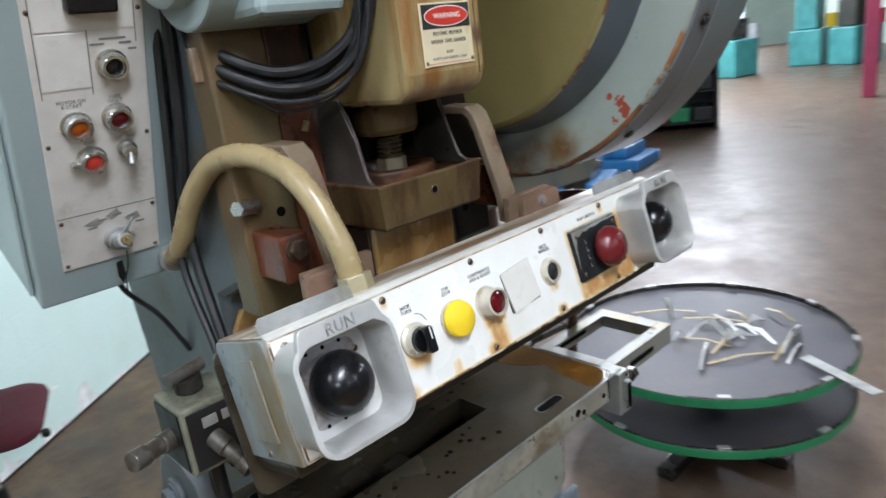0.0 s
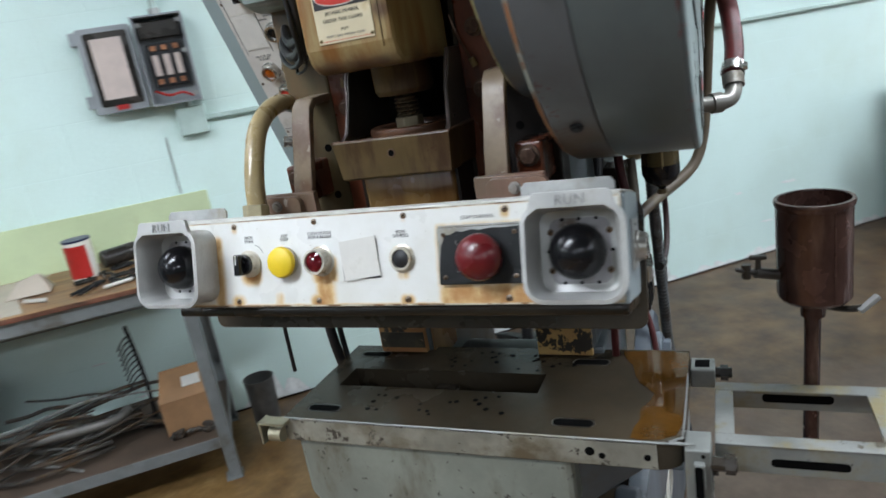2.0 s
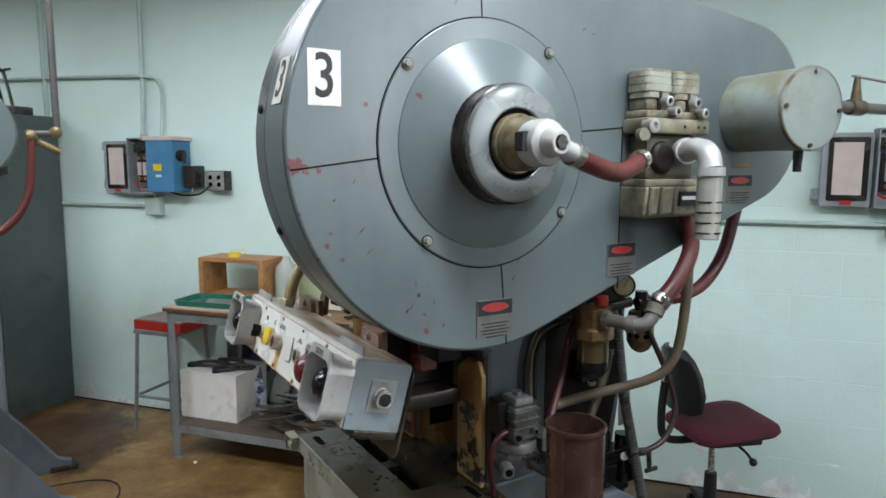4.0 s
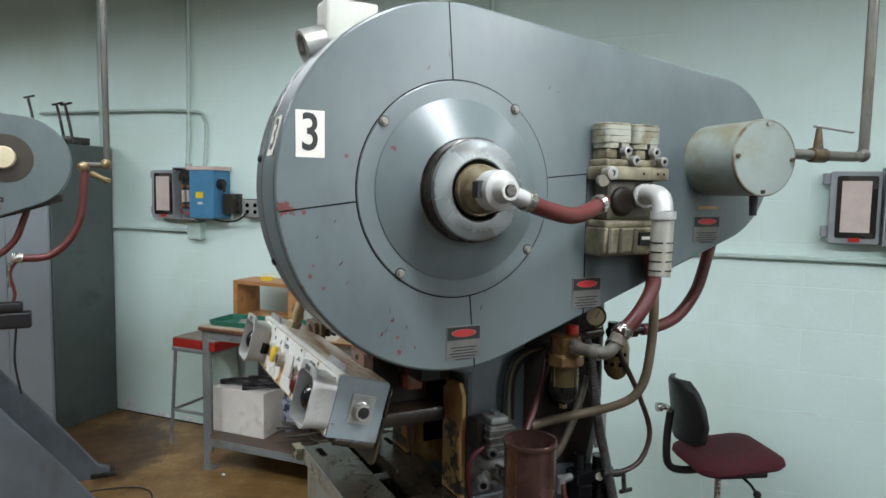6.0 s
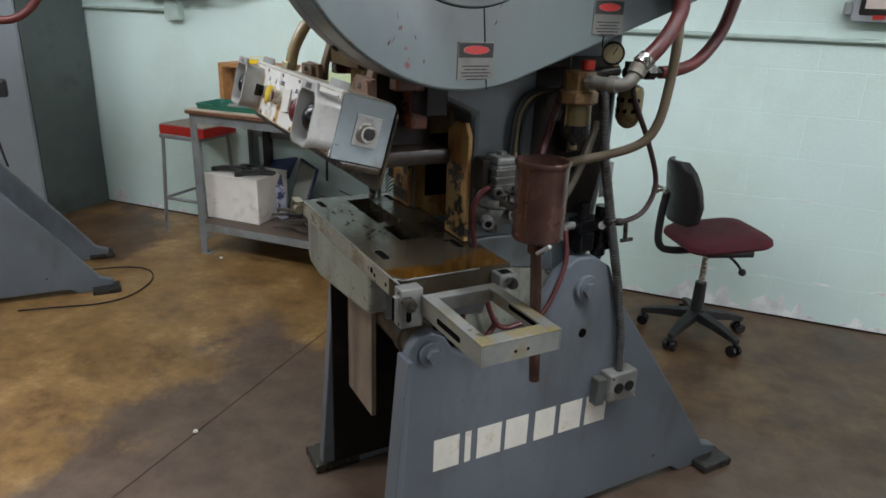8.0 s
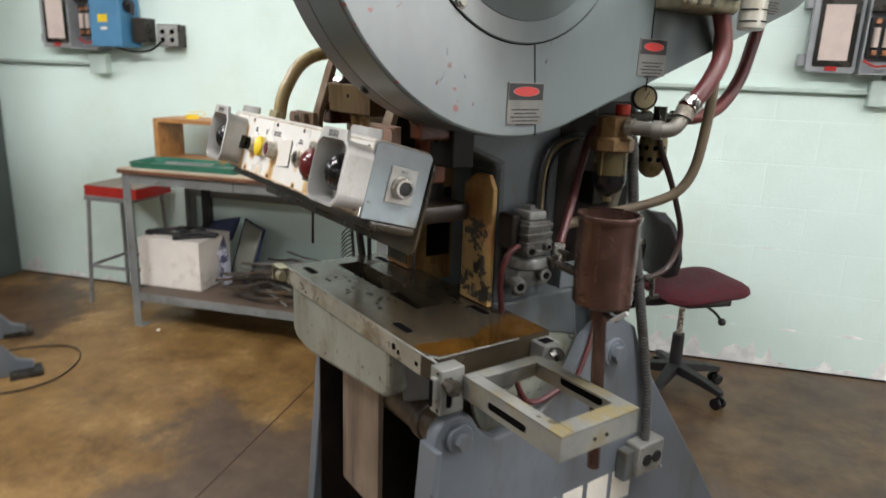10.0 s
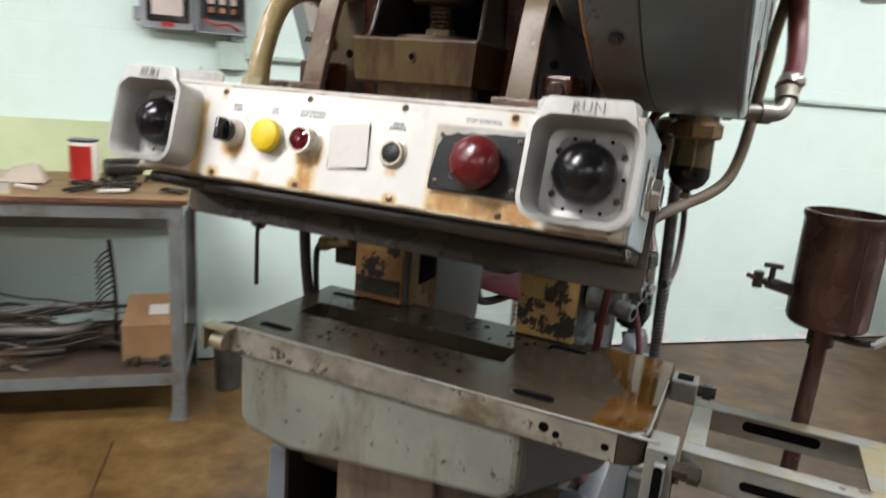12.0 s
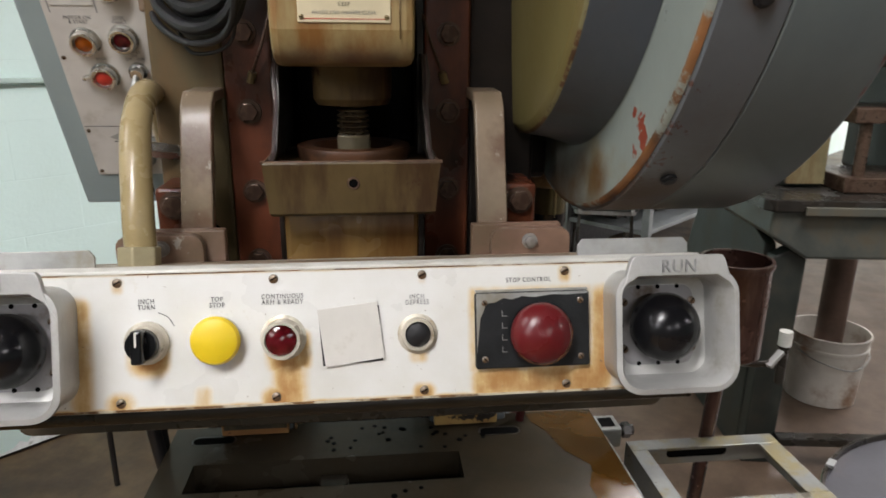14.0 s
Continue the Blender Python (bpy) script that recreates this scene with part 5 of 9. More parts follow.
    part("lube_cup", Build().lathe([(0, 0.034), (0.048, 0.034), (0.050, 0.033), (0.050, 0.026), (0.040, 0.024)], (0.235, 0.028, 1.936), (0, -0.94, -0.33), 24), galv, press)
    # bundle of black cables over the left cheek
    for k, (r, dz, dy, w) in enumerate(((0.0075, 0.010, 0, 0.0), (0.0075, 0.0, 0.014, 0.006), (0.0068, -0.009, -0.008, -0.004), (0.0060, -0.016, 0.008, 0.010), (0.0036, -0.024, -0.012, -0.008), (0.0020, -0.034, 0.0, 0.012))):
        part("cable", Build().tube([(-0.222 + w, 0.31 + dy, 1.60), (-0.214 + w, 0.30 + dy, 1.545 + dz), (-0.196 + w, 0.25 + dy, 1.512 + dz), (-0.160, 0.205 + dy, 1.490 + dz), (-0.115, 0.165 + dy, 1.500 + dz), (-0.080 - 0.004 * k, 0.130 + dy, 1.548 + dz), (-0.070 - 0.004 * k, 0.112 + dy, 1.64), (-0.060, 0.12 + dy, 1.78)], r, 9), black_matt, press, "sagging black cable")
    part("cable_tie", Build().box(-0.232, -0.196, 0.272, 0.284, 1.500, 1.540, 0.003), strap_tan, press)
    part("cable", Build().tube([(-0.222, 0.33, 1.60), (-0.226, 0.36, 1.45), (-0.232, 0.40, 1.30), (-0.236, 0.36, 1.15), (-0.24, 0.33, 1.06)], 0.008, 8), black_matt, press)
    part("cable", Build().tube([(-0.228, 0.35, 1.60), (-0.240, 0.38, 1.43), (-0.244, 0.42, 1.27), (-0.246, 0.37, 1.14), (-0.25, 0.34, 1.05)], 0.006, 8), black_matt, press)
    # straps that carry the control bar
    for s in (-1, 1):
        m = strap_tan
        line = [(0.147, 1.243), (0.150, 1.283), (0.183, 1.385), (0.192, 1.405), (0.207, 1.417), (0.30, 1.420)]
        off = [(0.30, 1.408), (0.212, 1.405), (0.203, 1.398), (0.195, 1.381), (0.162, 1.280), (0.159, 1.243)]
        c = -0.160 if s < 0 else 0.1545
        part("bar_strap", Build().prism(line + off, "x", c - 0.0165, c + 0.0165, 0.002), m, press, "bent tan steel strap carrying the control bar")
        mount = Build().prism([(s * 0.128, 1.235), (s * 0.128, 1.283), (s * 0.225, 1.283), (s * 0.225, 1.235)], "y", 0.128, 0.140, 0.0015)
        mount.prism(rounded(0.085, 0.038, 0.012, 4, s * 0.19, 1.262), "y", 0.116, 0.127, 0.001)
        part("strap_mount", mount, strap_brown, press, "brown mounting plate")
        hex_bolt(press, pose(s * 0.188, 0.116, 1.268), 0.0065, 0.007)
        part("frame_lug", Build().box(*sorted((s * 0.172, s * 0.212)), 0.19, 0.27, 1.255, 1.315, 0.004), gib_red, press)
        hex_bolt(press, pose(s * 0.192, 0.19, 1.296), 0.0125, 0.010, rusty_bolt)
    part("side_bolt", Build().cyl((-0.20, 0.255, 1.345), (-0.235, 0.235, 1.352), 0.010, n=6, bev=0.001), chrome, press)
    # tan conduit from the bar to the cabinet
    part("conduit_hose", Build().tube([(-0.195, 0.078, 1.27), (-0.197, 0.09, 1.32), (-0.205, 0.135, 1.385), (-0.215, 0.205, 1.413), (-0.228, 0.28, 1.405), (-0.238, 0.345, 1.36), (-0.242, 0.40, 1.30), (-0.24, 0.45, 1.265), (-0.228, 0.50, 1.262)], 0.0145, 14, 8), hose_tan, press, "tan rubber conduit hose")
    nut = Build().cyl((-0.195, 0.070, 1.262), (-0.195, 0.0755, 1.282), 0.0195, n=6, bev=0.0015)
    nut.cyl((-0.195, 0.068, 1.256), (-0.195, 0.070, 1.264), 0.021, n=20)
    part("conduit_nut", nut, mat("cream_nut", (0.36, 0.31, 0.19), 0.35, 0.3, 0.1, 30, 0.05, 150), press)
    part("conduit_nut", Build().cyl((-0.236, 0.47, 1.256), (-0.222, 0.53, 1.262), 0.020, n=20, bev=0.002), galv, press)


def build_bed(press):
    # bolster plate with its die slot and bolt slots
    X0, X1, Y0, Y1, ZT = -0.285, 0.372, 0.122, 0.402, 0.893
    sx0, sx1, sy0, sy1 = -0.238, 0.142, 0.238, 0.303
    b = Build()
    outer = [(X0, Y0), (X1, Y0), (X1, Y1), (X0, Y1)]
    b.prism([(X0, Y0), (X1 - 0.034, Y0), (X1 - 0.018, Y0 + 0.004), (X1 - 0.006, Y0 + 0.013), (X1, Y0 + 0.028), (X1, sy0), (X0, sy0)], "z", 0.848, ZT)
    b.box(X0, X1, sy1, Y1, 0.848, ZT)
    b.box(X0, sx0, sy0, sy1, 0.848, ZT)
    b.box(sx1, X1, sy0, sy1, 0.848, ZT)
    part("bolster_plate", b, plate_steel, press, "oily dark steel bolster plate with a brown oil film")
    part("plate_front", Build().box(X0, X1 - 0.034, Y0 - 0.002, Y0, 0.850, 0.889), mat("worn_plate_edge", (0.255, 0.245, 0.20), 0.40, 0.1, 0.18, 14, 0.12, 90, stain=(0.11, 0.085, 0.05), stain_at=0.56, stain_scale=12, chip=(0.045, 0.035, 0.025), chip_at=0.61, chip_scale=30), press)
    part("plate_edge_wear", Build().tube([(X0, Y0 - 0.001, ZT - 0.001), (X1 - 0.034, Y0 - 0.0005, ZT - 0.001), (X1 - 0.017, Y0 + 0.005, ZT - 0.001), (X1 - 0.005, Y0 + 0.014, ZT - 0.001), (X1, Y0 + 0.030, ZT - 0.001), (X1, Y0 + 0.20, ZT - 0.001)], 0.0018, 6, 3), chute_steel, press)
    worn_slot = mat("worn_slot_edge", (0.105, 0.098, 0.082), 0.35, 0.4, 0.3, 30, 0.1, 120, stain=(0.03, 0.024, 0.016), stain_at=0.50, stain_scale=40)
    for x, y in ((-0.222, 0.158), (0.216, 0.158), (-0.222, 0.365), (0.212, 0.352)):
        part("slot_rim", Build().prism(rounded(0.066, 0.024, 0.011, 4, x, y), "z", ZT, ZT + 0.0003), dark_steel if x < 0 else worn_slot, press)
        part("bolt_slot", Build().prism(rounded(0.060, 0.017, 0.008, 4, x, y - 0.001), "z", ZT + 0.0002, ZT + 0.0008), black_hole, press)
    film = [(0.262, 0.395), (0.30, 0.399), (0.345, 0.398), (0.3705, 0.392), (0.3708, 0.33), (0.3708, 0.25), (0.3706, 0.17), (0.364, 0.142), (0.342, 0.128), (0.315, 0.1245), (0.302, 0.128), (0.304, 0.150), (0.311, 0.178), (0.309, 0.205), (0.322, 0.232), (0.326, 0.250), (0.312, 0.270), (0.299, 0.286), (0.291, 0.31), (0.283, 0.345), (0.268, 0.37)]
    part("oil_film", Build().prism(film, "z", ZT + 0.0001, ZT + 0.0007), mat("amber_oil_film", (0.066, 0.029, 0.005), 0.08, 0, 0.3, 9, 0.0, 90, stain=(0.062, 0.034, 0.012), stain_at=0.50, stain_scale=5, stain_soft=0.2), press, "pool of amber oil on the plate")

    rnd = random.Random(4)
    for cx, cy in ((-0.12, 0.185), (-0.02, 0.180), (0.075, 0.20), (0.03, 0.355), (0.09, 0.345), (-0.03, 0.35), (0.15, 0.34)):
        for _ in range(6):
            x, y = cx + rnd.uniform(-0.035, 0.035), cy + rnd.uniform(-0.028, 0.028)
            part("tapped_hole", Build().cyl((x, y, ZT + 0.0002), (x, y, ZT + 0.0007), rnd.choice((0.0035, 0.0045, 0.003)), n=10), black_hole, press)
    for x, z, r in ((0.245, 0.872, 0.007), (0.262, 0.866, 0.005), (0.325, 0.868, 0.005)):
        part("front_hole", Build().cyl((x, Y0 - 0.0018, z), (x, Y0 - 0.003, z), r, n=14), black_hole, press)
    # bed casting
    front = [(-0.272, 0.848), (0.215, 0.848), (0.215, 0.755), (0.195, 0.738), (-0.170, 0.700), (-0.255, 0.712), (-0.272, 0.735)]
    bed = Build().prism(front, "y", 0.128, 0.36, 0.010)
    part("bed", bed, bed_paint, press, "worn grey-green press bed casting")
    # receding wing, toned darker than the bed's front
    wing = Build()
    wing.poly([[(0.20, 0.150, 0.848), (0.20, 0.38, 0.848), (0.20, 0.38, 0.70), (0.20, 0.17, 0.72)], [(0.345, 0.22, 0.846), (0.345, 0.385, 0.846), (0.30, 0.385, 0.74), (0.30, 0.24, 0.76)]], 0.006)
    part("bed_wing", wing, frame_paint, press)
    # drum blackened in place of the dark throat opening behind the plate
    throat = Build().cyl((-0.21, 0.53, 0.675), (0.212, 0.53, 0.675), 0.158, n=48, bev=0.01)
    part("frame_drum", throat, oily_black_shade, press)
    part("drum_face", Build().cyl((0.2125, 0.50, 0.705), (0.226, 0.50, 0.705), 0.165, n=48, bev=0.003), bed_paint, press, "pale grey-green cast drum face")
    part("thin_hose", Build().tube([(0.235, 0.372, 0.74), (0.245, 0.36, 0.69), (0.25, 0.385, 0.652), (0.252, 0.42, 0.645), (0.25, 0.45, 0.668), (0.245, 0.456, 0.69)], 0.0080, 9), thin_red, press)
    # sheets added in black to give the unlit space between the legs
    part("leg_shade_back", Build().box(-0.205, 0.24, 0.60, 0.612, 0.05, 0.60, 0.002), oily_black_shade, press, "black sheet standing for the shade between the legs")
    part("leg_shade_side", Build().box(-0.211, -0.203, 0.172, 0.60, 0.03, 0.70, 0.002), oily_black_shade, press, "black sheet standing for the shaded inside of the leg")
    # floor coloured near-black, as the shade down in the die slot
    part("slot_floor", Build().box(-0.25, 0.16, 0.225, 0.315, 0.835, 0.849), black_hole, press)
    part("slot_post", Build().box(-0.06, -0.02, 0.25, 0.29, 0.849, 0.875, 0.002), dark_steel, press)
    # inclining legs
    leg = [(0.145, 0.0), (0.190, 0.62), (0.200, 0.672), (0.222, 0.700), (0.258, 0.706), (0.292, 0.688), (0.315, 0.65), (0.36, 0.62), (0.47, 0.635), (0.58, 0.73), (0.62, 0.80), (0.67, 0.832), (0.73, 0.83), (0.785, 0.795), (0.83, 0.70), (1.16, 0.27), (1.30, 0.075), (1.36, 0.055), (1.36, 0.0), (1.20, 0.0), (1.16, 0.03), (0.42, 0.03), (0.37, 0.0)]
    for s in (-1, 1):
        off = 0.036 if s < 0 else 0.0
        part("leg_frame", Build().prism(leg, "x", *sorted((s * 0.248 + off, s * 0.284 + off)), 0.006), leg_paint, press, "grey cast side leg")
        part("leg_flange", Build().prism([(0.133, 0.0), (0.183, 0.655), (0.196, 0.655), (0.160, 0.0)], "x", *sorted((s * 0.249 + off, s * (0.312 if s > 0 else 0.288) + off)), 0.003), leg_paint, press)
        part("leg_foot", Build().box(*sorted((s * 0.24 + off, s * 0.36 + off)), 0.11, 0.26, 0, 0.03, 0.006), dark_steel, press)
        part("leg_foot", Build().box(*sorted((s * 0.24 + off, s * 0.34 + off)), 1.26, 1.39, 0, 0.028, 0.006), dark_steel, press)
        part("anchor_bolt", Build().cyl((s * 0.335 + off, 0.18, 0.03), (s * 0.335 + off, 0.18, 0.055), 0.014, n=6), dark_steel, press)
        for y, z, r in ((0.253, 0.656, 0.019), (0.705, 0.748, 0.021)):
            boss = Build().cyl((s * 0.284 + off, y, z), (s * 0.297 + off, y, z), r * 1.7, n=28, bev=0.003)
            part("pivot_boss", boss, leg_paint, press)
            hex_bolt(press, pose(s * 0.297 + off, y, z, 0, 0, 90 * s), r, 0.018, leg_paint)
        part("leg_hole", Build().cyl((s * 0.2838 + off, 0.715, 0.612), (s * 0.2855 + off, 0.715, 0.612), 0.013, n=20), black_hole, press)
    part("pivot_bar", Build().cyl((-0.214, 0.253, 0.656), (0.25, 0.253, 0.656), 0.045, n=28), bar_brown, press, "oil-browned cast pivot bar across the legs")
    part("pivot_cap", Build().cyl((0.175, 0.253, 0.656), (0.205, 0.253, 0.656), 0.051, n=28, bev=0.004), bar_brown, press)
    part("splash_board", Build().box(-0.116, 0.062, 0.193, 0.206, 0.36, 0.715), mat("stained_board", (0.20, 0.15, 0.105), 0.6, 0, 0.2, 5, 0.1, 60, stain=(0.08, 0.055, 0.04), stain_at=0.55, stain_scale=4, stretch=(3, 3, 0.3)), press, "stained brown board between the legs")
    part("back_tie", Build().box(-0.25, 0.25, 0.95, 0.98, 0.10, 0.22, 0.006), frame_paint, press)
    # the maker's name as plain white blocks
    for k, (y, w) in enumerate(((0.272, 0.074), (0.363, 0.018), (0.400, 0.074), (0.488, 0.072), (0.583, 0.068), (0.668, 0.076), (0.760, 0.074))):
        part("name_block", Build().prism([(y, 0.306), (y + w, 0.306), (y + w, 0.400), (y, 0.400)], "x", 0.2842, 0.2850), sticker_white, press, "white painted block in place of a letter" if k == 0 else "")
    # slotted frame for the parts chute, with its clamps
    x0, x1, y0, y1, z0, z1 = 0.412, 0.653, 0.162, 0.336, 0.828, 0.871
    fr = Build().box(x0, x1, y0, y0 + 0.004, z0, z1, 0.001).box(x0, x1, y1 - 0.004, y1, z0, z1, 0.001)
    fr.box(x0, x0 + 0.004, y0 + 0.004, y1 - 0.004, z0, z1, 0.001).box(x1 - 0.004, x1, y0 + 0.004, y1 - 0.004, z0, z1, 0.001)
    w = 0.026
    part("chute_frame", fr, chute_steel, press, "scuffed bare metal slotted frame")
    for a0, a1, b0, b1 in ((x0, x1, y0, y0 + w), (x0, x1, y1 - w, y1), (x0, x0 + w, y0 + w, y1 - w), (x1 - w * 1.3, x1, y0 + w, y1 - w)):
        part("frame_lip", Build().box(a0, a1, b0, b1, z1 - 0.004, z1 + 0.0006, 0.001), chute_worn, press, "worn lip with yellowed oil stains")
    part("frame_slot", Build().prism(rounded(0.095, 0.013, 0.006, 3, 0.53, 0.846), "y", y0 - 0.0006, y0 + 0.0006), black_hole, press)
    part("frame_slot", Build().prism(rounded(0.10, 0.016, 0.007, 3, 0.53, 0.848), "y", y1 - 0.0046, y1 - 0.0036), black_hole, press)
    for y in (0.235, 0.262):
        part("frame_hole", Build().cyl((x1 - 0.0004, y, 0.846), (x1 + 0.0006, y, 0.846), 0.0035, n=10), black_hole, press)
    cl = Build().box(0.374, 0.408, 0.118, 0.168, 0.800, 0.886, 0.002).box(0.386, 0.400, 0.108, 0.124, 0.83, 0.87, 0.002)
    part("clamp_block", cl, chute_steel, press, "bare steel clamp block")
    part("clamp_slot", Build().prism(rounded(0.011, 0.052, 0.005, 3, 0.392, 0.842), "y", 0.1072, 0.1084), black_hole, press)
    part("clamp_slot", Build().prism([(0.136 + p[0], 0.842 + p[1]) for p in rounded(0.012, 0.058, 0.005, 3)], "x", 0.4076, 0.4086), black_hole, press)
    part("clamp_nut", Build().cyl((0.4086, 0.136, 0.852), (0.416, 0.136, 0.852), 0.013, n=6, bev=0.001).cyl((0.416, 0.136, 0.852), (0.424, 0.136, 0.852), 0.007, n=12), dark_steel, press)
    for z in (0.808, 0.878):
        part("clamp_hole", Build().cyl((0.398, 0.1176, z), (0.398, 0.1168, z), 0.003, n=10), black_hole, press)
    part("clamp_block", Build().box(0.373, 0.412, 0.352, 0.396, 0.850, 0.884, 0.003), chute_steel, press, "scuffed steel clamp block")
    part("clamp_bore", Build().box(0.381, 0.404, 0.361, 0.387, 0.8838, 0.8846), black_hole, press)
    part("clamp_screw", Build().cyl((0.394, 0.128, 0.862), (0.440, 0.128, 0.862), 0.010, n=14).cyl((0.425, 0.128, 0.862), (0.438, 0.128, 0.862), 0.014, n=6), dark_steel, press)
    part("clamp_screw", Build().cyl((0.405, 0.374, 0.868), (0.438, 0.374, 0.868), 0.009, n=14).cyl((0.42, 0.374, 0.868), (0.432, 0.374, 0.868), 0.013, n=6), dark_steel, press)
    # small bent bracket at the plate's other end
    lb = Build().box(-0.325, -0.27, 0.098, 0.122, 0.888, 0.893, 0.001).box(-0.325, -0.320, 0.098, 0.125, 0.85, 0.893, 0.001)
    lb.cyl((-0.31, 0.112, 0.865), (-0.285, 0.112, 0.865), 0.013, n=18)
    part("edge_bracket", lb, mat("tarnished_bracket", (0.32, 0.29, 0.2), 0.4, 0.6, 0.15, 20, 0.1, 120), press)


def build_air(press):
    # air tank behind the belt guard
    TANK, AXIS = (0.4135, 0.9314, 1.721), (0.989, -0.150, 0.0)
    tank_paint = mat("pale_tank_paint", (0.245, 0.285, 0.262), 0.32, 0, 0.08, 5, 0.05, 110, stain=(0.20, 0.19, 0.125), stain_at=0.60, stain_scale=7, stretch=(1, 0.6, 1), chip=(0.16, 0.055, 0.035), chip_at=0.76, chip_scale=26)
    tank = Build().lathe([(0.0, 0.080), (0.006, 0.083), (0.168, 0.083), (0.170, 0.0838), (0.1755, 0.0838), (0.1765, 0.0815), (0.1767, 0.02)], TANK, AXIS, 56)
    part("air_tank", tank, tank_paint, press, "pale grey-green cylindrical air tank with a rust-edged lid")
    rimt = Build().lathe([(0.1690, 0.0836), (0.1702, 0.0845), (0.1745, 0.0845), (0.1772, 0.0832), (0.1774, 0.0805)], TANK, AXIS, 56, caps=False)
    part("tank_rim", rimt, mat("rusty_rim", (0.235, 0.245, 0.205), 0.45, 0, 0.15, 30, 0.1, 90, stain=(0.11, 0.07, 0.035), stain_at=0.50, stain_scale=22), press)
    ax, c = Vector(AXIS).normalized(), Vector(TANK)
    u = ax.cross(Vector((0, 0, 1))).normalized()
    for a in (2, 92, 182, 272):
        p = c + ax * 0.1768 + 0.0735 * (math.cos(radians(a)) * u + math.sin(radians(a)) * Vector((0, 0, 1)))
        part("tank_bolt", Build().cyl(p, p + ax * 0.005, 0.0048, n=6), galv if a == 92 else rusty_bolt, press)
    p = c + ax * 0.085 + 0.0832 * Vector((0.10, -0.95, -0.20)).normalized()
    part("inspection_mark", Build().prism([(-0.007, -0.012), (0.007, -0.012), (0.007, 0.004), (0.011, 0.004), (0.0, 0.014), (-0.011, 0.004), (-0.007, 0.004)], "y", -0.0006, 0.0006), gib_red, press, at=Matrix.Translation(p) @ pose(0, 0, 0, 12, 0, -8))
    q = c + ax * 0.150
    part("drain_cock", Build().cyl(q - Vector((0, 0, 0.080)), q - Vector((0, 0, 0.102)), 0.010, n=10).cyl(q - Vector((0, 0, 0.102)), q - Vector((0, 0, 0.126)), 0.0085, n=10), black_matt, press)
    # dual air valve on the guard
    grimy = mat("grimy_valve_casting", (0.31, 0.285, 0.195), 0.42, 0.35, 0.2, 20, 0.15, 120, stain=(0.11, 0.085, 0.05), stain_at=0.54, stain_scale=16)
    dull = mat("dull_valve_casting", (0.115, 0.108, 0.082), 0.42, 0.3, 0.2, 24, 0.15, 120, stain=(0.10, 0.085, 0.06), stain_at=0.58, stain_scale=18)
    part("air_valve", Build().box(0.416, 0.466, 0.575, 0.715, 1.580, 1.668, 0.010), dull, press, "grimy cast dual air valve")
    part("valve_flange", Build().box(0.416, 0.482, 0.557, 0.735, 1.668, 1.697, 0.006), grimy, press)
    part("valve_deck", Build().box(0.418, 0.474, 0.563, 0.728, 1.697, 1.712, 0.004), grimy, press)
    part("valve_bulge", Build().cyl((0.450, 0.615, 1.622), (0.476, 0.615, 1.622), 0.036, 0.030, n=24, bev=0.006), oily_black_shade, press)
    part("valve_collar", Build().box(0.416, 0.478, 0.562, 0.725, 1.566, 1.581, 0.004), grimy, press)
    part("valve_base", Build().prism([(0.416, 1.566), (0.484, 1.566), (0.478, 1.512), (0.470, 1.505), (0.416, 1.505)], "y", 0.558, 0.730, 0.004), grimy, press)
    for y in (0.570, 0.600, 0.640):
        part("valve_rib", Build().box(0.470, 0.486, y - 0.004, y + 0.004, 1.512, 1.566, 0.0015), dull, press)
    for y in (0.597, 0.677):
        part("valve_neck", Build().box(0.422, 0.470, y - 0.030, y + 0.030, 1.712, 1.735, 0.005), grimy, press)
        rings = [(1.735, 0.0335), (1.746, 0.0335), (1.747, 0.036), (1.7585, 0.036), (1.7592, 0.0348), (1.7606, 0.0348), (1.7612, 0.036), (1.7715, 0.036), (1.7722, 0.0348), (1.7734, 0.0348), (1.774, 0.036), (1.783, 0.036)]
        head = Build().poly([[(0.447 + p[0], y + p[1], z) for p in rounded(g * 1.6, g * 2, 0.012, 3)] for z, g in rings])
        part("valve_head", head, mat("pale_head_casting", (0.37, 0.375, 0.31), 0.40, 0.25, 0.12, 20, 0.12, 120, stain=(0.20, 0.17, 0.10), stain_at=0.56, stain_scale=14), press, "pale cast solenoid head")
        part("head_web", Build().box(0.464, 0.4745, y - 0.004, y + 0.006, 1.712, 1.752, 0.002), oily_black_shade, press)
        part("head_cap", Build().prism([(0.447 + p[0], y + p[1]) for p in rounded(0.054, 0.068, 0.012, 3)], "z", 1.783, 1.788, 0.002), grimy, press)
        for dy, z, r in ((0.010, 1.728, 0.0105), (0.034, 1.709, 0.010)):
            part("valve_port", Build().lathe([(0.468, r), (0.490, r), (0.491, r * 0.55), (0.486, r * 0.5)], (0, y + dy, z), (1, 0, 0), 16), galv, press)
            part("port_hole", Build().cyl((0.4865, y + dy, z), (0.4875, y + dy, z), r * 0.5, n=10), black_hole, press)
    part("valve_port", Build().lathe([(0.470, 0.014), (0.492, 0.014), (0.493, 0.007), (0.488, 0.006)], (0, 0.566, 1.681), (1, 0, 0), 16), galv, press)
    for y in (0.66, 0.70, 0.718):
        part("deck_hole", Build().cyl((0.4815, y, 1.682), (0.4825, y, 1.682), 0.003, n=8), black_hole, press)
    part("valve_badge", Build().box(0.480, 0.4865, 0.652, 0.71, 1.528, 1.556), nameplate, press)
    part("badge_bar", Build().box(0.4865, 0.4870, 0.657, 0.705, 1.540, 1.547), card_white, press)
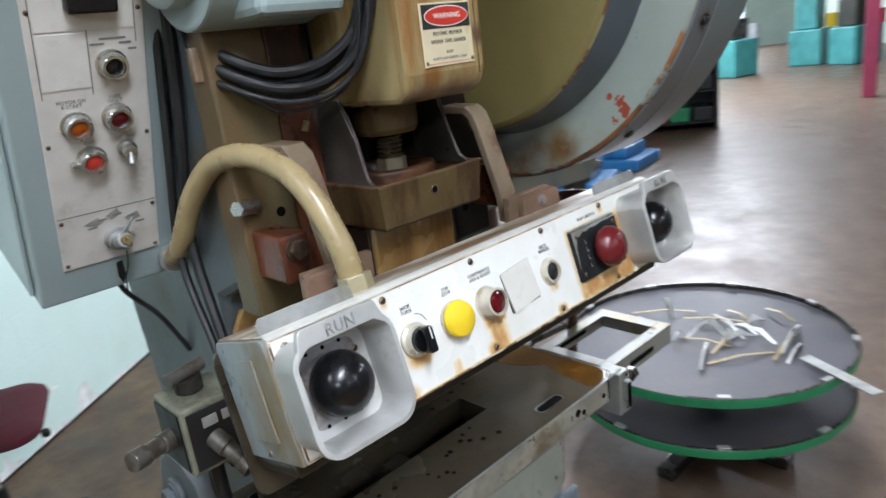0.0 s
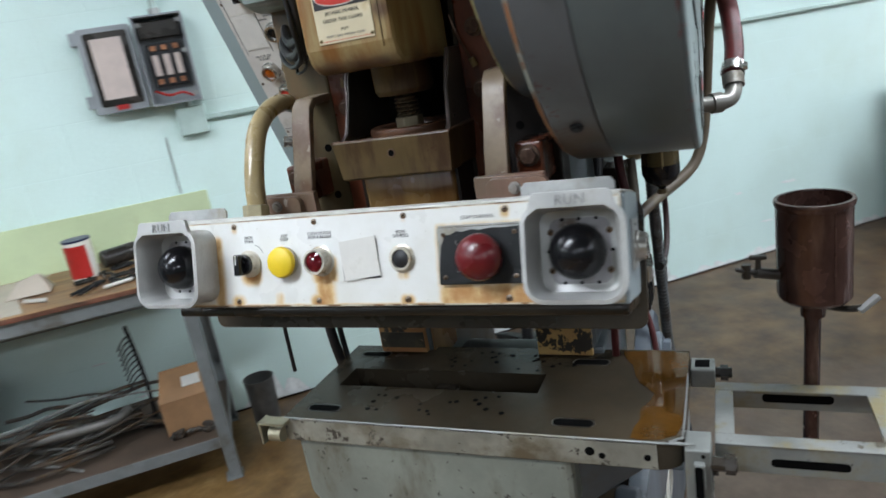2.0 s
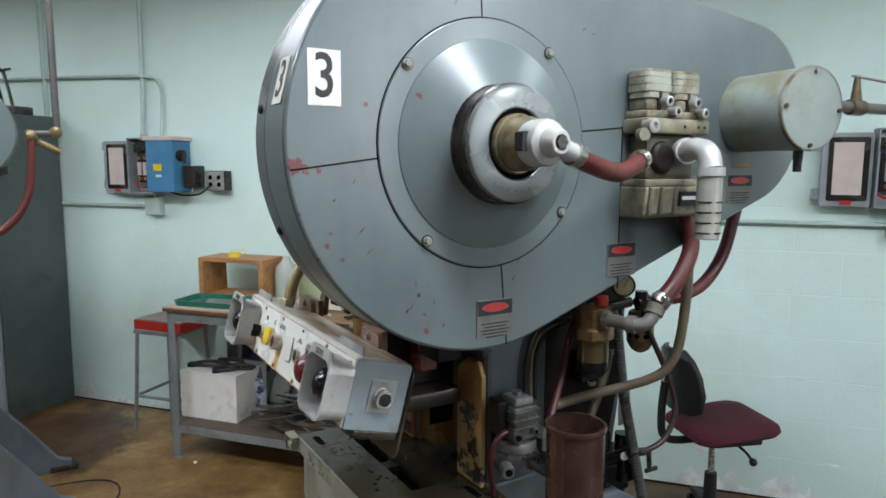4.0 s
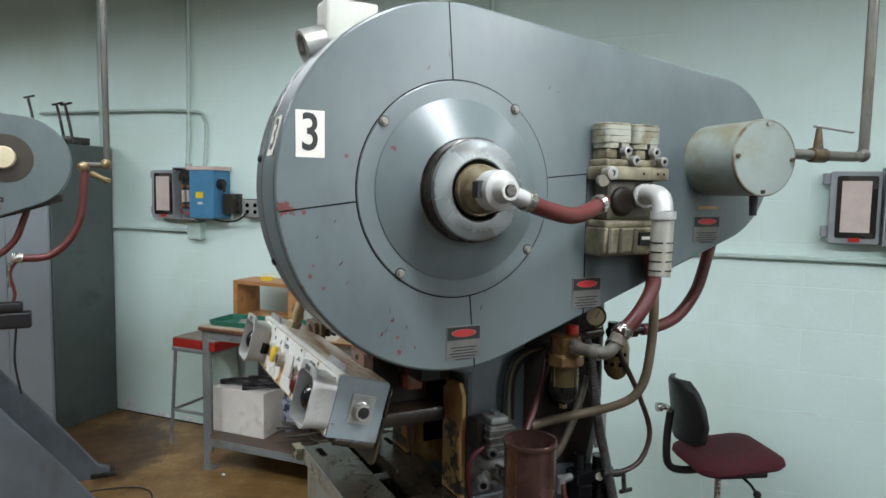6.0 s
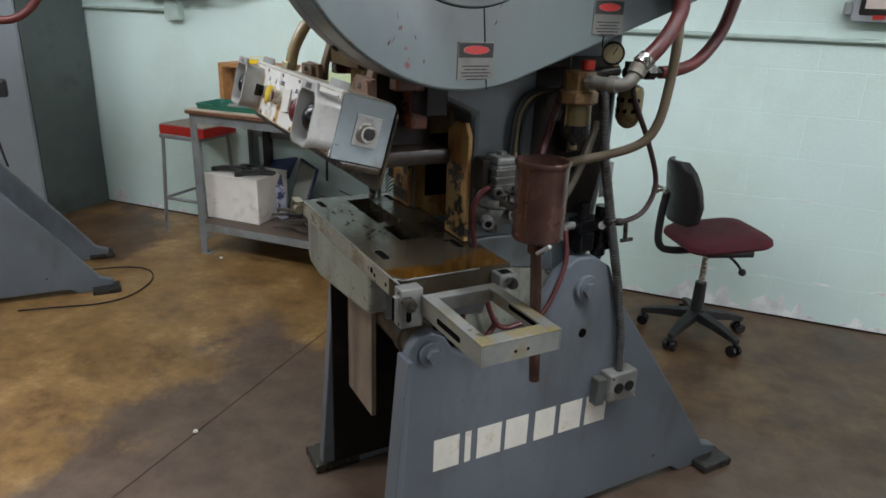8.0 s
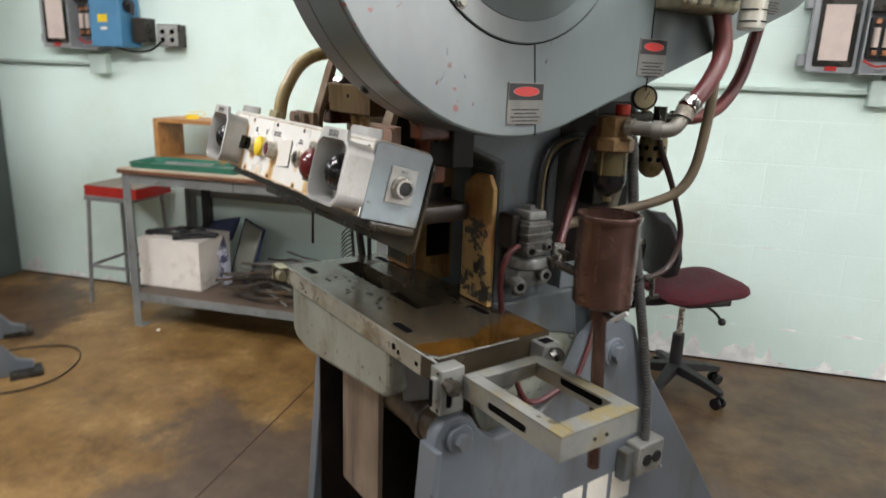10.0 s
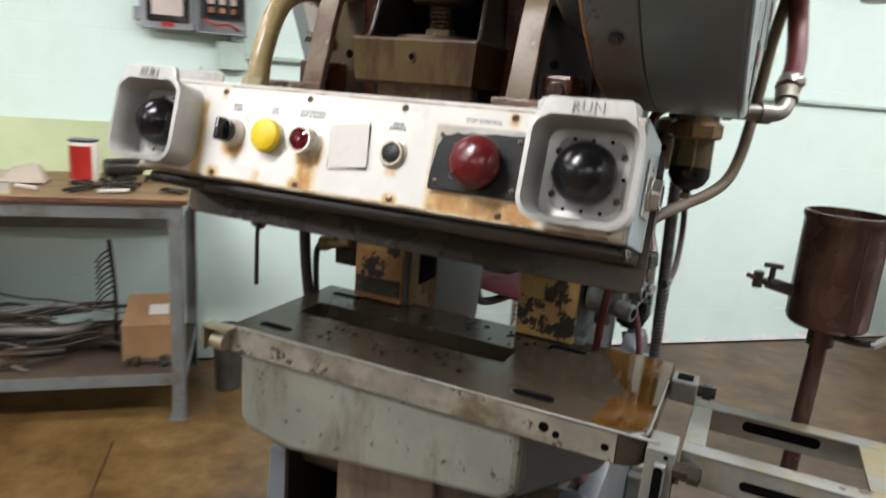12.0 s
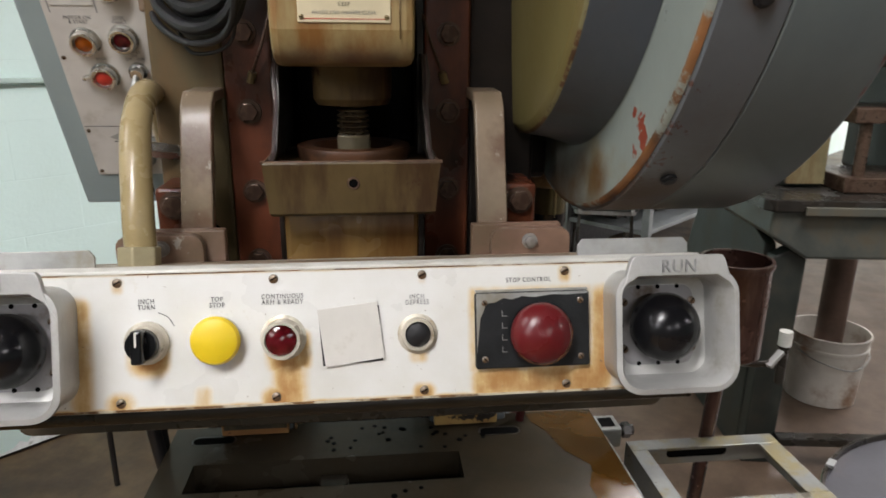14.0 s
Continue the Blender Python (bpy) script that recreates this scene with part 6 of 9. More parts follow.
    part("valve_port", Build().cyl((0.47, 0.553, 1.665), (0.485, 0.548, 1.665), 0.012, n=16), galv, press)
    elbow = Build().tube([(0.478, 0.665, 1.634), (0.520, 0.652, 1.638), (0.550, 0.645, 1.628), (0.560, 0.642, 1.600)], 0.021, 16)
    elbow.cyl((0.476, 0.666, 1.634), (0.490, 0.661, 1.635), 0.026, n=18).cyl((0.560, 0.642, 1.604), (0.560, 0.642, 1.588), 0.026, n=18)
    part("elbow", elbow, cast_alu, press, "cast pipe elbow")
    muf = Build().cyl((0.560, 0.642, 1.587), (0.563, 0.636, 1.470), 0.0225, n=22, bev=0.002)
    part("muffler", muf, mat("drawn_aluminium", (0.40, 0.395, 0.35), 0.36, 0.35, 0.1, 20, 0.06, 160, stain=(0.24, 0.21, 0.14), stain_at=0.58, stain_scale=12, stretch=(1, 1, 0.3)), press, "slotted aluminium exhaust muffler")
    for k in range(4):
        for a in (-75, 20):
            arc = [(0.5613 + 0.0004 * k + 0.0228 * math.cos(radians(a + d)), 0.6393 - 0.0009 * k + 0.0228 * math.sin(radians(a + d))) for d in (-38, -25, -12, 0, 12, 25, 38)]
            part("muffler_slot", Build().tube([(x, y, 1.540 - 0.019 * k) for x, y in arc], 0.0012, 6, 2), black_hole, press)
    part("air_hose", Build().tube([(0.572, 0.290, 1.625), (0.560, 0.345, 1.608), (0.530, 0.43, 1.594), (0.498, 0.50, 1.602), (0.478, 0.555, 1.622)], 0.0165, 14), hose_red, press, "dark red rubber air hose")
    for p, q in (((0.573, 0.292, 1.625), (0.569, 0.308, 1.620)), ((0.487, 0.53, 1.613), (0.482, 0.545, 1.618))):
        part("hose_clamp", Build().cyl(p, q, 0.020, n=20), chrome, press)
    part("air_hose", Build().tube([(0.448, 0.712, 1.520), (0.456, 0.724, 1.465), (0.462, 0.716, 1.425), (0.466, 0.676, 1.373), (0.461, 0.628, 1.328)], 0.0170, 14), hose_red, press, "dark red rubber air hose")
    part("hose_clamp", Build().cyl((0.464, 0.644, 1.343), (0.461, 0.630, 1.330), 0.0205, n=20), chrome, press)
    part("hose_clamp", Build().box(0.470, 0.486, 0.622, 0.634, 1.334, 1.348, 0.002), chrome, press)
    part("air_hose", Build().tube([(0.33, 1.06, 1.56), (0.33, 1.035, 1.48), (0.33, 1.000, 1.39), (0.33, 0.935, 1.325), (0.33, 0.86, 1.303), (0.328, 0.82, 1.300)], 0.0150, 12), hose_red, press, "dark red rubber air hose")
    old = mat("old_galvanised_pipe", (0.26, 0.25, 0.22), 0.42, 0.45, 0.2, 16, 0.12, 110, stain=(0.10, 0.085, 0.06), stain_at=0.54, stain_scale=16)
    pipe = Build().tube([(0.461, 0.626, 1.326), (0.462, 0.614, 1.306), (0.454, 0.600, 1.290), (0.428, 0.585, 1.287), (0.375, 0.574, 1.288)], 0.0140, 14)
    pipe.cyl((0.461, 0.628, 1.328), (0.462, 0.617, 1.310), 0.0185, n=18).cyl((0.440, 0.592, 1.287), (0.424, 0.584, 1.287), 0.0180, n=18).cyl((0.384, 0.577, 1.288), (0.370, 0.574, 1.288), 0.0175, n=8)
    part("pipe_elbow", pipe, old, press, "stained galvanised pipe elbow")
    cross = Build().cyl((0.328, 0.835, 1.300), (0.325, 0.715, 1.300), 0.012, n=14).cyl((0.326, 0.800, 1.300), (0.326, 0.775, 1.300), 0.018, n=6).cyl((0.325, 0.730, 1.282), (0.325, 0.730, 1.325), 0.014, n=14).cyl((0.327, 0.690, 1.305), (0.333, 0.610, 1.300), 0.012, n=12)
    part("pipe_cross", cross, dark_steel, press)
    L0 = (0.331, 0.580, 0)
    reg = Build().lathe([(1.308, 0.012), (1.307, 0.032), (1.303, 0.036), (1.266, 0.036), (1.262, 0.042), (1.260, 0.044), (1.240, 0.044), (1.236, 0.040)], L0, (0, 0, 1), 8)
    part("air_lubricator", reg, mat("warm_brass_casting", (0.27, 0.165, 0.075), 0.38, 0.45, 0.18, 20, 0.1, 120, stain=(0.10, 0.055, 0.025), stain_at=0.56, stain_scale=20), press, "brass air lubricator head")
    part("bowl", Build().lathe([(1.2362, 0.034), (1.190, 0.034), (1.186, 0.033)], L0, (0, 0, 1), 32), bowl_glass, press, "clear yellowed oil bowl")
    part("bowl_oil", Build().lathe([(1.1895, 0.0345), (1.172, 0.0345), (1.158, 0.028), (1.150, 0.018), (1.146, 0.008), (1.140, 0.006), (1.139, 0.001)], L0, (0, 0, 1), 28), black_gloss, press, "black lower half of the oil bowl")
    part("drain_cock", Build().cyl((0.331, 0.580, 1.141), (0.331, 0.580, 1.132), 0.009, n=8), brass, press)
    for dy in (-0.030, 0.030):
        part("bowl_strut", Build().cyl((0.337, 0.580 + dy, 1.238), (0.337, 0.580 + dy, 1.185), 0.004, n=8), brass, press)
    part("red_knob", Build().cyl((0.337, 0.595, 1.308), (0.337, 0.595, 1.330), 0.015, n=18, bev=0.003), sign_red, press)
    g = Vector((0.327, 0.671, 1.343))
    face = Vector((0.77, -0.64, 0.03)).normalized()
    part("gauge", Build().lathe([(-0.022, 0.020), (-0.020, 0.026), (0.0, 0.026), (0.002, 0.024), (0.0, 0.022), (-0.001, 0.001)], g, face, 28), black_matt, press, "small round pressure gauge")
    part("gauge_dial", Build().cyl(g + face * 0.0002, g + face * 0.0010, 0.0215, n=24), mat("aged_dial", (0.45, 0.38, 0.22), 0.4, 0, 0.1, 30, 0.02), press)
    part("gauge_needle", Build().cyl(g + face * 0.0014 + Vector((0, 0, -0.004)), g + face * 0.0014 + Vector((0.006, 0.006, 0.014)), 0.0009, n=6), ink, press)
    part("gauge_stem", Build().cyl((0.325, 0.676, 1.322), (0.325, 0.690, 1.300), 0.008, n=10), brass, press)
    sw = Vector((0.262, 0.800, 1.265))
    part("pressure_switch", Build().lathe([(0, 0.016), (0.006, 0.028), (0.020, 0.032), (0.080, 0.032), (0.098, 0.022), (0.106, 0.010), (0.107, 0.001)], sw, (0, 0, -1), 24), brass, press, "bronze capsule with round slots")
    for k in range(10):
        a = radians(-150 + 36 * (k % 5) + 18 * (k // 5))
        d = Vector((math.cos(a), math.sin(a), 0))
        p = sw + d * 0.0315 + Vector((0, 0, -0.036 - 0.026 * (k // 5)))
        part("switch_slot", Build().cyl(p, p + d * 0.0012, 0.0058, n=10), black_hole, press)
    part("switch_neck", Build().cyl((0.262, 0.800, 1.264), (0.290, 0.790, 1.300), 0.010, n=10), dark_steel, press)
    # hoses and lines down the cheek
    tan_hose = mat("grey_brown_hose", (0.135, 0.105, 0.068), 0.45, 0, 0.12, 20, 0.08, 160)
    part("tan_hose", Build().tube([(0.440, 0.730, 1.515), (0.425, 0.758, 1.43), (0.418, 0.769, 1.355), (0.411, 0.770, 1.270), (0.402, 0.765, 1.200), (0.387, 0.748, 1.155), (0.360, 0.718, 1.128), (0.320, 0.668, 1.106), (0.285, 0.600, 1.088), (0.262, 0.540, 1.072)], 0.0110, 12), tan_hose, press, "grey-brown rubber hose")
    part("tan_pipe", Build().tube([(0.262, 0.700, 1.180), (0.268, 0.672, 1.100), (0.272, 0.628, 1.020), (0.270, 0.600, 0.985)], 0.0105, 10), mat("dull_tan_pipe", (0.13, 0.11, 0.08), 0.4, 0.35, 0.2, 20, 0.08, 120), press)
    dark_hose = mat("dark_brown_hose", (0.040, 0.020, 0.017), 0.45, 0, 0.2, 20, 0.08, 160)
    part("thin_hose", Build().tube([(0.280, 0.785, 1.290), (0.300, 0.778, 1.236), (0.306, 0.838, 1.127), (0.310, 0.879, 1.020), (0.310, 0.848, 0.947), (0.305, 0.785, 0.925)], 0.0068, 9), dark_hose, press, "thin dark rubber hose looping down")
    part("thin_hose", Build().tube([(0.300, 0.610, 1.300), (0.258, 0.602, 1.270), (0.256, 0.578, 1.210), (0.275, 0.536, 1.120), (0.303, 0.482, 1.045)], 0.0088, 9), thin_red, press)
    part("thin_hose", Build().tube([(0.268, 0.402, 1.040), (0.266, 0.378, 1.028), (0.258, 0.366, 0.985), (0.252, 0.376, 0.920), (0.252, 0.392, 0.850), (0.27, 0.45, 0.68), (0.29, 0.55, 0.70)], 0.0068, 9), thin_red, press)
    part("thin_hose", Build().tube([(0.262, 0.640, 0.905), (0.285, 0.632, 0.830), (0.300, 0.585, 0.740), (0.300, 0.545, 0.690)], 0.0065, 9), thin_red, press)
    for k, m in enumerate((black_matt, brass, black_matt)):
        d = 0.012 * k
        part("wire", Build().tube([(0.228 + 0.004 * k, 0.478 + d, 1.085), (0.232, 0.480 + d, 1.180 - 0.004 * k), (0.232, 0.500 + d, 1.232 - 0.006 * k), (0.232, 0.545 + d, 1.255 - 0.006 * k), (0.230, 0.605 + d, 1.258)], (0.0058, 0.0035, 0.0045)[k], 8), m, press)
    flex = Build()
    pts = [Vector(p) for p in ((0.298, 0.655, 1.300), (0.300, 0.682, 1.245), (0.300, 0.711, 1.078), (0.300, 0.758, 0.910), (0.300, 0.808, 0.730), (0.305, 0.836, 0.600), (0.310, 0.842, 0.482))]
    flex.tube(pts, 0.0105, 10, 5)
    for i in range(len(pts) - 1):
        n = max(2, int((pts[i + 1] - pts[i]).length / 0.009))
        for k in range(n):
            p, d = pts[i].lerp(pts[i + 1], k / n), (pts[i + 1] - pts[i]).normalized()
            flex.cyl(p, p + d * 0.004, 0.0125, n=10)
    part("flex_conduit", flex, mat("dull_flex_steel", (0.15, 0.155, 0.155), 0.4, 0.5, 0.2, 20, 0.1, 120, stain=(0.07, 0.06, 0.05), stain_at=0.55, stain_scale=20), press, "ribbed metal flexible conduit")
    rb = part("outlet_box", Build().box(0.285, 0.332, 0.796, 0.895, 0.395, 0.482, 0.005), mat("dull_box_steel", (0.24, 0.24, 0.225), 0.45, 0.3, 0.15, 14, 0.08, 120, stain=(0.12, 0.10, 0.07), stain_at=0.58, stain_scale=12), press, "galvanised outlet box with a black receptacle")
    part("receptacle", Build().cyl((0.332, 0.828, 0.438), (0.336, 0.828, 0.438), 0.016, n=18).cyl((0.332, 0.866, 0.438), (0.336, 0.866, 0.438), 0.016, n=18), black_matt, rb)
    part("outlet_box", Build().box(0.285, 0.318, 0.765, 0.796, 0.385, 0.468, 0.004), frame_paint, press)
    part("box_screw", Build().cyl((0.332, 0.804, 0.474), (0.336, 0.804, 0.474), 0.004, n=8).cyl((0.332, 0.887, 0.403), (0.336, 0.887, 0.403), 0.004, n=8), chrome, press)
    # solenoid valve on the cheek
    cast = mat("grey_valve_cast", (0.12, 0.125, 0.118), 0.42, 0.25, 0.25, 25, 0.15, 120, stain=(0.045, 0.038, 0.028), stain_at=0.52, stain_scale=18)
    part("solenoid_valve", Build().box(0.218, 0.286, 0.408, 0.470, 1.018, 1.094, 0.005), cast, press, "grey cast solenoid valve")
    for k in range(4):
        part("valve_fin", Build().box(0.218, 0.2895, 0.404, 0.474, 1.026 + 0.018 * k, 1.032 + 0.018 * k, 0.001), cast, press)
    part("valve_cap", Build().box(0.226, 0.280, 0.414, 0.462, 1.094, 1.112, 0.005), mat("pale_valve_cap", (0.24, 0.25, 0.24), 0.42, 0.3, 0.15, 25, 0.1), press)
    part("valve_nut", Build().cyl((0.252, 0.438, 1.112), (0.252, 0.438, 1.121), 0.012, n=6), cast, press)
    part("coil_cover", Build().box(0.217, 0.262, 0.384, 0.410, 1.030, 1.106, 0.006), oily_black_shade, press)
    part("valve_plate", Build().lathe([(0.994, 0.042), (0.998, 0.046), (1.012, 0.046), (1.017, 0.042)], (0.258, 0.430, 0), (0, 0, 1), 28), cast, press)
    part("valve_foot", Build().box(0.218, 0.282, 0.390, 0.482, 0.950, 0.994, 0.010), cast, press)
    for p, q, r in (((0.272, 0.394, 0.966), (0.300, 0.384, 0.964), 0.0150), ((0.276, 0.455, 0.980), (0.303, 0.450, 0.980), 0.0140), ((0.280, 0.414, 1.036), (0.302, 0.406, 1.036), 0.0120), ((0.284, 0.458, 1.040), (0.300, 0.455, 1.040), 0.0080)):
        d = (Vector(q) - Vector(p)).normalized()
        part("valve_port", Build().cyl(p, q, r, n=8, bev=0.0015), cast, press)
        part("port_hole", Build().cyl(Vector(q) - d * 0.0005, Vector(q) + d * 0.0006, r * 0.55, n=12), black_hole, press)
    part("valve_drain", Build().cyl((0.245, 0.428, 0.950), (0.245, 0.428, 0.925), 0.014, n=14), cast, press)
    part("valve_bracket", Build().box(0.216, 0.288, 0.508, 0.512, 0.938, 0.995, 0.001).box(0.284, 0.288, 0.512, 0.590, 0.938, 0.995, 0.001), frame_paint, press)
    part("hose_fitting", Build().cyl((0.303, 0.482, 1.046), (0.305, 0.478, 1.024), 0.012, n=6).cyl((0.305, 0.478, 1.026), (0.305, 0.476, 0.996), 0.008, n=12), chrome, press)
    frl = Build().box(0.228, 0.278, 0.672, 0.792, 0.898, 0.930, 0.005)
    frl.cyl((0.252, 0.700, 0.898), (0.252, 0.700, 0.838), 0.020, n=18, bev=0.003).cyl((0.252, 0.762, 0.898), (0.252, 0.762, 0.822), 0.020, n=18, bev=0.003).cyl((0.252, 0.700, 0.930), (0.252, 0.700, 0.972), 0.015, n=14).cyl((0.252, 0.762, 0.930), (0.252, 0.762, 0.958), 0.018, n=14).cyl((0.252, 0.762, 0.822), (0.252, 0.762, 0.785), 0.004, n=8)
    frl.box(0.226, 0.282, 0.676, 0.722, 0.846, 0.900, 0.006).box(0.226, 0.282, 0.738, 0.788, 0.842, 0.900, 0.006)
    part("air_regulator", frl, black_gloss, press, "black plastic air regulators")
    for y in (0.700, 0.762):
        part("bowl_cap", Build().cyl((0.252, y, 0.822), (0.252, y, 0.808), 0.014, 0.010, n=14), mat("dull_blue_plastic", (0.02, 0.035, 0.08), 0.4, 0, 0.1, 20, 0.05), press)
    part("regulator_gauge", Build().cyl((0.278, 0.742, 0.914), (0.284, 0.740, 0.914), 0.010, n=18), card_white, press)
    part("regulator_pipe", Build().cyl((0.252, 0.672, 0.914), (0.254, 0.640, 0.914), 0.010, n=12).cyl((0.254, 0.640, 0.922), (0.254, 0.640, 0.880), 0.011, n=12), galv, press)
    part("ball_valve", Build().cyl((0.305, 0.785, 0.925), (0.300, 0.735, 0.930), 0.010, n=10).box(0.300, 0.308, 0.790, 0.830, 0.868, 0.878, 0.002).cyl((0.303, 0.800, 0.925), (0.304, 0.805, 0.872), 0.006, n=8), dark_steel, press)
    part("junction_box", Build().box(0.216, 0.258, 0.620, 0.700, 1.105, 1.180, 0.004), dark_steel, press)
    part("steel_strap", Build().box(0.262, 0.266, 0.735, 0.770, 0.985, 1.075, 0.001), galv, press)
    part("strap_hole", Build().cyl((0.2658, 0.752, 1.020), (0.2668, 0.752, 1.020), 0.006, n=10), black_hole, press)
    # brown spray can with its stand pipe and cocks
    c = Vector((0.555, 0.333, 0.009))
    can = Build().lathe([(1.012, 0.02), (1.010, 0.045), (1.015, 0.049), (1.150, 0.0495), (1.156, 0.0512), (1.160, 0.050), (1.160, 0.0468), (1.025, 0.046), (1.023, 0.001)], c, (0, 0, 1), 44)
    part("drip_can", can, cup_brown, press, "open brown metal drip can")
    part("can_rim", Build().lathe([(1.153, 0.0515), (1.158, 0.0527), (1.162, 0.0515), (1.162, 0.0470)], c, (0, 0, 1), 44, caps=False), cup_brown, press)
    part("stand_pipe", Build().cyl((0.553, 0.334, 1.021), (0.550, 0.362, 0.700), 0.0115, n=14).cyl((0.553, 0.334, 1.020), (0.553, 0.336, 0.990), 0.017, n=14), cup_brown, press)
    cock = Build().tube([(0.553, 0.335, 1.008), (0.575, 0.326, 1.006), (0.596, 0.314, 1.008), (0.612, 0.304, 1.014)], 0.0050, 9)
    part("drain_valve", cock, dark_steel, press)
    part("valve_lever", Build().prism([(-0.012, -0.003), (0.020, -0.0035), (0.020, 0.0035), (-0.012, 0.003)], "y", -0.005, 0.005, 0.001), galv, press, at=pose(0.616, 0.302, 1.018, 0, -38, 20))
    tap = Build().cyl((0.508, 0.322, 1.060), (0.476, 0.312, 1.068), 0.0085, n=12).cyl((0.476, 0.312, 1.068), (0.450, 0.304, 1.076), 0.0055, 0.003, n=10).cyl((0.480, 0.313, 1.067), (0.480, 0.313, 1.090), 0.004, n=10).box(0.468, 0.492, 0.309, 0.317, 1.088, 1.094, 0.0015)
    tap.cyl((0.464, 0.309, 1.060), (0.464, 0.309, 1.082), 0.0065, n=8)
    part("spray_tap", tap, dark_steel, press, "small dark spray tap")
    for a in range(3):
        part("can_seam", Build().box(-0.0012, 0.0012, -0.0499, -0.0488, 1.016, 1.15), cup_brown, press, at=Matrix.Translation(c) @ pose(0, 0, 0, 0, 0, 25 + 120 * a))
    # left side air box
    olive = mat("side_valve_paint", (0.17, 0.17, 0.12), 0.42, 0, 0.2, 20, 0.12, 120, stain=(0.06, 0.055, 0.04), stain_at=0.55, stain_scale=15)
    part("side_valve", Build().box(-0.351, -0.272, 0.262, 0.345, 1.033, 1.126, 0.004), olive, press, "grimy olive air valve box with black faces")
    part("valve_face", Build().box(-0.3455, -0.278, 0.2595, 0.2618, 1.040, 1.119, 0.001), black_matt, press)
    part("valve_face", Build().box(-0.3535, -0.3512, 0.268, 0.339, 1.040, 1.119, 0.001), black_matt, press)
    for x in (-0.318, -0.292):
        part("lever_stop", Build().box(x - 0.010, x + 0.010, 0.2575, 0.2595, 1.094, 1.108, 0.001), galv, press)
    grey = mat("dull_coupling", (0.17, 0.16, 0.14), 0.4, 0.5, 0.2, 30, 0.1, 120, stain=(0.07, 0.055, 0.04), stain_at=0.52, stain_scale=30)
    for p, q, r in (((-0.353, 0.30, 1.080), (-0.372, 0.292, 1.082), 0.0135), ((-0.372, 0.292, 1.082), (-0.392, 0.284, 1.084), 0.011), ((-0.392, 0.284, 1.084), (-0.412, 0.276, 1.086), 0.013)):
        part("air_coupling", Build().cyl(p, q, r, n=12, bev=0.0015), grey, press)
    for p, q, r in (((-0.318, 0.259, 1.078), (-0.312, 0.238, 1.066), 0.013), ((-0.312, 0.238, 1.066), (-0.306, 0.218, 1.053), 0.0105), ((-0.306, 0.218, 1.053), (-0.302, 0.205, 1.044), 0.013)):
        part("air_coupling", Build().cyl(p, q, r, n=12, bev=0.0015), grey, press)
    part("air_fitting", Build().cyl((-0.315, 0.31, 1.126), (-0.315, 0.31, 1.146), 0.018, n=14, bev=0.002), dark_steel, press)
    part("air_fitting", Build().cyl((-0.342, 0.302, 1.152), (-0.29, 0.318, 1.152), 0.009, n=12), grey, press)
    part("side_pipe", Build().tube([(-0.30, 0.33, 1.033), (-0.295, 0.34, 0.9), (-0.28, 0.38, 0.7)], 0.010, 10), black_matt, press)
    part("side_rod", Build().tube([(-0.302, 0.207, 1.045), (-0.301, 0.202, 1.02), (-0.300, 0.200, 0.94)], 0.0035, 8), black_matt, press)


def build_press():
    press = thing("punch_press", "large blue-grey punch press with belt guard, standing on stained concrete", "punch press", group="row of presses")
    build_frame(press)
    build_bed(press)
    build_bar(press)
    build_cabinet(press)
    build_wheel(press)
    build_air(press)
    return press


press = build_press()


# ---- along the block wall ----
def at_wall(s, y, z=0.0, turn=0.0):
    return WALL @ pose(s, y, z, 0, 0, turn)


bright_green = mat("green_tray_plastic", (0.012, 0.13, 0.085), 0.4, 0, 0.1, 12, 0.03, 100)
splash_green = mat("yellow_green_board", (0.52, 0.60, 0.36), 0.6, 0, 0.06, 3, 0.08, 60, stain=(0.36, 0.36, 0.2), stain_at=0.68, stain_scale=5)
bright_red = mat("red_lacquer", (0.42, 0.02, 0.015), 0.4, 0, 0.1, 10, 0.04, 90)
white_foam = mat("white_carton", (0.80, 0.76, 0.70), 0.65, 0, 0.06, 5, 0.12, 40, stain=(0.45, 0.40, 0.34), stain_at=0.64, stain_scale=6)
cardboard = mat("cardboard", (0.34, 0.19, 0.09), 0.75, 0, 0.12, 8, 0.1, 60)
scrap = mat("scrap_steel", (0.105, 0.10, 0.09), 0.45, 0.5, 0.25, 10, 0.15, 90, stain=(0.10, 0.06, 0.03), stain_at=0.55, stain_scale=12)
jug_plastic = mat("milky_plastic", (0.62, 0.66, 0.60), 0.4, 0, 0.05, 8, 0.03, 60, clear=0.35)
navy = mat("navy_vinyl", (0.02, 0.03, 0.08), 0.35, 0, 0.2, 15, 0.1, 60)
breaker_blue = mat("blue_enamel", (0.05, 0.19, 0.33), 0.4, 0, 0.08, 8, 0.04, 100)
box_grey = mat("grey_enamel_box", (0.27, 0.29, 0.30), 0.42, 0, 0.1, 10, 0.05, 100)
notice = mat("faded_notice_paper", (0.56, 0.47, 0.42), 0.7, 0, 0.06, 12, 0.05, 60)
copper = mat("fuse_copper", (0.45, 0.20, 0.10), 0.4, 0.6, 0.2, 30, 0.05)
conduit_paint = mat("painted_conduit", (0.42, 0.53, 0.48), 0.5, 0, 0.08, 10, 0.05, 100)


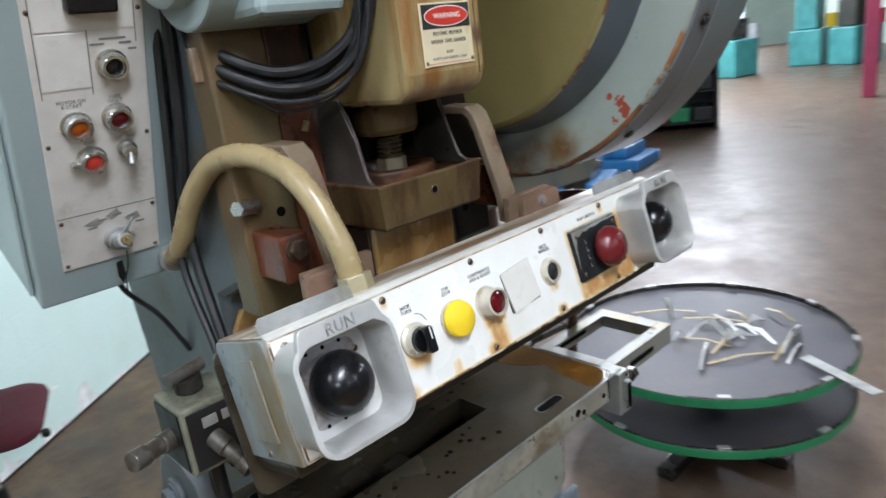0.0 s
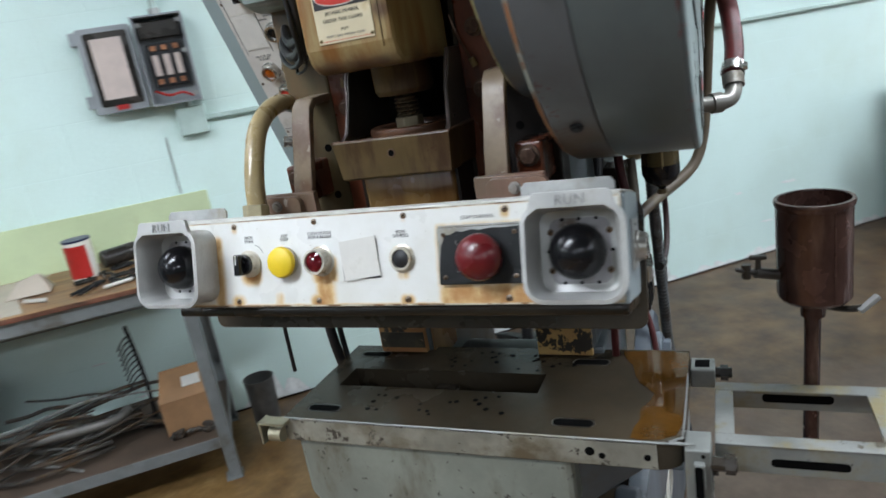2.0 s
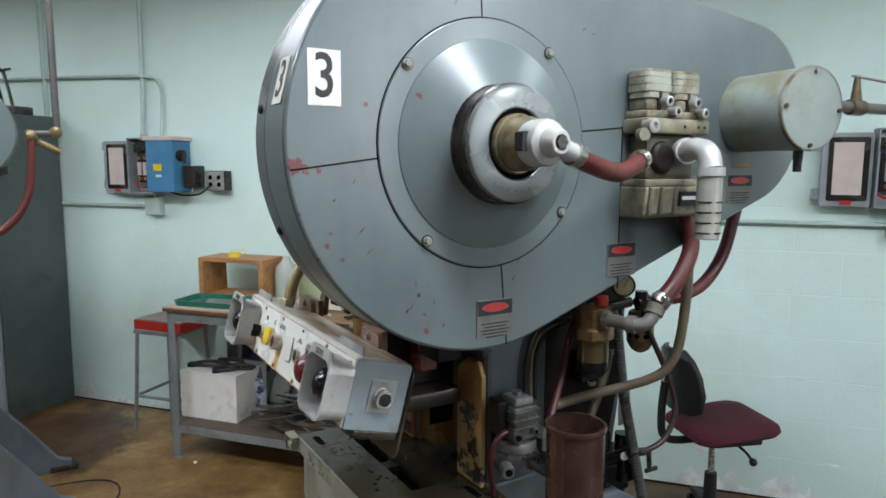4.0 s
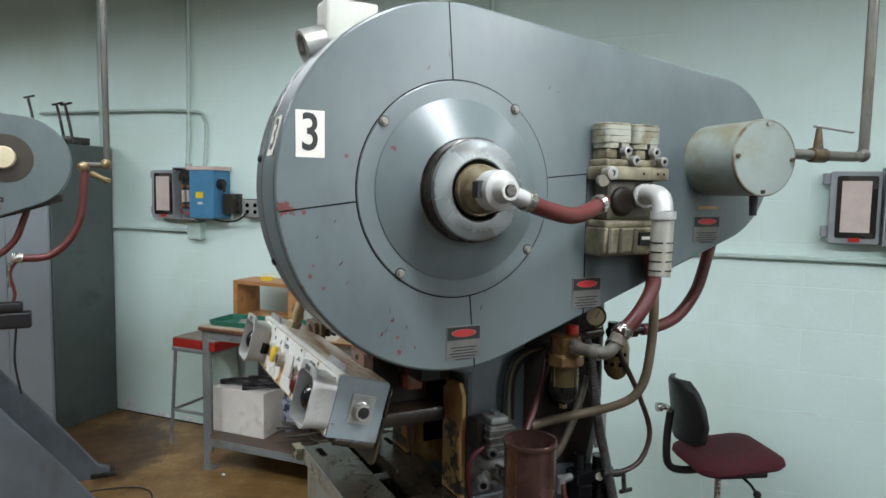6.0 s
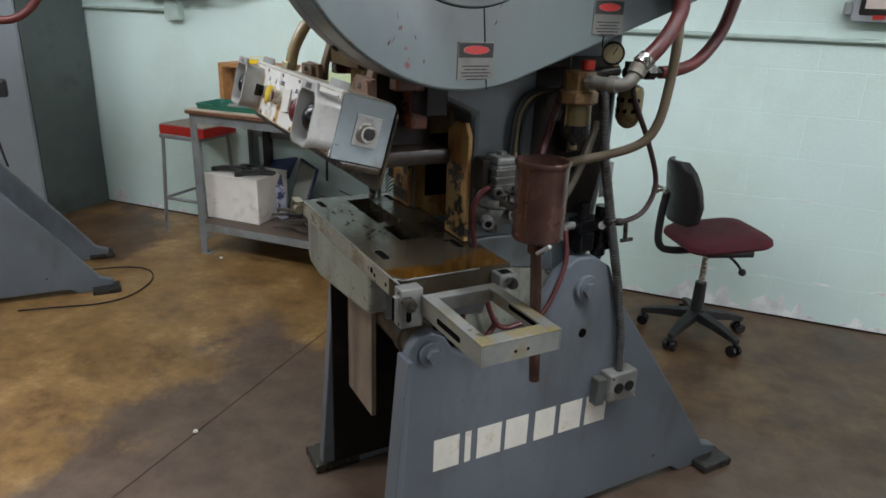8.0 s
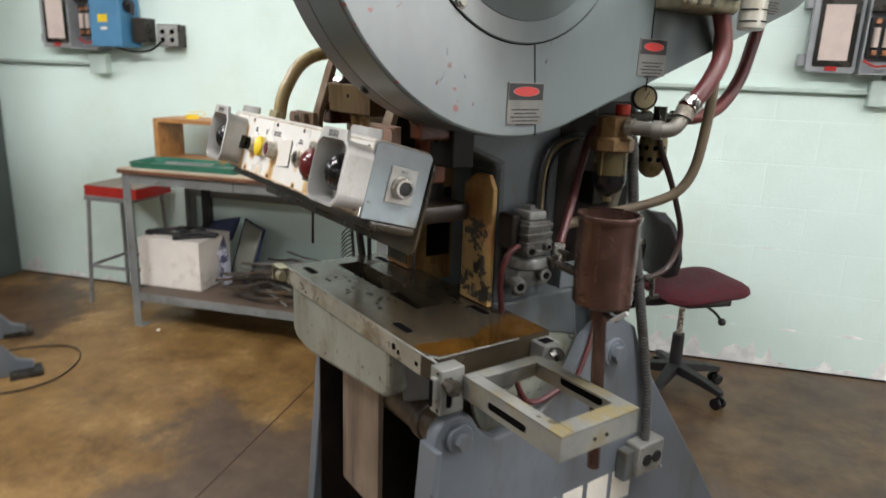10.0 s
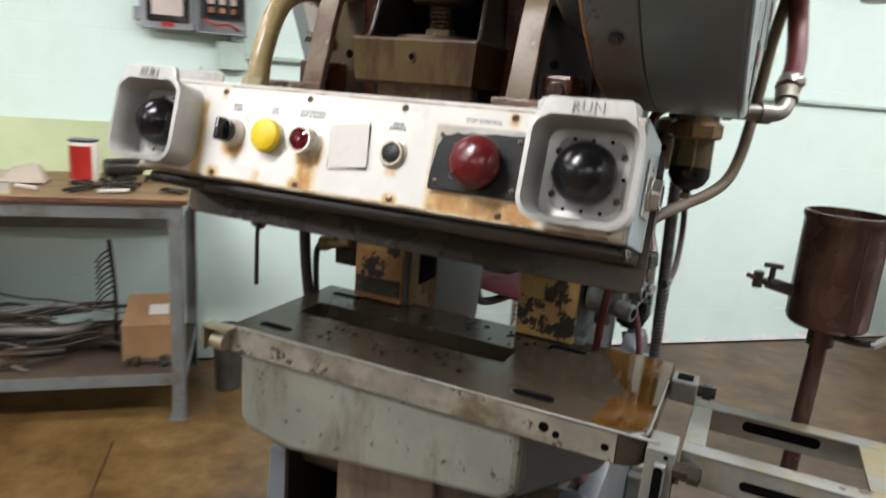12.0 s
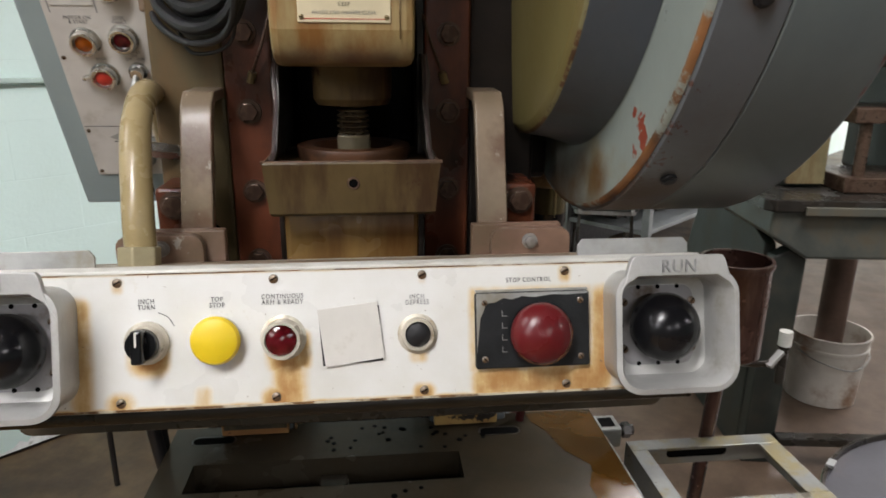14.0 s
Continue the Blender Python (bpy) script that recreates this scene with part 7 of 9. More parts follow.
def build_bench():
    t = thing("work_bench", "grey steel work bench with a worn plywood top by the wall", "work bench", at_wall(-1.18, -0.30))
    X, Y0, Y1, Z = 0.71, -0.275, 0.27, 0.845
    for sx in (-1, 1):
        for y in (Y0, Y1):
            leg = Build()
            x = sx * X
            leg.box(*sorted((x, x - sx * 0.045)), *sorted((y, y + (0.004 if y < 0 else -0.004))), 0, Z - 0.02, 0.001)
            leg.box(*sorted((x, x - sx * 0.004)), *sorted((y, y + (0.045 if y < 0 else -0.045))), 0, Z - 0.02, 0.001)
            leg.box(*sorted((x + sx * 0.004, x - sx * 0.06)), *sorted((y - (0.006 if y < 0 else -0.006), y + (0.06 if y < 0 else -0.06))), 0, 0.006)
            part("leg", leg, bench_grey, t)
    for y in (Y0, Y1):
        s = 1 if y < 0 else -1
        part("rail", Build().box(-X + 0.046, X - 0.046, *sorted((y + s * 0.001, y + s * 0.005)), Z - 0.072, Z - 0.02, 0.001), bench_grey, t)
        part("shelf_rail", Build().box(-X + 0.046, X - 0.046, *sorted((y + s * 0.001, y + s * 0.005)), 0.145, 0.19, 0.001), bench_grey, t)
        part("rail_seam", Build().box(-0.078, -0.075, *sorted((y - s * 0.0005, y + s * 0.001)), Z - 0.07, Z - 0.022), black_hole, t)
    for sx in (-1, 1):
        part("side_rail", Build().box(*sorted((sx * (X - 0.001), sx * (X - 0.005))), Y0 + 0.046, Y1 - 0.046, Z - 0.072, Z - 0.02, 0.001), bench_grey, t)
        part("side_rail", Build().box(*sorted((sx * (X - 0.001), sx * (X - 0.005))), Y0 + 0.046, Y1 - 0.046, 0.145, 0.19, 0.001), bench_grey, t)
    top = Build().box(-X - 0.015, X + 0.02, Y0 - 0.015, Y1 + 0.02, Z - 0.02, Z, 0.003)
    part("table_top", top, wood, t, "worn plywood top with chipped edges")
    part("edge_band", Build().box(-X - 0.0145, X + 0.0195, Y0 - 0.0165, Y0 - 0.0148, Z - 0.0175, Z - 0.0025), mat("red_brown_ply_edge", (0.17, 0.070, 0.040), 0.55, 0, 0.3, 14, 0.2, 60, stain=(0.05, 0.025, 0.018), stain_at=0.55, stain_scale=18, stretch=(0.4, 1, 3)), t, "red-brown chipped plywood edge")
    part("apron", Build().box(-X + 0.05, X - 0.05, Y1 - 0.02, Y1 - 0.012, 0.62, Z - 0.021), bench_grey, t)
    part("shelf", Build().box(-X + 0.006, X - 0.006, Y0 + 0.006, Y1 - 0.006, 0.178, 0.191, 0.002), mat("shelf_board", (0.10, 0.07, 0.05), 0.6, 0, 0.2, 6, 0.1, 60), t, "dark stained shelf board")
    part("post", Build().box(-0.60, -0.555, Y1 - 0.045, Y1, 0.0, Z - 0.02), black_matt, t)
    solo("paper_sheet", Build().prism([(-0.74, -0.28), (0.18, -0.27), (0.10, 0.0), (0.16, 0.27), (-0.72, 0.26)], "z", Z + 0.0005, Z + 0.0025), paper, "thin brown paper sheet covering half the bench top", "paper sheet", at_wall(-1.18, -0.30))
    solo("splash_board", Build().box(-1.45, -0.345, -0.012, 0.0, 0.80, 1.055, 0.002), splash_green, "yellow-green painted board fixed to the wall behind the bench", "wall board", WALL)
    return t


build_bench()
ZT = 0.8475


def build_bench_top():
    # open pine box
    b = thing("wooden_box", "open pine box with a thick frame standing on the bench", "wooden box", at_wall(-1.68, -0.19, ZT))
    w, h, d = 0.215, 0.235, 0.11
    part("top_board", Build().box(-w, w, -d, d, h - 0.022, h, 0.002), pine, b)
    part("bottom_board", Build().box(-w, w, -d, d, 0, 0.022, 0.002), pine, b)
    for s in (-1, 1):
        part("side_board", Build().box(*sorted((s * w, s * (w - 0.03))), -d, d, 0.022, h - 0.022, 0.002), pine, b)
    part("nail", Build().cyl((-w + 0.015, -d - 0.001, h - 0.011), (-w + 0.015, -d + 0.002, h - 0.011), 0.003, n=8), dark_steel, b)
    roll = Build().lathe([(0, 0.02), (0.0, 0.034), (0.022, 0.034), (0.022, 0.02)], (0, 0, 0), (0, 0, 1), 24)
    roll.tube([(0.03, 0, 0.01), (0.06, 0.03, 0.02), (0.02, 0.05, 0.035), (-0.04, 0.02, 0.03)], 0.002, 5)
    solo("tape_roll", roll, yellow_plastic, "yellow tape roll lying on the pine box", "tape roll", at_wall(-1.72, -0.20, ZT + h))
    # jug
    jug = Build().lathe([(0, 0.06), (0.004, 0.066), (0.15, 0.066), (0.19, 0.058), (0.215, 0.030), (0.235, 0.020), (0.250, 0.020), (0.250, 0.001)], (0, 0, 0), (0, 0, 1), 32)
    jug.tube([(0.045, 0, 0.205), (0.075, 0, 0.20), (0.083, 0, 0.16), (0.066, 0, 0.12)], 0.010, 8)
    solo("plastic_jug", jug, jug_plastic, "milky translucent plastic jug on the bench", "jug", at_wall(-1.40, -0.16, ZT))
    # tray with metal strips
    t = thing("tray", "shallow green plastic tray with metal strips in it", "tray", at_wall(-1.58, -0.41, ZT, 2))
    out, inn = rounded(0.62, 0.24, 0.03, 5), rounded(0.60, 0.22, 0.026, 5)
    tr = Build().poly([[(p[0] * 0.97, p[1] * 0.95, 0.001) for p in out], [(p[0], p[1], 0.030) for p in out], [(p[0], p[1], 0.030) for p in inn], [(p[0] * 0.97, p[1] * 0.95, 0.005) for p in inn]])
    part("tray_body", tr, bright_green, t)
    for k in range(5):
        part("metal_strip", Build().box(-0.16, 0.10, -0.05 + k * 0.016, -0.04 + k * 0.016, 0.006 + 0.004 * k, 0.010 + 0.004 * k), galv, t, at=pose(0, 0, 0, 0, 0, 3 * k - 5))
    for k in range(6):
        part("metal_clip", Build().box(0.15 + 0.018 * k, 0.164 + 0.018 * k, -0.04 + 0.01 * (k % 3), -0.02 + 0.01 * (k % 3), 0.006, 0.018, 0.002), galv, t)
    # can with a bold red label
    c = thing("tin_can", "red and white tin can with a blue rim", "tin can", at_wall(-0.845, -0.25, ZT))
    part("can_body", Build().lathe([(0, 0.046), (0.004, 0.049), (0.15, 0.049), (0.153, 0.047)], (0, 0, 0), (0, 0, 1), 32), sticker_white, c)
    part("label_wrap", Build().poly([[Vector((0.0496 * math.cos(a), 0.0496 * math.sin(a), z)) for a in [radians(200 + 8 * i) for i in range(15)]] + [Vector((0.0505 * math.cos(a), 0.0505 * math.sin(a), z)) for a in [radians(200 + 8 * i) for i in range(14, -1, -1)]] for z in (0.01, 0.135)]), bright_red, c)
    part("can_rim", Build().lathe([(0.148, 0.0495), (0.152, 0.0515), (0.157, 0.0515), (0.157, 0.001)], (0, 0, 0), (0, 0, 1), 32), navy, c)
    # tools scattered at the bench end
    rnd = random.Random(7)
    for k in range(9):
        s, y, a = rnd.uniform(-0.83, -0.52), rnd.uniform(-0.48, -0.16), rnd.uniform(0, 180)
        ln = rnd.uniform(0.05, 0.11)
        g = Build()
        for d in (-1, 1):
            g.tube([(-ln, d * 0.016, 0.008), (-ln * 0.4, d * 0.013, 0.009), (0, 0, 0.010), (ln * 0.4, -d * 0.006, 0.009)], 0.006, 7, 4)
        g.cyl((0, 0, 0.002), (0, 0, 0.02), 0.010, n=14)
        solo("pliers", g, dark_steel if k % 3 else black_matt, "dark steel pliers lying on the bench top", "pliers", at_wall(s, y, ZT, a), group="tools on the bench")
    for s, y, a in ((-0.70, -0.50, 20), (-0.98, -0.47, -35)):
        solo("paint_pen", Build().cyl((-0.05, 0, 0.008), (0.05, 0, 0.008), 0.007, n=12, bev=0.001), card_white, "white paint pen lying on the bench", "pen", at_wall(s, y, ZT, a))
    solo("paper_bag", Build().poly([[(-0.08, -0.06, 0), (0.08, -0.06, 0), (0.07, 0.06, 0), (-0.08, 0.06, 0)], [(-0.03, -0.02, 0.055), (0.05, -0.03, 0.075), (0.04, 0.03, 0.06), (-0.04, 0.02, 0.05)]], 0.006), paper, "crumpled brown paper bag on the bench", "paper bag", at_wall(-1.03, -0.30, ZT + 0.001))
    solo("hand_drill", Build().cyl((-0.07, 0, 0.05), (0.07, 0, 0.05), 0.035, n=18, bev=0.008).box(-0.03, 0.02, -0.02, 0.02, 0.0, 0.05, 0.006).cyl((0.07, 0, 0.05), (0.11, 0, 0.05), 0.014, n=14), dark_steel, "dark grey hand drill lying on the bench", "drill", at_wall(-0.72, -0.20, ZT, 30))


build_bench_top()


def build_bench_shelf():
    z = 0.1915
    b = thing("white_carton", "large white carton with black clamps on its lid", "carton", at_wall(-1.735, -0.31, z))
    part("carton_body", Build().box(-0.185, 0.185, -0.15, 0.15, 0, 0.255, 0.004), white_foam, b)
    part("carton_lid", Build().box(-0.187, 0.187, -0.152, 0.152, 0.255, 0.268, 0.004), white_foam, b)
    for k, (x, y, a) in enumerate(((-0.06, -0.04, 10), (0.05, 0.03, -20), (0.12, -0.05, 35))):
        g = Build().tube([(-0.12, 0, 0.012), (-0.05, 0.03, 0.02), (0.03, 0.028, 0.022), (0.10, -0.01, 0.014)], 0.011, 8)
        g.tube([(-0.11, -0.02, 0.012), (0.0, -0.04, 0.02), (0.09, -0.03, 0.012)], 0.009, 8)
        g.box(-0.13, -0.09, -0.03, 0.01, 0.0, 0.025, 0.004)
        solo("hose_clamp_tool", g, black_matt, "black clamp tool lying on the white carton", "clamp", at_wall(-1.735 + x, -0.31 + y, z + 0.2685, a), group="clamps on the carton")
    f = thing("binder", "open dark blue vinyl binder with loose pages behind the carton", "binder", at_wall(-1.475, -0.20, z))
    tip = pose(0, 0, 0.004, -14, 8, -30)
    part("cover", Build().box(-0.105, 0.105, 0, 0.012, 0, 0.335, 0.003), navy, f, at=tip)
    part("pad", Build().box(-0.075, 0.095, -0.012, -0.001, 0.02, 0.325, 0.002), mat("grey_green_pad", (0.20, 0.21, 0.18), 0.6, 0, 0.1, 8, 0.05, 60), f, at=tip)
    part("cover", Build().box(-0.25, 0.0, 0, 0.012, 0.0, 0.17, 0.003), navy, f, at=pose(-0.060, 0.03, 0.225, -52, -12, 0))
    sheet = [[(-0.115, -0.05, 0.0), (-0.02, -0.115, 0.0), (-0.005, -0.06, 0.0), (-0.08, 0.0, 0.0)], [(-0.135, -0.06, 0.12), (-0.055, -0.095, 0.13), (-0.030, -0.045, 0.13), (-0.10, -0.01, 0.12)], [(-0.20, -0.05, 0.25), (-0.110, -0.085, 0.262), (-0.075, -0.02, 0.27), (-0.15, 0.0, 0.26)]]
    part("loose_page", Build().poly(sheet, 0.004), mat("bluish_paper", (0.50, 0.52, 0.62), 0.4, 0, 0.2, 14, 0.3, 40, stain=(0.03, 0.035, 0.09), stain_at=0.52, stain_scale=14, stain_soft=0.04), f)
    rnd = random.Random(11)
    for k in range(48):
        s, y, a, ln = rnd.uniform(-1.30, -0.82), rnd.uniform(-0.45, -0.12), rnd.uniform(-40, 40), rnd.uniform(0.12, 0.26)
        zz = z + 0.008 + 0.0045 * k * rnd.random()
        r = rnd.choice((0.004, 0.006, 0.008))
        bend = rnd.uniform(-0.08, 0.08) if k % 3 == 0 else rnd.uniform(-0.01, 0.01)
        g = Build().tube([(-ln, 0, r), (-ln * 0.3, bend, r), (ln * 0.3, bend, r + 0.012), (ln, -bend * 0.6, r + 0.004)], r, 7, 4)
        solo("steel_rod", g, scrap if k % 7 else galv, "bent steel rod in a scrap heap on the shelf", "steel rod", at_wall(s, y, zz, a), group="scrap rods on the shelf")
    g = Build().tube([(-0.17, 0.05, 0.03), (-0.19, -0.03, 0.035), (-0.12, -0.07, 0.04), (0.10, -0.075, 0.045), (0.19, -0.05, 0.045), (0.21, 0.03, 0.04)], 0.018, 10)
    g.cyl((-0.17, 0.06, 0.03), (-0.12, 0.12, 0.03), 0.009, n=10)
    solo("c_clamp", g, mat("grey_clamp_iron", (0.17, 0.16, 0.145), 0.5, 0.4, 0.15, 14, 0.1, 90), "large grey iron clamp lying on the scrap heap", "clamp", at_wall(-1.05, -0.34, z + 0.075, -6))
    comb = Build().tube([(0, 0, 0), (0.004, 0, 0.2), (-0.012, 0.0, 0.43)], 0.008, 8)
    for k in range(9):
        comb.tube([(0, 0, 0.22 + k * 0.022), (-0.035, -0.012, 0.20 + k * 0.022), (-0.06, -0.015, 0.165 + k * 0.022)], 0.0035, 6, 3)
    comb.box(-0.05, 0.05, -0.05, 0.05, 0, 0.02, 0.004)
    solo("hook_rack", comb, black_matt, "black upright rack with rows of short hooks", "rack", at_wall(-0.76, -0.26, z))
    c = thing("cardboard_box", "brown cardboard box with torn labels on the shelf", "cardboard box", at_wall(-0.615, -0.36, z, 4))
    part("box_body", Build().box(-0.095, 0.105, -0.09, 0.11, 0, 0.145, 0.003), cardboard, c)
    part("open_flap", Build().poly([[(-0.095, -0.092, 0.145), (0.105, -0.092, 0.145), (0.105, -0.089, 0.147), (-0.095, -0.089, 0.147)], [(-0.075, 0.04, 0.225), (0.115, 0.04, 0.225), (0.115, 0.043, 0.227), (-0.075, 0.043, 0.227)]]), cardboard, c)
    part("torn_label", Build().poly([[(0.0, -0.05, 0.1735), (0.07, -0.05, 0.1735), (0.07, -0.049, 0.176), (0.0, -0.049, 0.176)], [(0.0, -0.01, 0.198), (0.07, -0.01, 0.198), (0.07, -0.009, 0.2005), (0.0, -0.009, 0.2005)]]), card_white, c)
    for k in range(26):
        g = Build().cyl((0, 0, 0), (0.02, 0, 0.0), 0.009, n=6, bev=0.001)
        solo("steel_fitting", g, scrap, "small grey steel fitting in a pile", "fitting", at_wall(rnd.uniform(-0.70, -0.52), rnd.uniform(-0.515, -0.46), z + 0.009 + 0.012 * rnd.random(), rnd.uniform(0, 180)), group="fittings on the shelf")


build_bench_shelf()


def build_stool():
    t = thing("stool", "grey steel stool with a red tray and board on it", "stool", at_wall(-2.20, -0.19))
    for sx in (-1, 1):
        for sy in (-1, 1):
            part("leg", Build().tube([(sx * 0.165, sy * 0.155, 0), (sx * 0.14, sy * 0.13, 0.62)], 0.011, 8, 2), bench_grey, t)
        part("stretcher", Build().cyl((sx * 0.155, -0.145, 0.22), (sx * 0.155, 0.145, 0.22), 0.010, n=8), bench_grey, t)
        part("stretcher", Build().cyl((-0.15, sx * 0.145, 0.22), (0.15, sx * 0.145, 0.22), 0.010, n=8), bench_grey, t)
    part("seat", Build().box(-0.155, 0.155, -0.15, 0.15, 0.605, 0.632, 0.006), bench_grey, t)
    r = thing("shallow_tray", "shallow red metal tray on the stool", "tray", at_wall(-2.175, -0.19, 0.6325, -2))
    w, d = 0.175, 0.145
    part("tray_wall", Build().box(-w, w, -d, -d + 0.004, 0, 0.055).box(-w, w, d - 0.004, d, 0, 0.055).box(-w, -w + 0.004, -d + 0.004, d - 0.004, 0, 0.055).box(w - 0.004, w, -d + 0.004, d - 0.004, 0, 0.055).box(-w + 0.004, w - 0.004, -d + 0.004, d - 0.004, 0, 0.005), bright_red, r)
    part("board", Build().box(-w + 0.006, w - 0.006, -d + 0.006, d - 0.006, 0.05, 0.062, 0.002), mat("grey_board", (0.25, 0.21, 0.17), 0.7, 0, 0.15, 8, 0.1, 50), r)


build_stool()


def swivel_chair():
    t = thing("office_chair", "swivel chair with a burgundy seat and black plastic back", "office chair", pose(-0.433, 2.036, 0, 0, 0, -20))
    seat = rounded(0.37, 0.39, 0.08, 7)
    part("seat", Build().poly([[(p[0] * k, p[1] * k, z) for p in seat] for k, z in ((0.80, 0.410), (0.95, 0.416), (1.0, 0.428), (0.98, 0.446), (0.88, 0.462), (0.6, 0.470))]), seat_fabric, t, "burgundy fabric seat", at=pose(0.02, 0.06, 0.068, 5, 0, 0))
    part("seat_pan", Build().box(-0.12, 0.12, -0.06, 0.16, 0.43, 0.462, 0.008), black_matt, t)
    bk = []
    for z, w, y in ((0.530, 0.10, 0.006), (0.555, 0.142, 0.012), (0.63, 0.158, 0.014), (0.71, 0.150, 0.0), (0.775, 0.120, -0.02), (0.81, 0.065, -0.032)):
        n = 12
        front = [(w * (2 * i / n - 1), y + 0.035 * (2 * i / n - 1) ** 2, z) for i in range(n + 1)]
        bk.append(front + [(x, yy - 0.026, zz) for x, yy, zz in reversed(front)])
    part("backrest", Build().poly(bk, 0.004), black_matt, t, "black plastic backrest", at=pose(-0.03, -0.170, 0.03))
    part("back_bracket", Build().tube([(0, 0.02, 0.44), (-0.01, -0.15, 0.425), (-0.02, -0.225, 0.45), (-0.02, -0.238, 0.56), (-0.02, -0.226, 0.70)], 0.017, 10), black_matt, t)
    knob = Build().cyl((-0.02, -0.232, 0.705), (-0.02, -0.270, 0.71), 0.011, n=12).cyl((-0.02, -0.270, 0.71), (-0.02, -0.292, 0.712), 0.020, n=12).cyl((-0.055, -0.245, 0.708), (0.015, -0.245, 0.708), 0.012, n=12)
    part("knob", knob, chrome, t)
    part("column", Build().cyl((0, 0, 0.27), (0, 0, 0.435), 0.014, n=16), chrome, t, "bright metal gas column")
    part("column_sleeve", Build().cyl((0, 0, 0.08), (0, 0, 0.27), 0.030, 0.026, n=18, bev=0.003), black_matt, t)
    part("lever", Build().tube([(0.03, 0.05, 0.435), (0.12, 0.07, 0.415), (0.16, 0.08, 0.39)], 0.006, 8), black_matt, t)
    part("lever_knob", Build().ball((0.168, 0.082, 0.383), 0.017, 12), black_matt, t)
    for k in range(5):
        a = radians(20 + 72 * k)
        d = Vector((math.cos(a), math.sin(a), 0))
        u = Vector((-d.y, d.x, 0))
        arm = Build().poly([[d * r + u * w + Vector((0, 0, z)), d * r - u * w + Vector((0, 0, z)), d * r - u * w + Vector((0, 0, z + h)), d * r + u * w + Vector((0, 0, z + h))] for r, w, z, h in ((0.02, 0.026, 0.085, 0.045), (0.15, 0.02, 0.075, 0.035), (0.235, 0.016, 0.062, 0.026), (0.248, 0.013, 0.062, 0.022))], 0.003)
        foot = part("base_arm", arm, black_matt, t)
        c = d * 0.235
        part("caster", Build().cyl(c + u * 0.006 + Vector((0, 0, 0.026)), c + u * 0.026 + Vector((0, 0, 0.026)), 0.026, n=18, bev=0.004).cyl(c - u * 0.006 + Vector((0, 0, 0.026)), c - u * 0.026 + Vector((0, 0, 0.026)), 0.026, n=18, bev=0.004).cyl(c + Vector((0, 0, 0.03)), c + Vector((0, 0, 0.07)), 0.008, n=10), black_gloss, foot)
    return t


swivel_chair()


def disconnect_box(s, opened):
    """A safety switch: grey door folded open to the left with a notice, fuse box beside it."""
    t = thing("fuse_box", "open grey fuse box with a paper notice in its door", "fuse box", at_wall(s, 0, 1.43), group="fuse boxes along the wall")
    part("door", Build().prism(rounded(0.20, 0.325, 0.012, 3, -0.11, 0.165), "y", -0.075, -0.045, 0.003), box_grey, t)
    part("door_frame", Build().prism(rounded(0.16, 0.28, 0.01, 3, -0.105, 0.168), "y", -0.078, -0.0752), dark_steel, t)
    part("notice", Build().box(-0.165, -0.05, -0.080, -0.0782, 0.055, 0.285), notice, t, "faded paper notice")
    part("red_mark", Build().box(-0.13, -0.085, -0.080, -0.0755, 0.012, 0.03), bright_red, t)
    for z in (0.03, 0.27):
        part("lug", Build().box(-0.235, -0.205, -0.06, -0.0, z, z + 0.05, 0.003), box_grey, t)
    bx = Build().box(0.0, 0.19, -0.012, 0, 0, 0.345, 0.002).box(0.0, 0.006, -0.10, -0.012, 0, 0.345).box(0.184, 0.19, -0.10, -0.012, 0, 0.345)
    bx.box(0.006, 0.184, -0.10, -0.012, 0, 0.006).box(0.006, 0.184, -0.10, -0.012, 0.339, 0.345)
    part("case", bx, box_grey, t)
    part("fuse_block", Build().box(0.03, 0.165, -0.045, -0.013, 0.07, 0.24, 0.004), black_matt, t)
    part("switch_base", Build().box(0.015, 0.175, -0.06, -0.013, 0.26, 0.325, 0.004), dark_steel, t)
    for k in range(3):
        part("fuse", Build().cyl((0.053 + 0.043 * k, -0.055, 0.115), (0.053 + 0.043 * k, -0.055, 0.195), 0.013, n=14), notice, t)
        for z in (0.082, 0.212):
            part("fuse_clip", Build().box(0.043 + 0.043 * k, 0.063 + 0.043 * k, -0.062, -0.045, z, z + 0.02, 0.002), copper, t)
    for x, z in ((0.02, 0.315), (0.17, 0.32), (0.172, 0.03), (0.17, 0.20)):
        part("glint_plate", Build().box(x - 0.01, x + 0.01, -0.064, -0.0605, z - 0.008, z + 0.008), galv, t)
    part("red_lead", Build().tube([(0.02, -0.05, 0.06), (0.07, -0.055, 0.035), (0.12, -0.05, 0.04), (0.16, -0.04, 0.02)], 0.005, 6), bright_red, t)
    part("hub", Build().cyl((0.095, -0.05, 0.345), (0.095, -0.05, 0.37), 0.022, n=16), galv, t)
    j = thing("junction_box", "painted wall junction box under the fuse box", "junction box", at_wall(s + 0.13, 0, 1.295), group="junction boxes along the wall")
    part("box_body", Build().box(-0.057, 0.057, -0.05, 0, 0, 0.115, 0.004), conduit_paint, j)
    part("box_neck", Build().cyl((0, -0.03, 0.115), (0, -0.03, 0.135), 0.014, n=12), conduit_paint, j)
    return t


for s in (-2.56, -0.455, 1.50):
    disconnect_box(s, True)


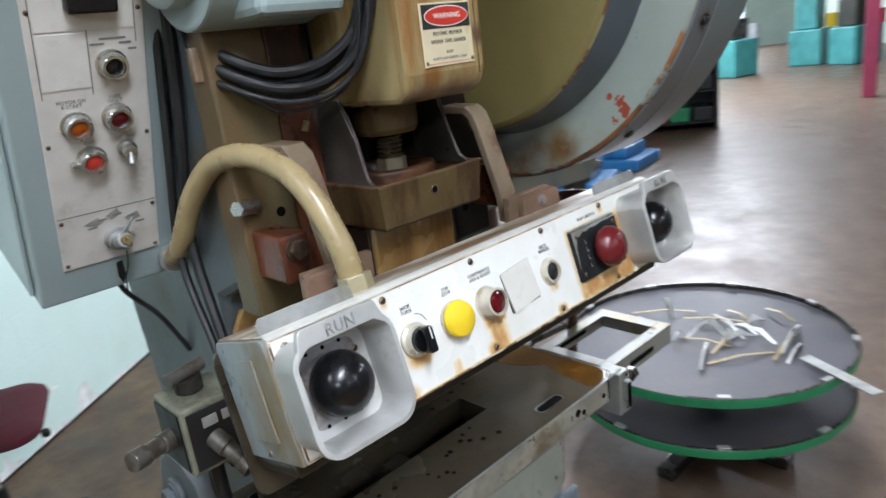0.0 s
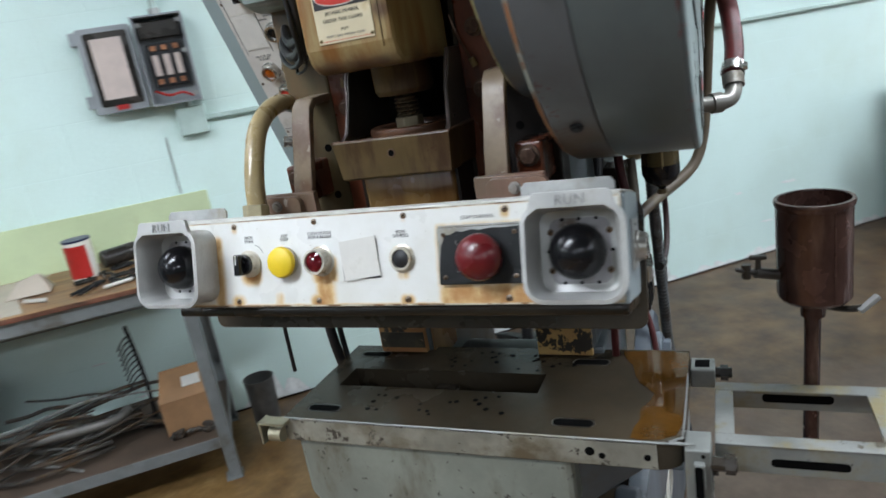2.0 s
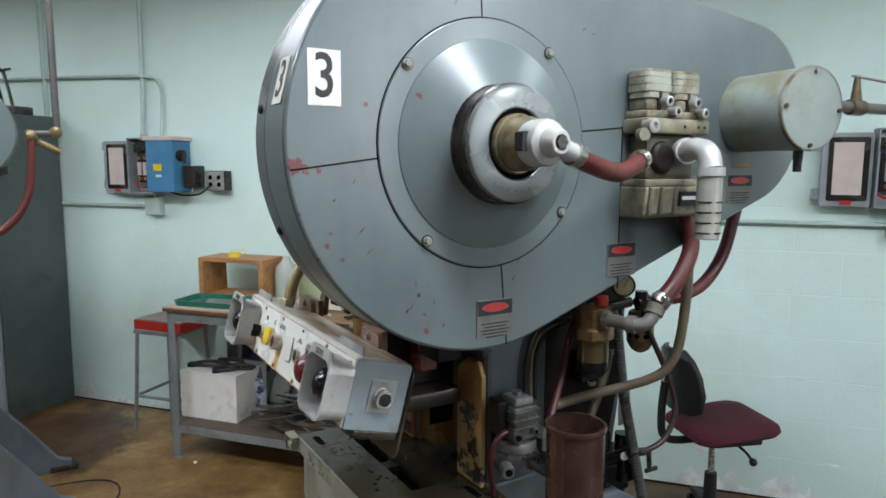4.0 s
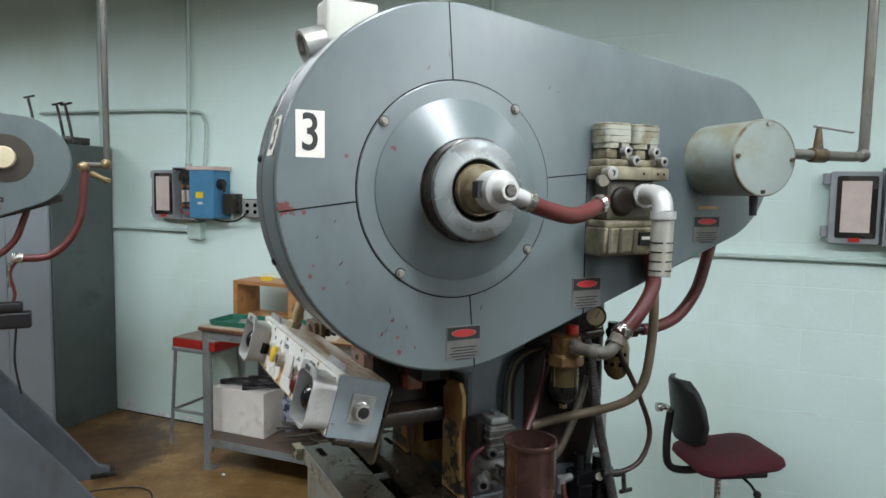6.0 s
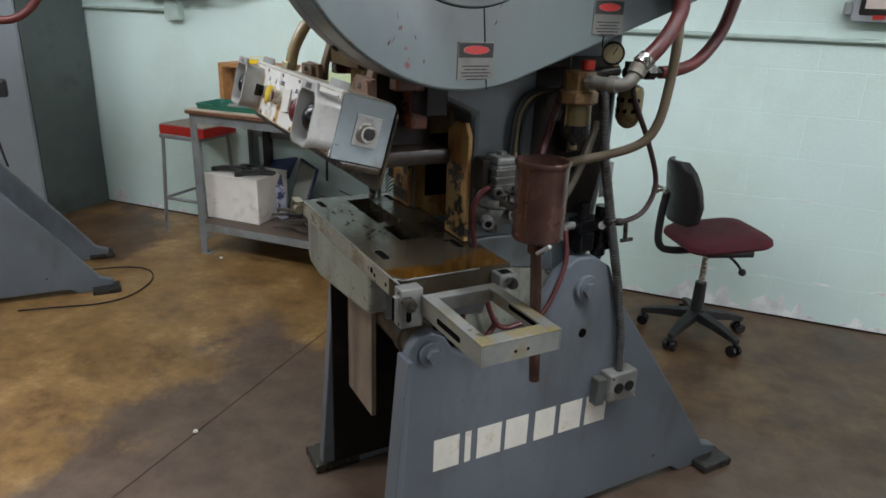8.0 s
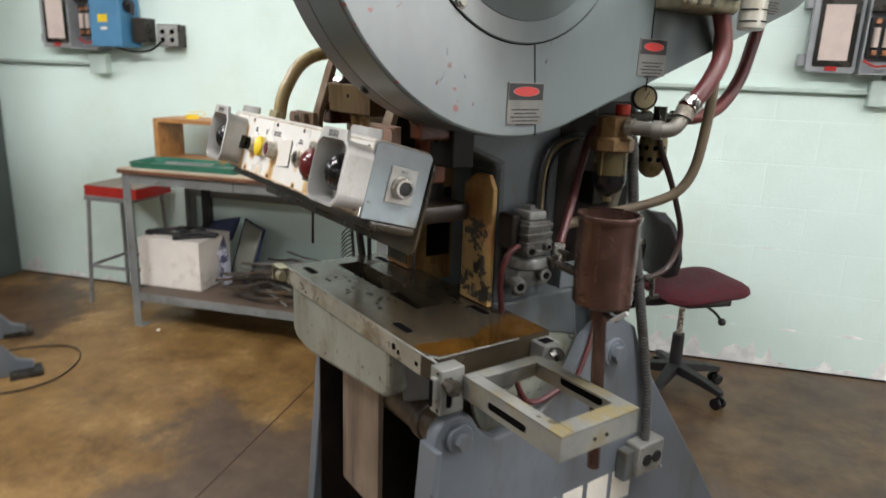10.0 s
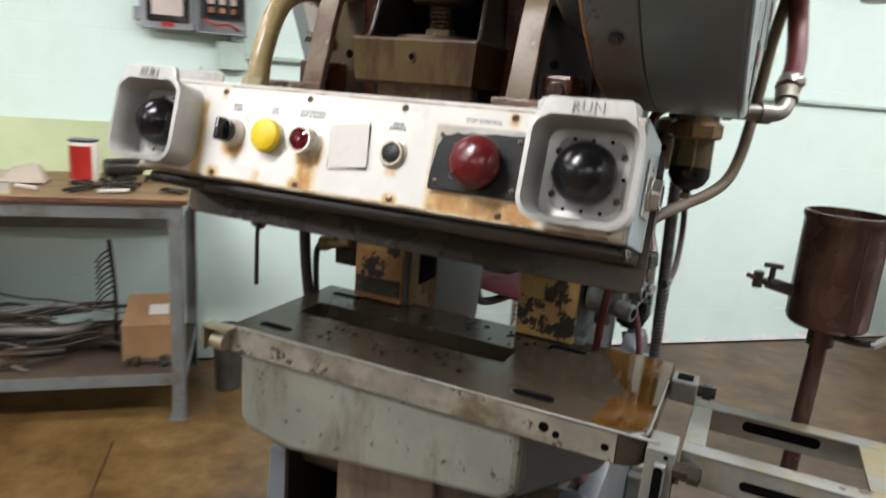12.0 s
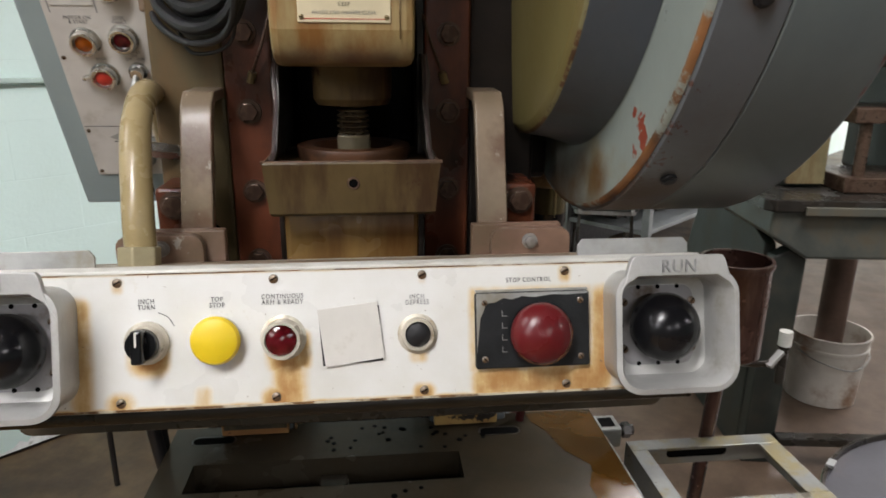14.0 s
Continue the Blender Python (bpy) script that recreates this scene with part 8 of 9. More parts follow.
def build_wall_services():
    b = thing("breaker_box", "blue enamel breaker box with a yellow label beside the fuse box", "breaker box", at_wall(-2.36, 0, 1.445))
    part("case", Build().box(0.0, 0.20, -0.16, 0, 0, 0.31, 0.005), breaker_blue, b)
    part("top_cap", Build().box(-0.02, 0.215, -0.165, 0, 0.31, 0.335, 0.003), notice, b)
    part("label", Build().box(0.055, 0.115, -0.1615, -0.160, 0.13, 0.17), yellow_plastic, b)
    part("label", Build().box(0.07, 0.11, -0.1615, -0.160, 0.09, 0.105), card_white, b)
    part("handle", Build().tube([(0.20, -0.10, 0.22), (0.235, -0.11, 0.22), (0.245, -0.11, 0.17)], 0.010, 8).cyl((0.20, -0.10, 0.22), (0.225, -0.10, 0.22), 0.035, n=16), black_matt, b)
    part("side_switch", Build().box(0.22, 0.30, -0.10, 0, 0.03, 0.16, 0.005), dark_steel, b)
    o = thing("outlet_box", "grey double outlet box on the wall", "outlet", at_wall(-1.935, 0, 1.455))
    part("case", Build().box(-0.07, 0.07, -0.07, 0, 0, 0.12, 0.004), dark_steel, o)
    part("cover", Build().box(-0.066, 0.066, -0.073, -0.0705, 0.004, 0.116, 0.001), galv, o)
    for x in (-0.03, 0.03):
        for z in (0.038, 0.08):
            part("socket", Build().cyl((x, -0.073, z), (x, -0.0745, z), 0.014, n=16), black_hole, o)
    part("cord", Build().tube([(-0.03, -0.08, 0.03), (-0.10, -0.09, -0.02), (-0.25, -0.06, -0.03), (-0.40, -0.04, 0.0)], 0.006, 7), black_matt, o)

    def pipe(pts, r=0.011):
        solo("wall_conduit", Build().tube(pts, r, 9, 5), conduit_paint, "thin painted conduit run along the block wall", "conduit", WALL, group="conduits along the wall")

    pipe([(-3.27, -0.03, 1.88), (-3.28, -0.03, 2.4), (-3.29, -0.03, 3.98)], 0.016)
    pipe([(-2.475, -0.05, 1.78), (-2.475, -0.03, 2.3), (-2.475, -0.03, 3.98)], 0.013)
    pipe([(-2.33, -0.05, 1.78), (-2.33, -0.03, 2.0), (-2.35, -0.03, 2.10), (-2.45, -0.03, 2.15), (-3.0, -0.03, 2.17), (-3.9, -0.03, 2.18)])
    pipe([(-6.0, -0.02, 1.35), (-4.0, -0.02, 1.35), (-2.50, -0.02, 1.35)])
    pipe([(-0.27, -0.02, 1.352), (0.6, -0.02, 1.352), (1.575, -0.02, 1.352)])
    pipe([(1.69, -0.02, 1.352), (2.6, -0.02, 1.352), (3.5, -0.02, 1.352)])
    pipe([(-0.36, -0.05, 1.80), (-0.36, -0.03, 2.4), (-0.36, -0.03, 3.98)], 0.013)
    solo("wall_raceway", Build().box(-0.45, -0.446, -0.005, 0, 1.06, 1.30), grey_ink, "thin dark cord running down the wall", "cord", WALL)
    # compressed air drop with its cock
    rusty_brass = mat("tarnished_brass", (0.13, 0.092, 0.045), 0.4, 0.4, 0.2, 20, 0.1, 120, stain=(0.05, 0.035, 0.02), stain_at=0.54, stain_scale=20)
    air_pipe = mat("grimy_air_pipe", (0.15, 0.145, 0.125), 0.40, 0.4, 0.15, 14, 0.08, 110, stain=(0.09, 0.075, 0.045), stain_at=0.56, stain_scale=14)
    p = thing("air_drop", "grey air pipe dropping to a valve beside the press", "air pipe", pose(0, 0, 0))
    part("drop_pipe", Build().tube([(0.53, 0.955, 1.738), (0.53, 1.12, 1.739), (0.53, 1.31, 1.741), (0.53, 1.342, 1.752), (0.53, 1.350, 1.80), (0.53, 1.351, 2.4), (0.53, 1.352, 3.98)], 0.0125, 12, 6), air_pipe, p)
    part("gate_valve", Build().cyl((0.53, 1.142, 1.739), (0.53, 1.194, 1.739), 0.018, n=14, bev=0.003), rusty_brass, p)
    part("valve_stem", Build().cyl((0.53, 1.168, 1.755), (0.53, 1.168, 1.805), 0.012, 0.006, n=12), rusty_brass, p)
    part("valve_handle", Build().box(-0.012, 0.10, -0.006, 0.006, 0, 0.005, 0.002), galv, p, at=pose(0.53, 1.166, 1.805, 0, 6, 75))
    part("elbow", Build().ball((0.53, 1.346, 1.746), 0.018, 14), air_pipe, p)



build_wall_services()
solo("white_chip", Build().ball((0, 0, 0.006), 0.012, 8, 0.6), card_white, "small white scrap lying on the floor", "scrap", pose(-2.286, 0.197, 0), group="scraps on the floor")
solo("white_chip", Build().ball((0, 0, 0.006), 0.010, 8, 0.6), card_white, "small white scrap lying on the floor", "scrap", pose(-0.597, -0.201, 0), group="scraps on the floor")
solo("floor_cable", Build().tube([(-1.93, -0.80, 0.006), (-1.90, -0.63, 0.006), (-1.87, -0.45, 0.006), (-1.93, -0.30, 0.006), (-2.10, -0.195, 0.006), (-2.26, -0.205, 0.006), (-2.345, -0.33, 0.006), (-2.37, -0.55, 0.006)], 0.0036, 7), black_matt, "black cable curling over the floor", "cable", pose(0, 0, 0))
waste = thing("waste_bin", "dark dented metal bin standing by the bench", "bin", at_wall(-0.33, -0.30))
part("bin_wall", Build().lathe([(0.0, 0.048), (0.004, 0.050), (0.262, 0.062), (0.268, 0.064), (0.268, 0.060), (0.012, 0.046), (0.010, 0.001)], (0, 0, 0), (0, 0, 1), 28), mat("dark_bin_steel", (0.09, 0.09, 0.085), 0.4, 0.4, 0.2, 12, 0.15, 60), waste)


# ---- the neighbouring machines ----
beside = copy_thing(press, pose(-2.33, -1.74, 0))
beside["label"] = "blue-grey punch press of the same make, partly seen"
for ob in list(beside.children):
    kind_name = ob.name.split(".")[0]
    if kind_name in ("air_tank", "tank_rim", "tank_bolt", "drain_cock", "number_card", "motor_tag", "thin_hose", "tan_hose", "flex_conduit", "outlet_box", "box_screw"):
        for child in list(ob.children):
            bpy.data.objects.remove(child)
        bpy.data.objects.remove(ob)
    elif kind_name == "belt_guard":
        ob.location = (0, 0.08, 0.02)
part("shaft_opening", Build().lathe([(0.4155, 0.105), (0.418, 0.105), (0.4185, 0.10), (0.4165, 0.06), (0.4165, 0.001)], (0, 0.985, 1.755), (1, 0, 0), 32), mat("brown_black_recess", (0.045, 0.035, 0.025), 0.5), beside)
part("shaft_cap", Build().lathe([(0.4165, 0.050), (0.440, 0.048), (0.444, 0.044), (0.446, 0.001)], (0, 0.975, 1.758), (1, 0, 0), 28), sign_cream, beside, "cream shaft cap")
# dark strip below the guard, giving its dark underside
part("guard_lower_strip", Build().prism([(0.55, 1.46), (1.02, 1.565), (1.20, 1.600), (1.20, 1.57), (1.02, 1.51), (0.55, 1.38)], "x", 0.36, 0.40, 0.004), dark_steel, beside)
part("air_elbow", Build().ball((0.43, 1.285, 1.725), 0.026, 16), brass, beside)
part("air_hose", Build().tube([(0.43, 1.288, 1.715), (0.43, 1.284, 1.64), (0.43, 1.268, 1.50), (0.43, 1.215, 1.389), (0.43, 1.134, 1.322), (0.43, 1.037, 1.315), (0.43, 0.995, 1.321)], 0.017, 12), hose_red, beside, "dark red rubber air hose")
part("hose_clamp", Build().cyl((0.43, 1.037, 1.315), (0.43, 0.995, 1.321), 0.022, n=18), chrome, beside)
part("regulator", Build().box(0.38, 0.44, 0.92, 1.06, 1.00, 1.075, 0.01), black_matt, beside)
part("regulator", Build().box(0.39, 0.44, 0.90, 1.03, 1.075, 1.12, 0.01), black_matt, beside)
part("air_cord", Build().tube([(0.42, 1.02, 1.31), (0.42, 0.985, 1.25), (0.42, 1.0, 1.15), (0.42, 0.97, 1.08)], 0.007, 8), hose_red, beside)
part("air_cord", Build().tube([(0.42, 1.0, 1.0), (0.42, 0.99, 0.85), (0.42, 1.01, 0.70)], 0.005, 8), black_matt, beside)
drop = thing("air_drop", "dull air pipe dropping to the next press", "air pipe", pose(-1.9, 0, 0))
part("drop_pipe", Build().tube([(0, -0.44, 1.735), (0, -0.375, 1.737), (0, -0.357, 1.762), (0, -0.360, 1.98), (0, -0.36, 3.98)], 0.014, 12), mat("dull_old_pipe", (0.085, 0.085, 0.078), 0.55, 0.15, 0.15, 10, 0.08, 100, stain=(0.09, 0.075, 0.055), stain_at=0.56, stain_scale=8), drop)
part("elbow", Build().ball((0, -0.362, 1.742), 0.025, 14), brass, drop)
part("branch", Build().cyl((0, -0.43, 1.70), (0, -0.35, 1.66), 0.014, n=12), brass, drop)
cab_green = mat("dark_green_cabinet", (0.075, 0.095, 0.09), 0.45, 0, 0.12, 3, 0.05, 100, stain=(0.05, 0.06, 0.055), stain_at=0.6, stain_scale=3)
machine_green = mat("machine_green_paint", (0.022, 0.027, 0.022), 0.55, 0, 0.2, 5, 0.12, 80, stain=(0.04, 0.035, 0.025), stain_at=0.55, stain_scale=5, chip=(0.3, 0.28, 0.22), chip_at=0.7, chip_scale=18)
machine_grey = mat("machine_pale_grey", (0.075, 0.082, 0.072), 0.42, 0, 0.2, 6, 0.1, 80, stain=(0.09, 0.075, 0.05), stain_at=0.55, stain_scale=6)
vise_blue = mat("blue_machine_paint", (0.02, 0.13, 0.32), 0.4, 0, 0.15, 6, 0.08, 80)
teal_paint = mat("teal_machine_paint", (0.05, 0.24, 0.24), 0.45, 0, 0.15, 4, 0.05)
pink_paint = mat("magenta_column_paint", (0.42, 0.05, 0.12), 0.5, 0, 0.1, 4, 0.05)
reel_green = mat("green_rim_paint", (0.015, 0.19, 0.075), 0.4, 0, 0.12, 8, 0.06, 90)
reel_sheet = mat("scratched_reel_sheet", (0.050, 0.048, 0.056), 0.5, 0.15, 0.2, 4, 0.06, 70, stain=(0.06, 0.05, 0.05), stain_at=0.6, stain_scale=5)
bucket_white = mat("dirty_white_bucket", (0.60, 0.56, 0.50), 0.45, 0, 0.06, 8, 0.04, 80, stain=(0.26, 0.15, 0.09), stain_at=0.56, stain_scale=5)


# the cabinet's front is coloured paler than its side
door_grey = mat("pale_cabinet_front", (0.24, 0.27, 0.29), 0.42, 0, 0.06, 2, 0.03, 100)


def build_cabinet_by_wall():
    t = thing("steel_cabinet", "tall dark grey-green steel cabinet against the wall", "cabinet", at_wall(-3.62, -0.27))
    part("case", Build().box(-0.42, 0.42, -0.235, 0.25, 0, 1.92, 0.006), cab_green, t)
    for s in (-1, 1):
        part("door", Build().box(*sorted((s * 0.003, s * 0.41)), -0.255, -0.2355, 0.05, 1.89, 0.004), door_grey, t)
    part("handle", Build().box(0.03, 0.05, -0.275, -0.256, 0.95, 1.12, 0.003), chrome, t)
    for k, (x, y, z) in enumerate(((0.20, 0.05, 0.06), (0.05, -0.05, 0.10), (0.32, 0.02, 0.05))):
        g = Build().box(x - 0.09, x + 0.09, y - 0.07, y + 0.07, 0, z, 0.008)
        g.tube([(x, y, z), (x - 0.03, y, z + 0.12), (x - 0.06, y, z + 0.22)], 0.010, 8).cyl((x - 0.10, y, z + 0.225), (x + 0.0, y, z + 0.235), 0.008, n=8)
        solo("clamp_fixture", g, dark_steel, "dark steel clamp fixture on top of the cabinet", "fixture", at_wall(-3.62, -0.27, 1.9205), group="fixtures on the cabinet")


build_cabinet_by_wall()


def build_green_press():
    """The machine on the other side, with a heavy table, legs and a pale bucket below."""
    t = thing("green_press", "dark green press with a heavy oily table, partly seen", "punch press", pose(1.30, 1.44, 0, 0, 0, -8), group="row of presses")
    top = Build().prism([(0.03, 0), (0.90, 0), (0.90, 0.55), (0, 0.55), (0, 0.03)], "z", 0.965, 1.005, 0.004)
    part("table", top, dark_steel, t, "oily dark steel table")
    part("table_edge", Build().box(0.12, 0.86, -0.014, -0.0005, 0.955, 0.985, 0.004), machine_grey, t)
    part("bed", Build().prism([(0.03, 0.964), (0.88, 0.964), (0.88, 0.86), (0.80, 0.80), (0.16, 0.80), (0.03, 0.88)], "y", 0.02, 0.52, 0.01), machine_grey, t)
    part("leg", Build().prism([(0.06, 0.0), (0.07, 0.80), (0.13, 0.83), (0.18, 0.80), (0.17, 0.0)], "y", 0.05, 0.11, 0.006), machine_green, t)
    part("leg", Build().prism([(0.72, 0.0), (0.72, 0.82), (0.82, 0.82), (0.84, 0.0)], "y", 0.05, 0.11, 0.006), machine_green, t)
    part("side_frame", Build().prism([(0.11, 0.0), (0.11, 0.83), (0.45, 0.95), (0.75, 0.90), (1.15, 0.06), (1.15, 0.0)], "x", 0.06, 0.10, 0.006), machine_green, t)
    part("name_strip", Build().prism([(0.35, 0.52), (0.72, 0.40), (0.72, 0.455), (0.35, 0.575)], "x", 0.056, 0.0595), mat("pale_strip", (0.35, 0.36, 0.27), 0.5), t)
    part("column", Build().prism([(0.22, 1.006), (0.22, 2.0), (0.75, 2.0), (0.75, 1.006)], "x", 0.14, 0.28, 0.015), machine_green, t)
    part("column", Build().prism([(0.22, 1.006), (0.22, 2.0), (0.75, 2.0), (0.75, 1.006)], "x", 0.62, 0.76, 0.015), machine_green, t)
    part("throat_plate", Build().box(0.145, 0.275, 0.205, 0.2195, 1.02, 1.36, 0.003), oily_paint, t, "oil-browned plate")
    part("die_set", Build().box(0.30, 0.60, 0.12, 0.40, 1.006, 1.06, 0.005).cyl((0.36, 0.16, 1.06), (0.36, 0.16, 1.24), 0.02, n=14).cyl((0.54, 0.16, 1.06), (0.54, 0.16, 1.24), 0.02, n=14).box(0.30, 0.60, 0.12, 0.40, 1.24, 1.29, 0.005), rusty_bolt, t, "brown die set on the table")
    part("head", Build().box(0.12, 0.78, 0.10, 0.70, 1.42, 2.05, 0.03), machine_green, t)
    part("treadle", Build().box(0.16, 0.70, 0.0, 0.05, 0.10, 0.13, 0.004), dark_steel, t)
    part("pipe", Build().cyl((0.614, 0.590, 0.20), (0.614, 0.590, 0.93), 0.056, n=18).cyl((0.614, 0.50, 0.87), (0.614, 0.590, 0.87), 0.05, n=16), mat("brown_pipe", (0.13, 0.08, 0.06), 0.5, 0.2, 0.2, 8, 0.1, 60), t)
    part("air_fitting", Build().cyl((0.10, -0.05, 0.38), (0.10, -0.05, 0.52), 0.016, n=12), dark_steel, t)
    part("cap", Build().cyl((0.10, -0.05, 0.52), (0.10, -0.05, 0.57), 0.022, n=14), card_white, t)


build_green_press()
bk = thing("plastic_bucket", "dirty white plastic bucket standing under the green press", "bucket", pose(1.990, 1.940, 0))
part("bucket_wall", Build().lathe([(0.0, 0.134), (0.004, 0.140), (0.240, 0.153), (0.245, 0.160), (0.259, 0.160), (0.263, 0.156), (0.299, 0.158), (0.303, 0.163), (0.314, 0.163), (0.314, 0.155), (0.02, 0.135), (0.018, 0.001)], (0, 0, 0), (0, 0, 1), 40), bucket_white, bk)
part("bail", Build().tube([(-0.160, 0, 0.252), (-0.126, -0.105, 0.222), (0, -0.172, 0.196), (0.126, -0.105, 0.222), (0.160, 0, 0.252)], 0.003, 6), galv, bk)


def build_reel():
    """A pallet reel of two green-rimmed discs, scrap lying on the upper one."""
    t = thing("pallet_reel", "pallet reel with two green-rimmed sheet discs and scrap strips", "reel", pose(1.50, 0.492, 0))
    for z in (0.250, 0.420):
        d = part("disc", Build().cyl((0, 0, z), (0, 0, z + 0.004), 0.462, n=72), reel_sheet, t, "scratched grey sheet disc")
        part("disc_rim", Build().lathe([(z - 0.012, 0.470), (z + 0.012, 0.4735), (z + 0.018, 0.4722)], (0, 0, 0), (0, 0, 1), 96, caps=False), reel_green, d, "green painted rim")
        # rim's inner side gets a dark colour for its shaded back
        part("rim_lip", Build().lathe([(z + 0.018, 0.4722), (z + 0.020, 0.470), (z + 0.020, 0.463), (z - 0.012, 0.463), (z - 0.012, 0.470)], (0, 0, 0), (0, 0, 1), 96, caps=False), dark_steel, d, "inner side of the rim, darkened for shade")
        for k in range(9):
            a = radians(40 * k + 12)
            c = Vector((0.462 * math.cos(a), 0.462 * math.sin(a), z + 0.021))
            part("rim_clip", Build().box(-0.018, 0.018, -0.008, 0.010, -0.004, 0.005, 0.001), galv, d, at=Matrix.Translation(c) @ pose(0, 0, 0, 0, 0, math.degrees(a) + 90))
    part("spindle", Build().cyl((0, 0, 0.02), (0, 0, 0.420), 0.05, n=20), dark_steel, t)
    part("stand", Build().box(-0.30, 0.30, -0.03, 0.03, 0, 0.04, 0.005).box(-0.03, 0.03, -0.30, 0.30, 0.0, 0.04, 0.005), dark_steel, t)
    rnd = random.Random(5)
    for k in range(22):
        x, y, a, ln = rnd.gauss(0.02, 0.11), rnd.gauss(-0.05, 0.11), rnd.uniform(0, 180), rnd.uniform(0.04, 0.12)
        g = Build().poly([[(-ln, -0.006, 0), (-ln, 0.006, 0), (-ln, 0.006, 0.0015), (-ln, -0.006, 0.0015)], [(0, -0.006, 0.012 + 0.01 * (k % 3)), (0, 0.006, 0.012), (0, 0.006, 0.0135), (0, -0.006, 0.0135 + 0.01 * (k % 3))], [(ln, -0.006, 0.002), (ln, 0.006, 0.001), (ln, 0.006, 0.0025), (ln, -0.006, 0.0035)]])
        solo("metal_strip", g, galv if k % 3 else brass, "thin offcut metal strip lying on the reel", "metal strip", pose(1.50 + x, 0.492 + y, 0.4245 + 0.0005 * k, 0, 0, a), group="offcuts on the reel")
    solo("metal_strip", Build().box(-0.02, 0.02, -0.13, 0.13, 0, 0.003), galv, "flat metal bar hanging over the reel's rim", "metal bar", pose(1.40, 0.035, 0.443, 0, 0, -28))


build_reel()


def build_far_side():
    # second bench along the wall, steel chair before it
    t = thing("work_bench", "long steel work bench with a wooden edge by the wall", "work bench", at_wall(4.65, -0.42))
    part("table_top", Build().box(-1.15, 1.15, -0.36, 0.34, 0.81, 0.85, 0.004), wood, t)
    for x in (-1.1, 0.0, 1.1):
        for y in (-0.32, 0.30):
            part("leg", Build().box(x - 0.025, x + 0.025, y - 0.025, y + 0.025, 0, 0.81, 0.003), bench_grey, t)
    part("shelf", Build().box(-1.1, 1.1, -0.32, 0.30, 0.30, 0.33, 0.003), bench_grey, t)
    part("shelf", Build().box(-1.1, 1.1, -0.32, 0.30, 0.55, 0.57, 0.003), bench_grey, t)
    # black panel added as the darkness under the bench top
    part("dark_backing", Build().box(-1.1, 1.1, 0.30, 0.32, 0.05, 0.80), black_matt, t)
    rnd = random.Random(3)
    for k in range(16):
        g = Build().box(-0.06, 0.06, -0.05, 0.05, 0, rnd.uniform(0.05, 0.16), 0.006)
        g.cyl((0.0, 0, 0.04), (0.09, 0.02, 0.05), 0.02, n=10)
        lvl = (0.8505, 0.3305, 0.5705)[k % 3]
        solo("machine_part", g, (dark_steel, scrap, bench_grey, cardboard)[k % 4], "grey machine part lying on the far bench", "machine part", at_wall(4.65 - 1.0 + 0.13 * k, -0.42 + rnd.uniform(-0.2, 0.2), lvl, rnd.uniform(0, 90)), group="parts on the far bench")
    solo("oil_can", Build().lathe([(0, 0.07), (0.10, 0.07), (0.13, 0.05), (0.16, 0.015), (0.20, 0.012)], (0, 0, 0), (0, 0, 1), 20), bright_red, "bright red oil can on the far bench", "oil can", at_wall(4.35, -0.55, 0.8505))
    c = thing("steel_chair", "dark grey-green steel chair with a padded back", "chair", at_wall(3.58, -0.395, 0, -55))
    pad = mat("grey_green_vinyl", (0.050, 0.060, 0.055), 0.45, 0, 0.12, 6, 0.1, 120)
    part("seat", Build().prism(rounded(0.44, 0.42, 0.05, 5), "z", 0.455, 0.495, 0.012), pad, c)
    part("seat_pan", Build().prism(rounded(0.40, 0.38, 0.04, 5), "z", 0.425, 0.455, 0.004), galv, c)
    part("backrest", Build().prism(rounded(0.44, 0.215, 0.06, 6, 0, 0.71), "y", -0.225, -0.185, 0.014), pad, c, "padded vinyl backrest")
    for x in (-0.17, 0.17):
        part("back_post", Build().box(x - 0.012, x + 0.012, -0.212, -0.200, 0.44, 0.62, 0.002), galv, c)
        for y in (-0.17, 0.17):
            part("leg", Build().cyl((x * 1.1, y * 1.1, 0), (x, y, 0.43), 0.012, n=10), dark_steel, c)
    # blue machine vises and a rack of bins down the aisle
    for k, (x, y, a) in enumerate(((4.75, 3.25, 20), (5.85, 3.45, 10), (6.3, 3.9, 30))):
        v = thing("blue_machine", "bright blue bench machine standing low on the floor", "machine", pose(x, y, 0, 0, 0, a), group="blue machines down the aisle")
        part("base", Build().box(-0.35, 0.35, -0.28, 0.28, 0, 0.12, 0.02), vise_blue, v)
        part("bed", Build().box(-0.28, 0.30, -0.14, 0.14, 0.12, 0.24, 0.03), vise_blue if k % 2 else dark_steel, v)
        part("head", Build().cyl((-0.18, 0, 0.24), (-0.18, 0, 0.42), 0.09, n=20, bev=0.01), vise_blue, v)
        part("arm", Build().cyl((-0.25, 0, 0.36), (0.20, 0.1, 0.30), 0.05, n=16), galv, v)
    r = thing("bin_rack", "black rack of red and green plastic bins", "bin rack", pose(7.9, 4.35, 0, 0, 0, -60))
    for z in (0.1, 0.5, 0.9, 1.3):
        part("shelf", Build().box(-0.9, 0.9, -0.25, 0.25, z, z + 0.03), black_matt, r)
        for k in range(6):
            part("bin", Build().box(-0.85 + 0.29 * k, -0.60 + 0.29 * k, -0.3, 0.2, z + 0.03, z + 0.22, 0.02), (black_matt, black_matt, bright_red, black_matt, reel_green)[(k * 2 + int(z * 10)) % 5], r)
    # added black panel, blocks the bright background behind the bins
    part("dark_backing", Build().box(-0.9, 0.9, 0.25, 0.26, 0.0, 1.75), black_matt, r)
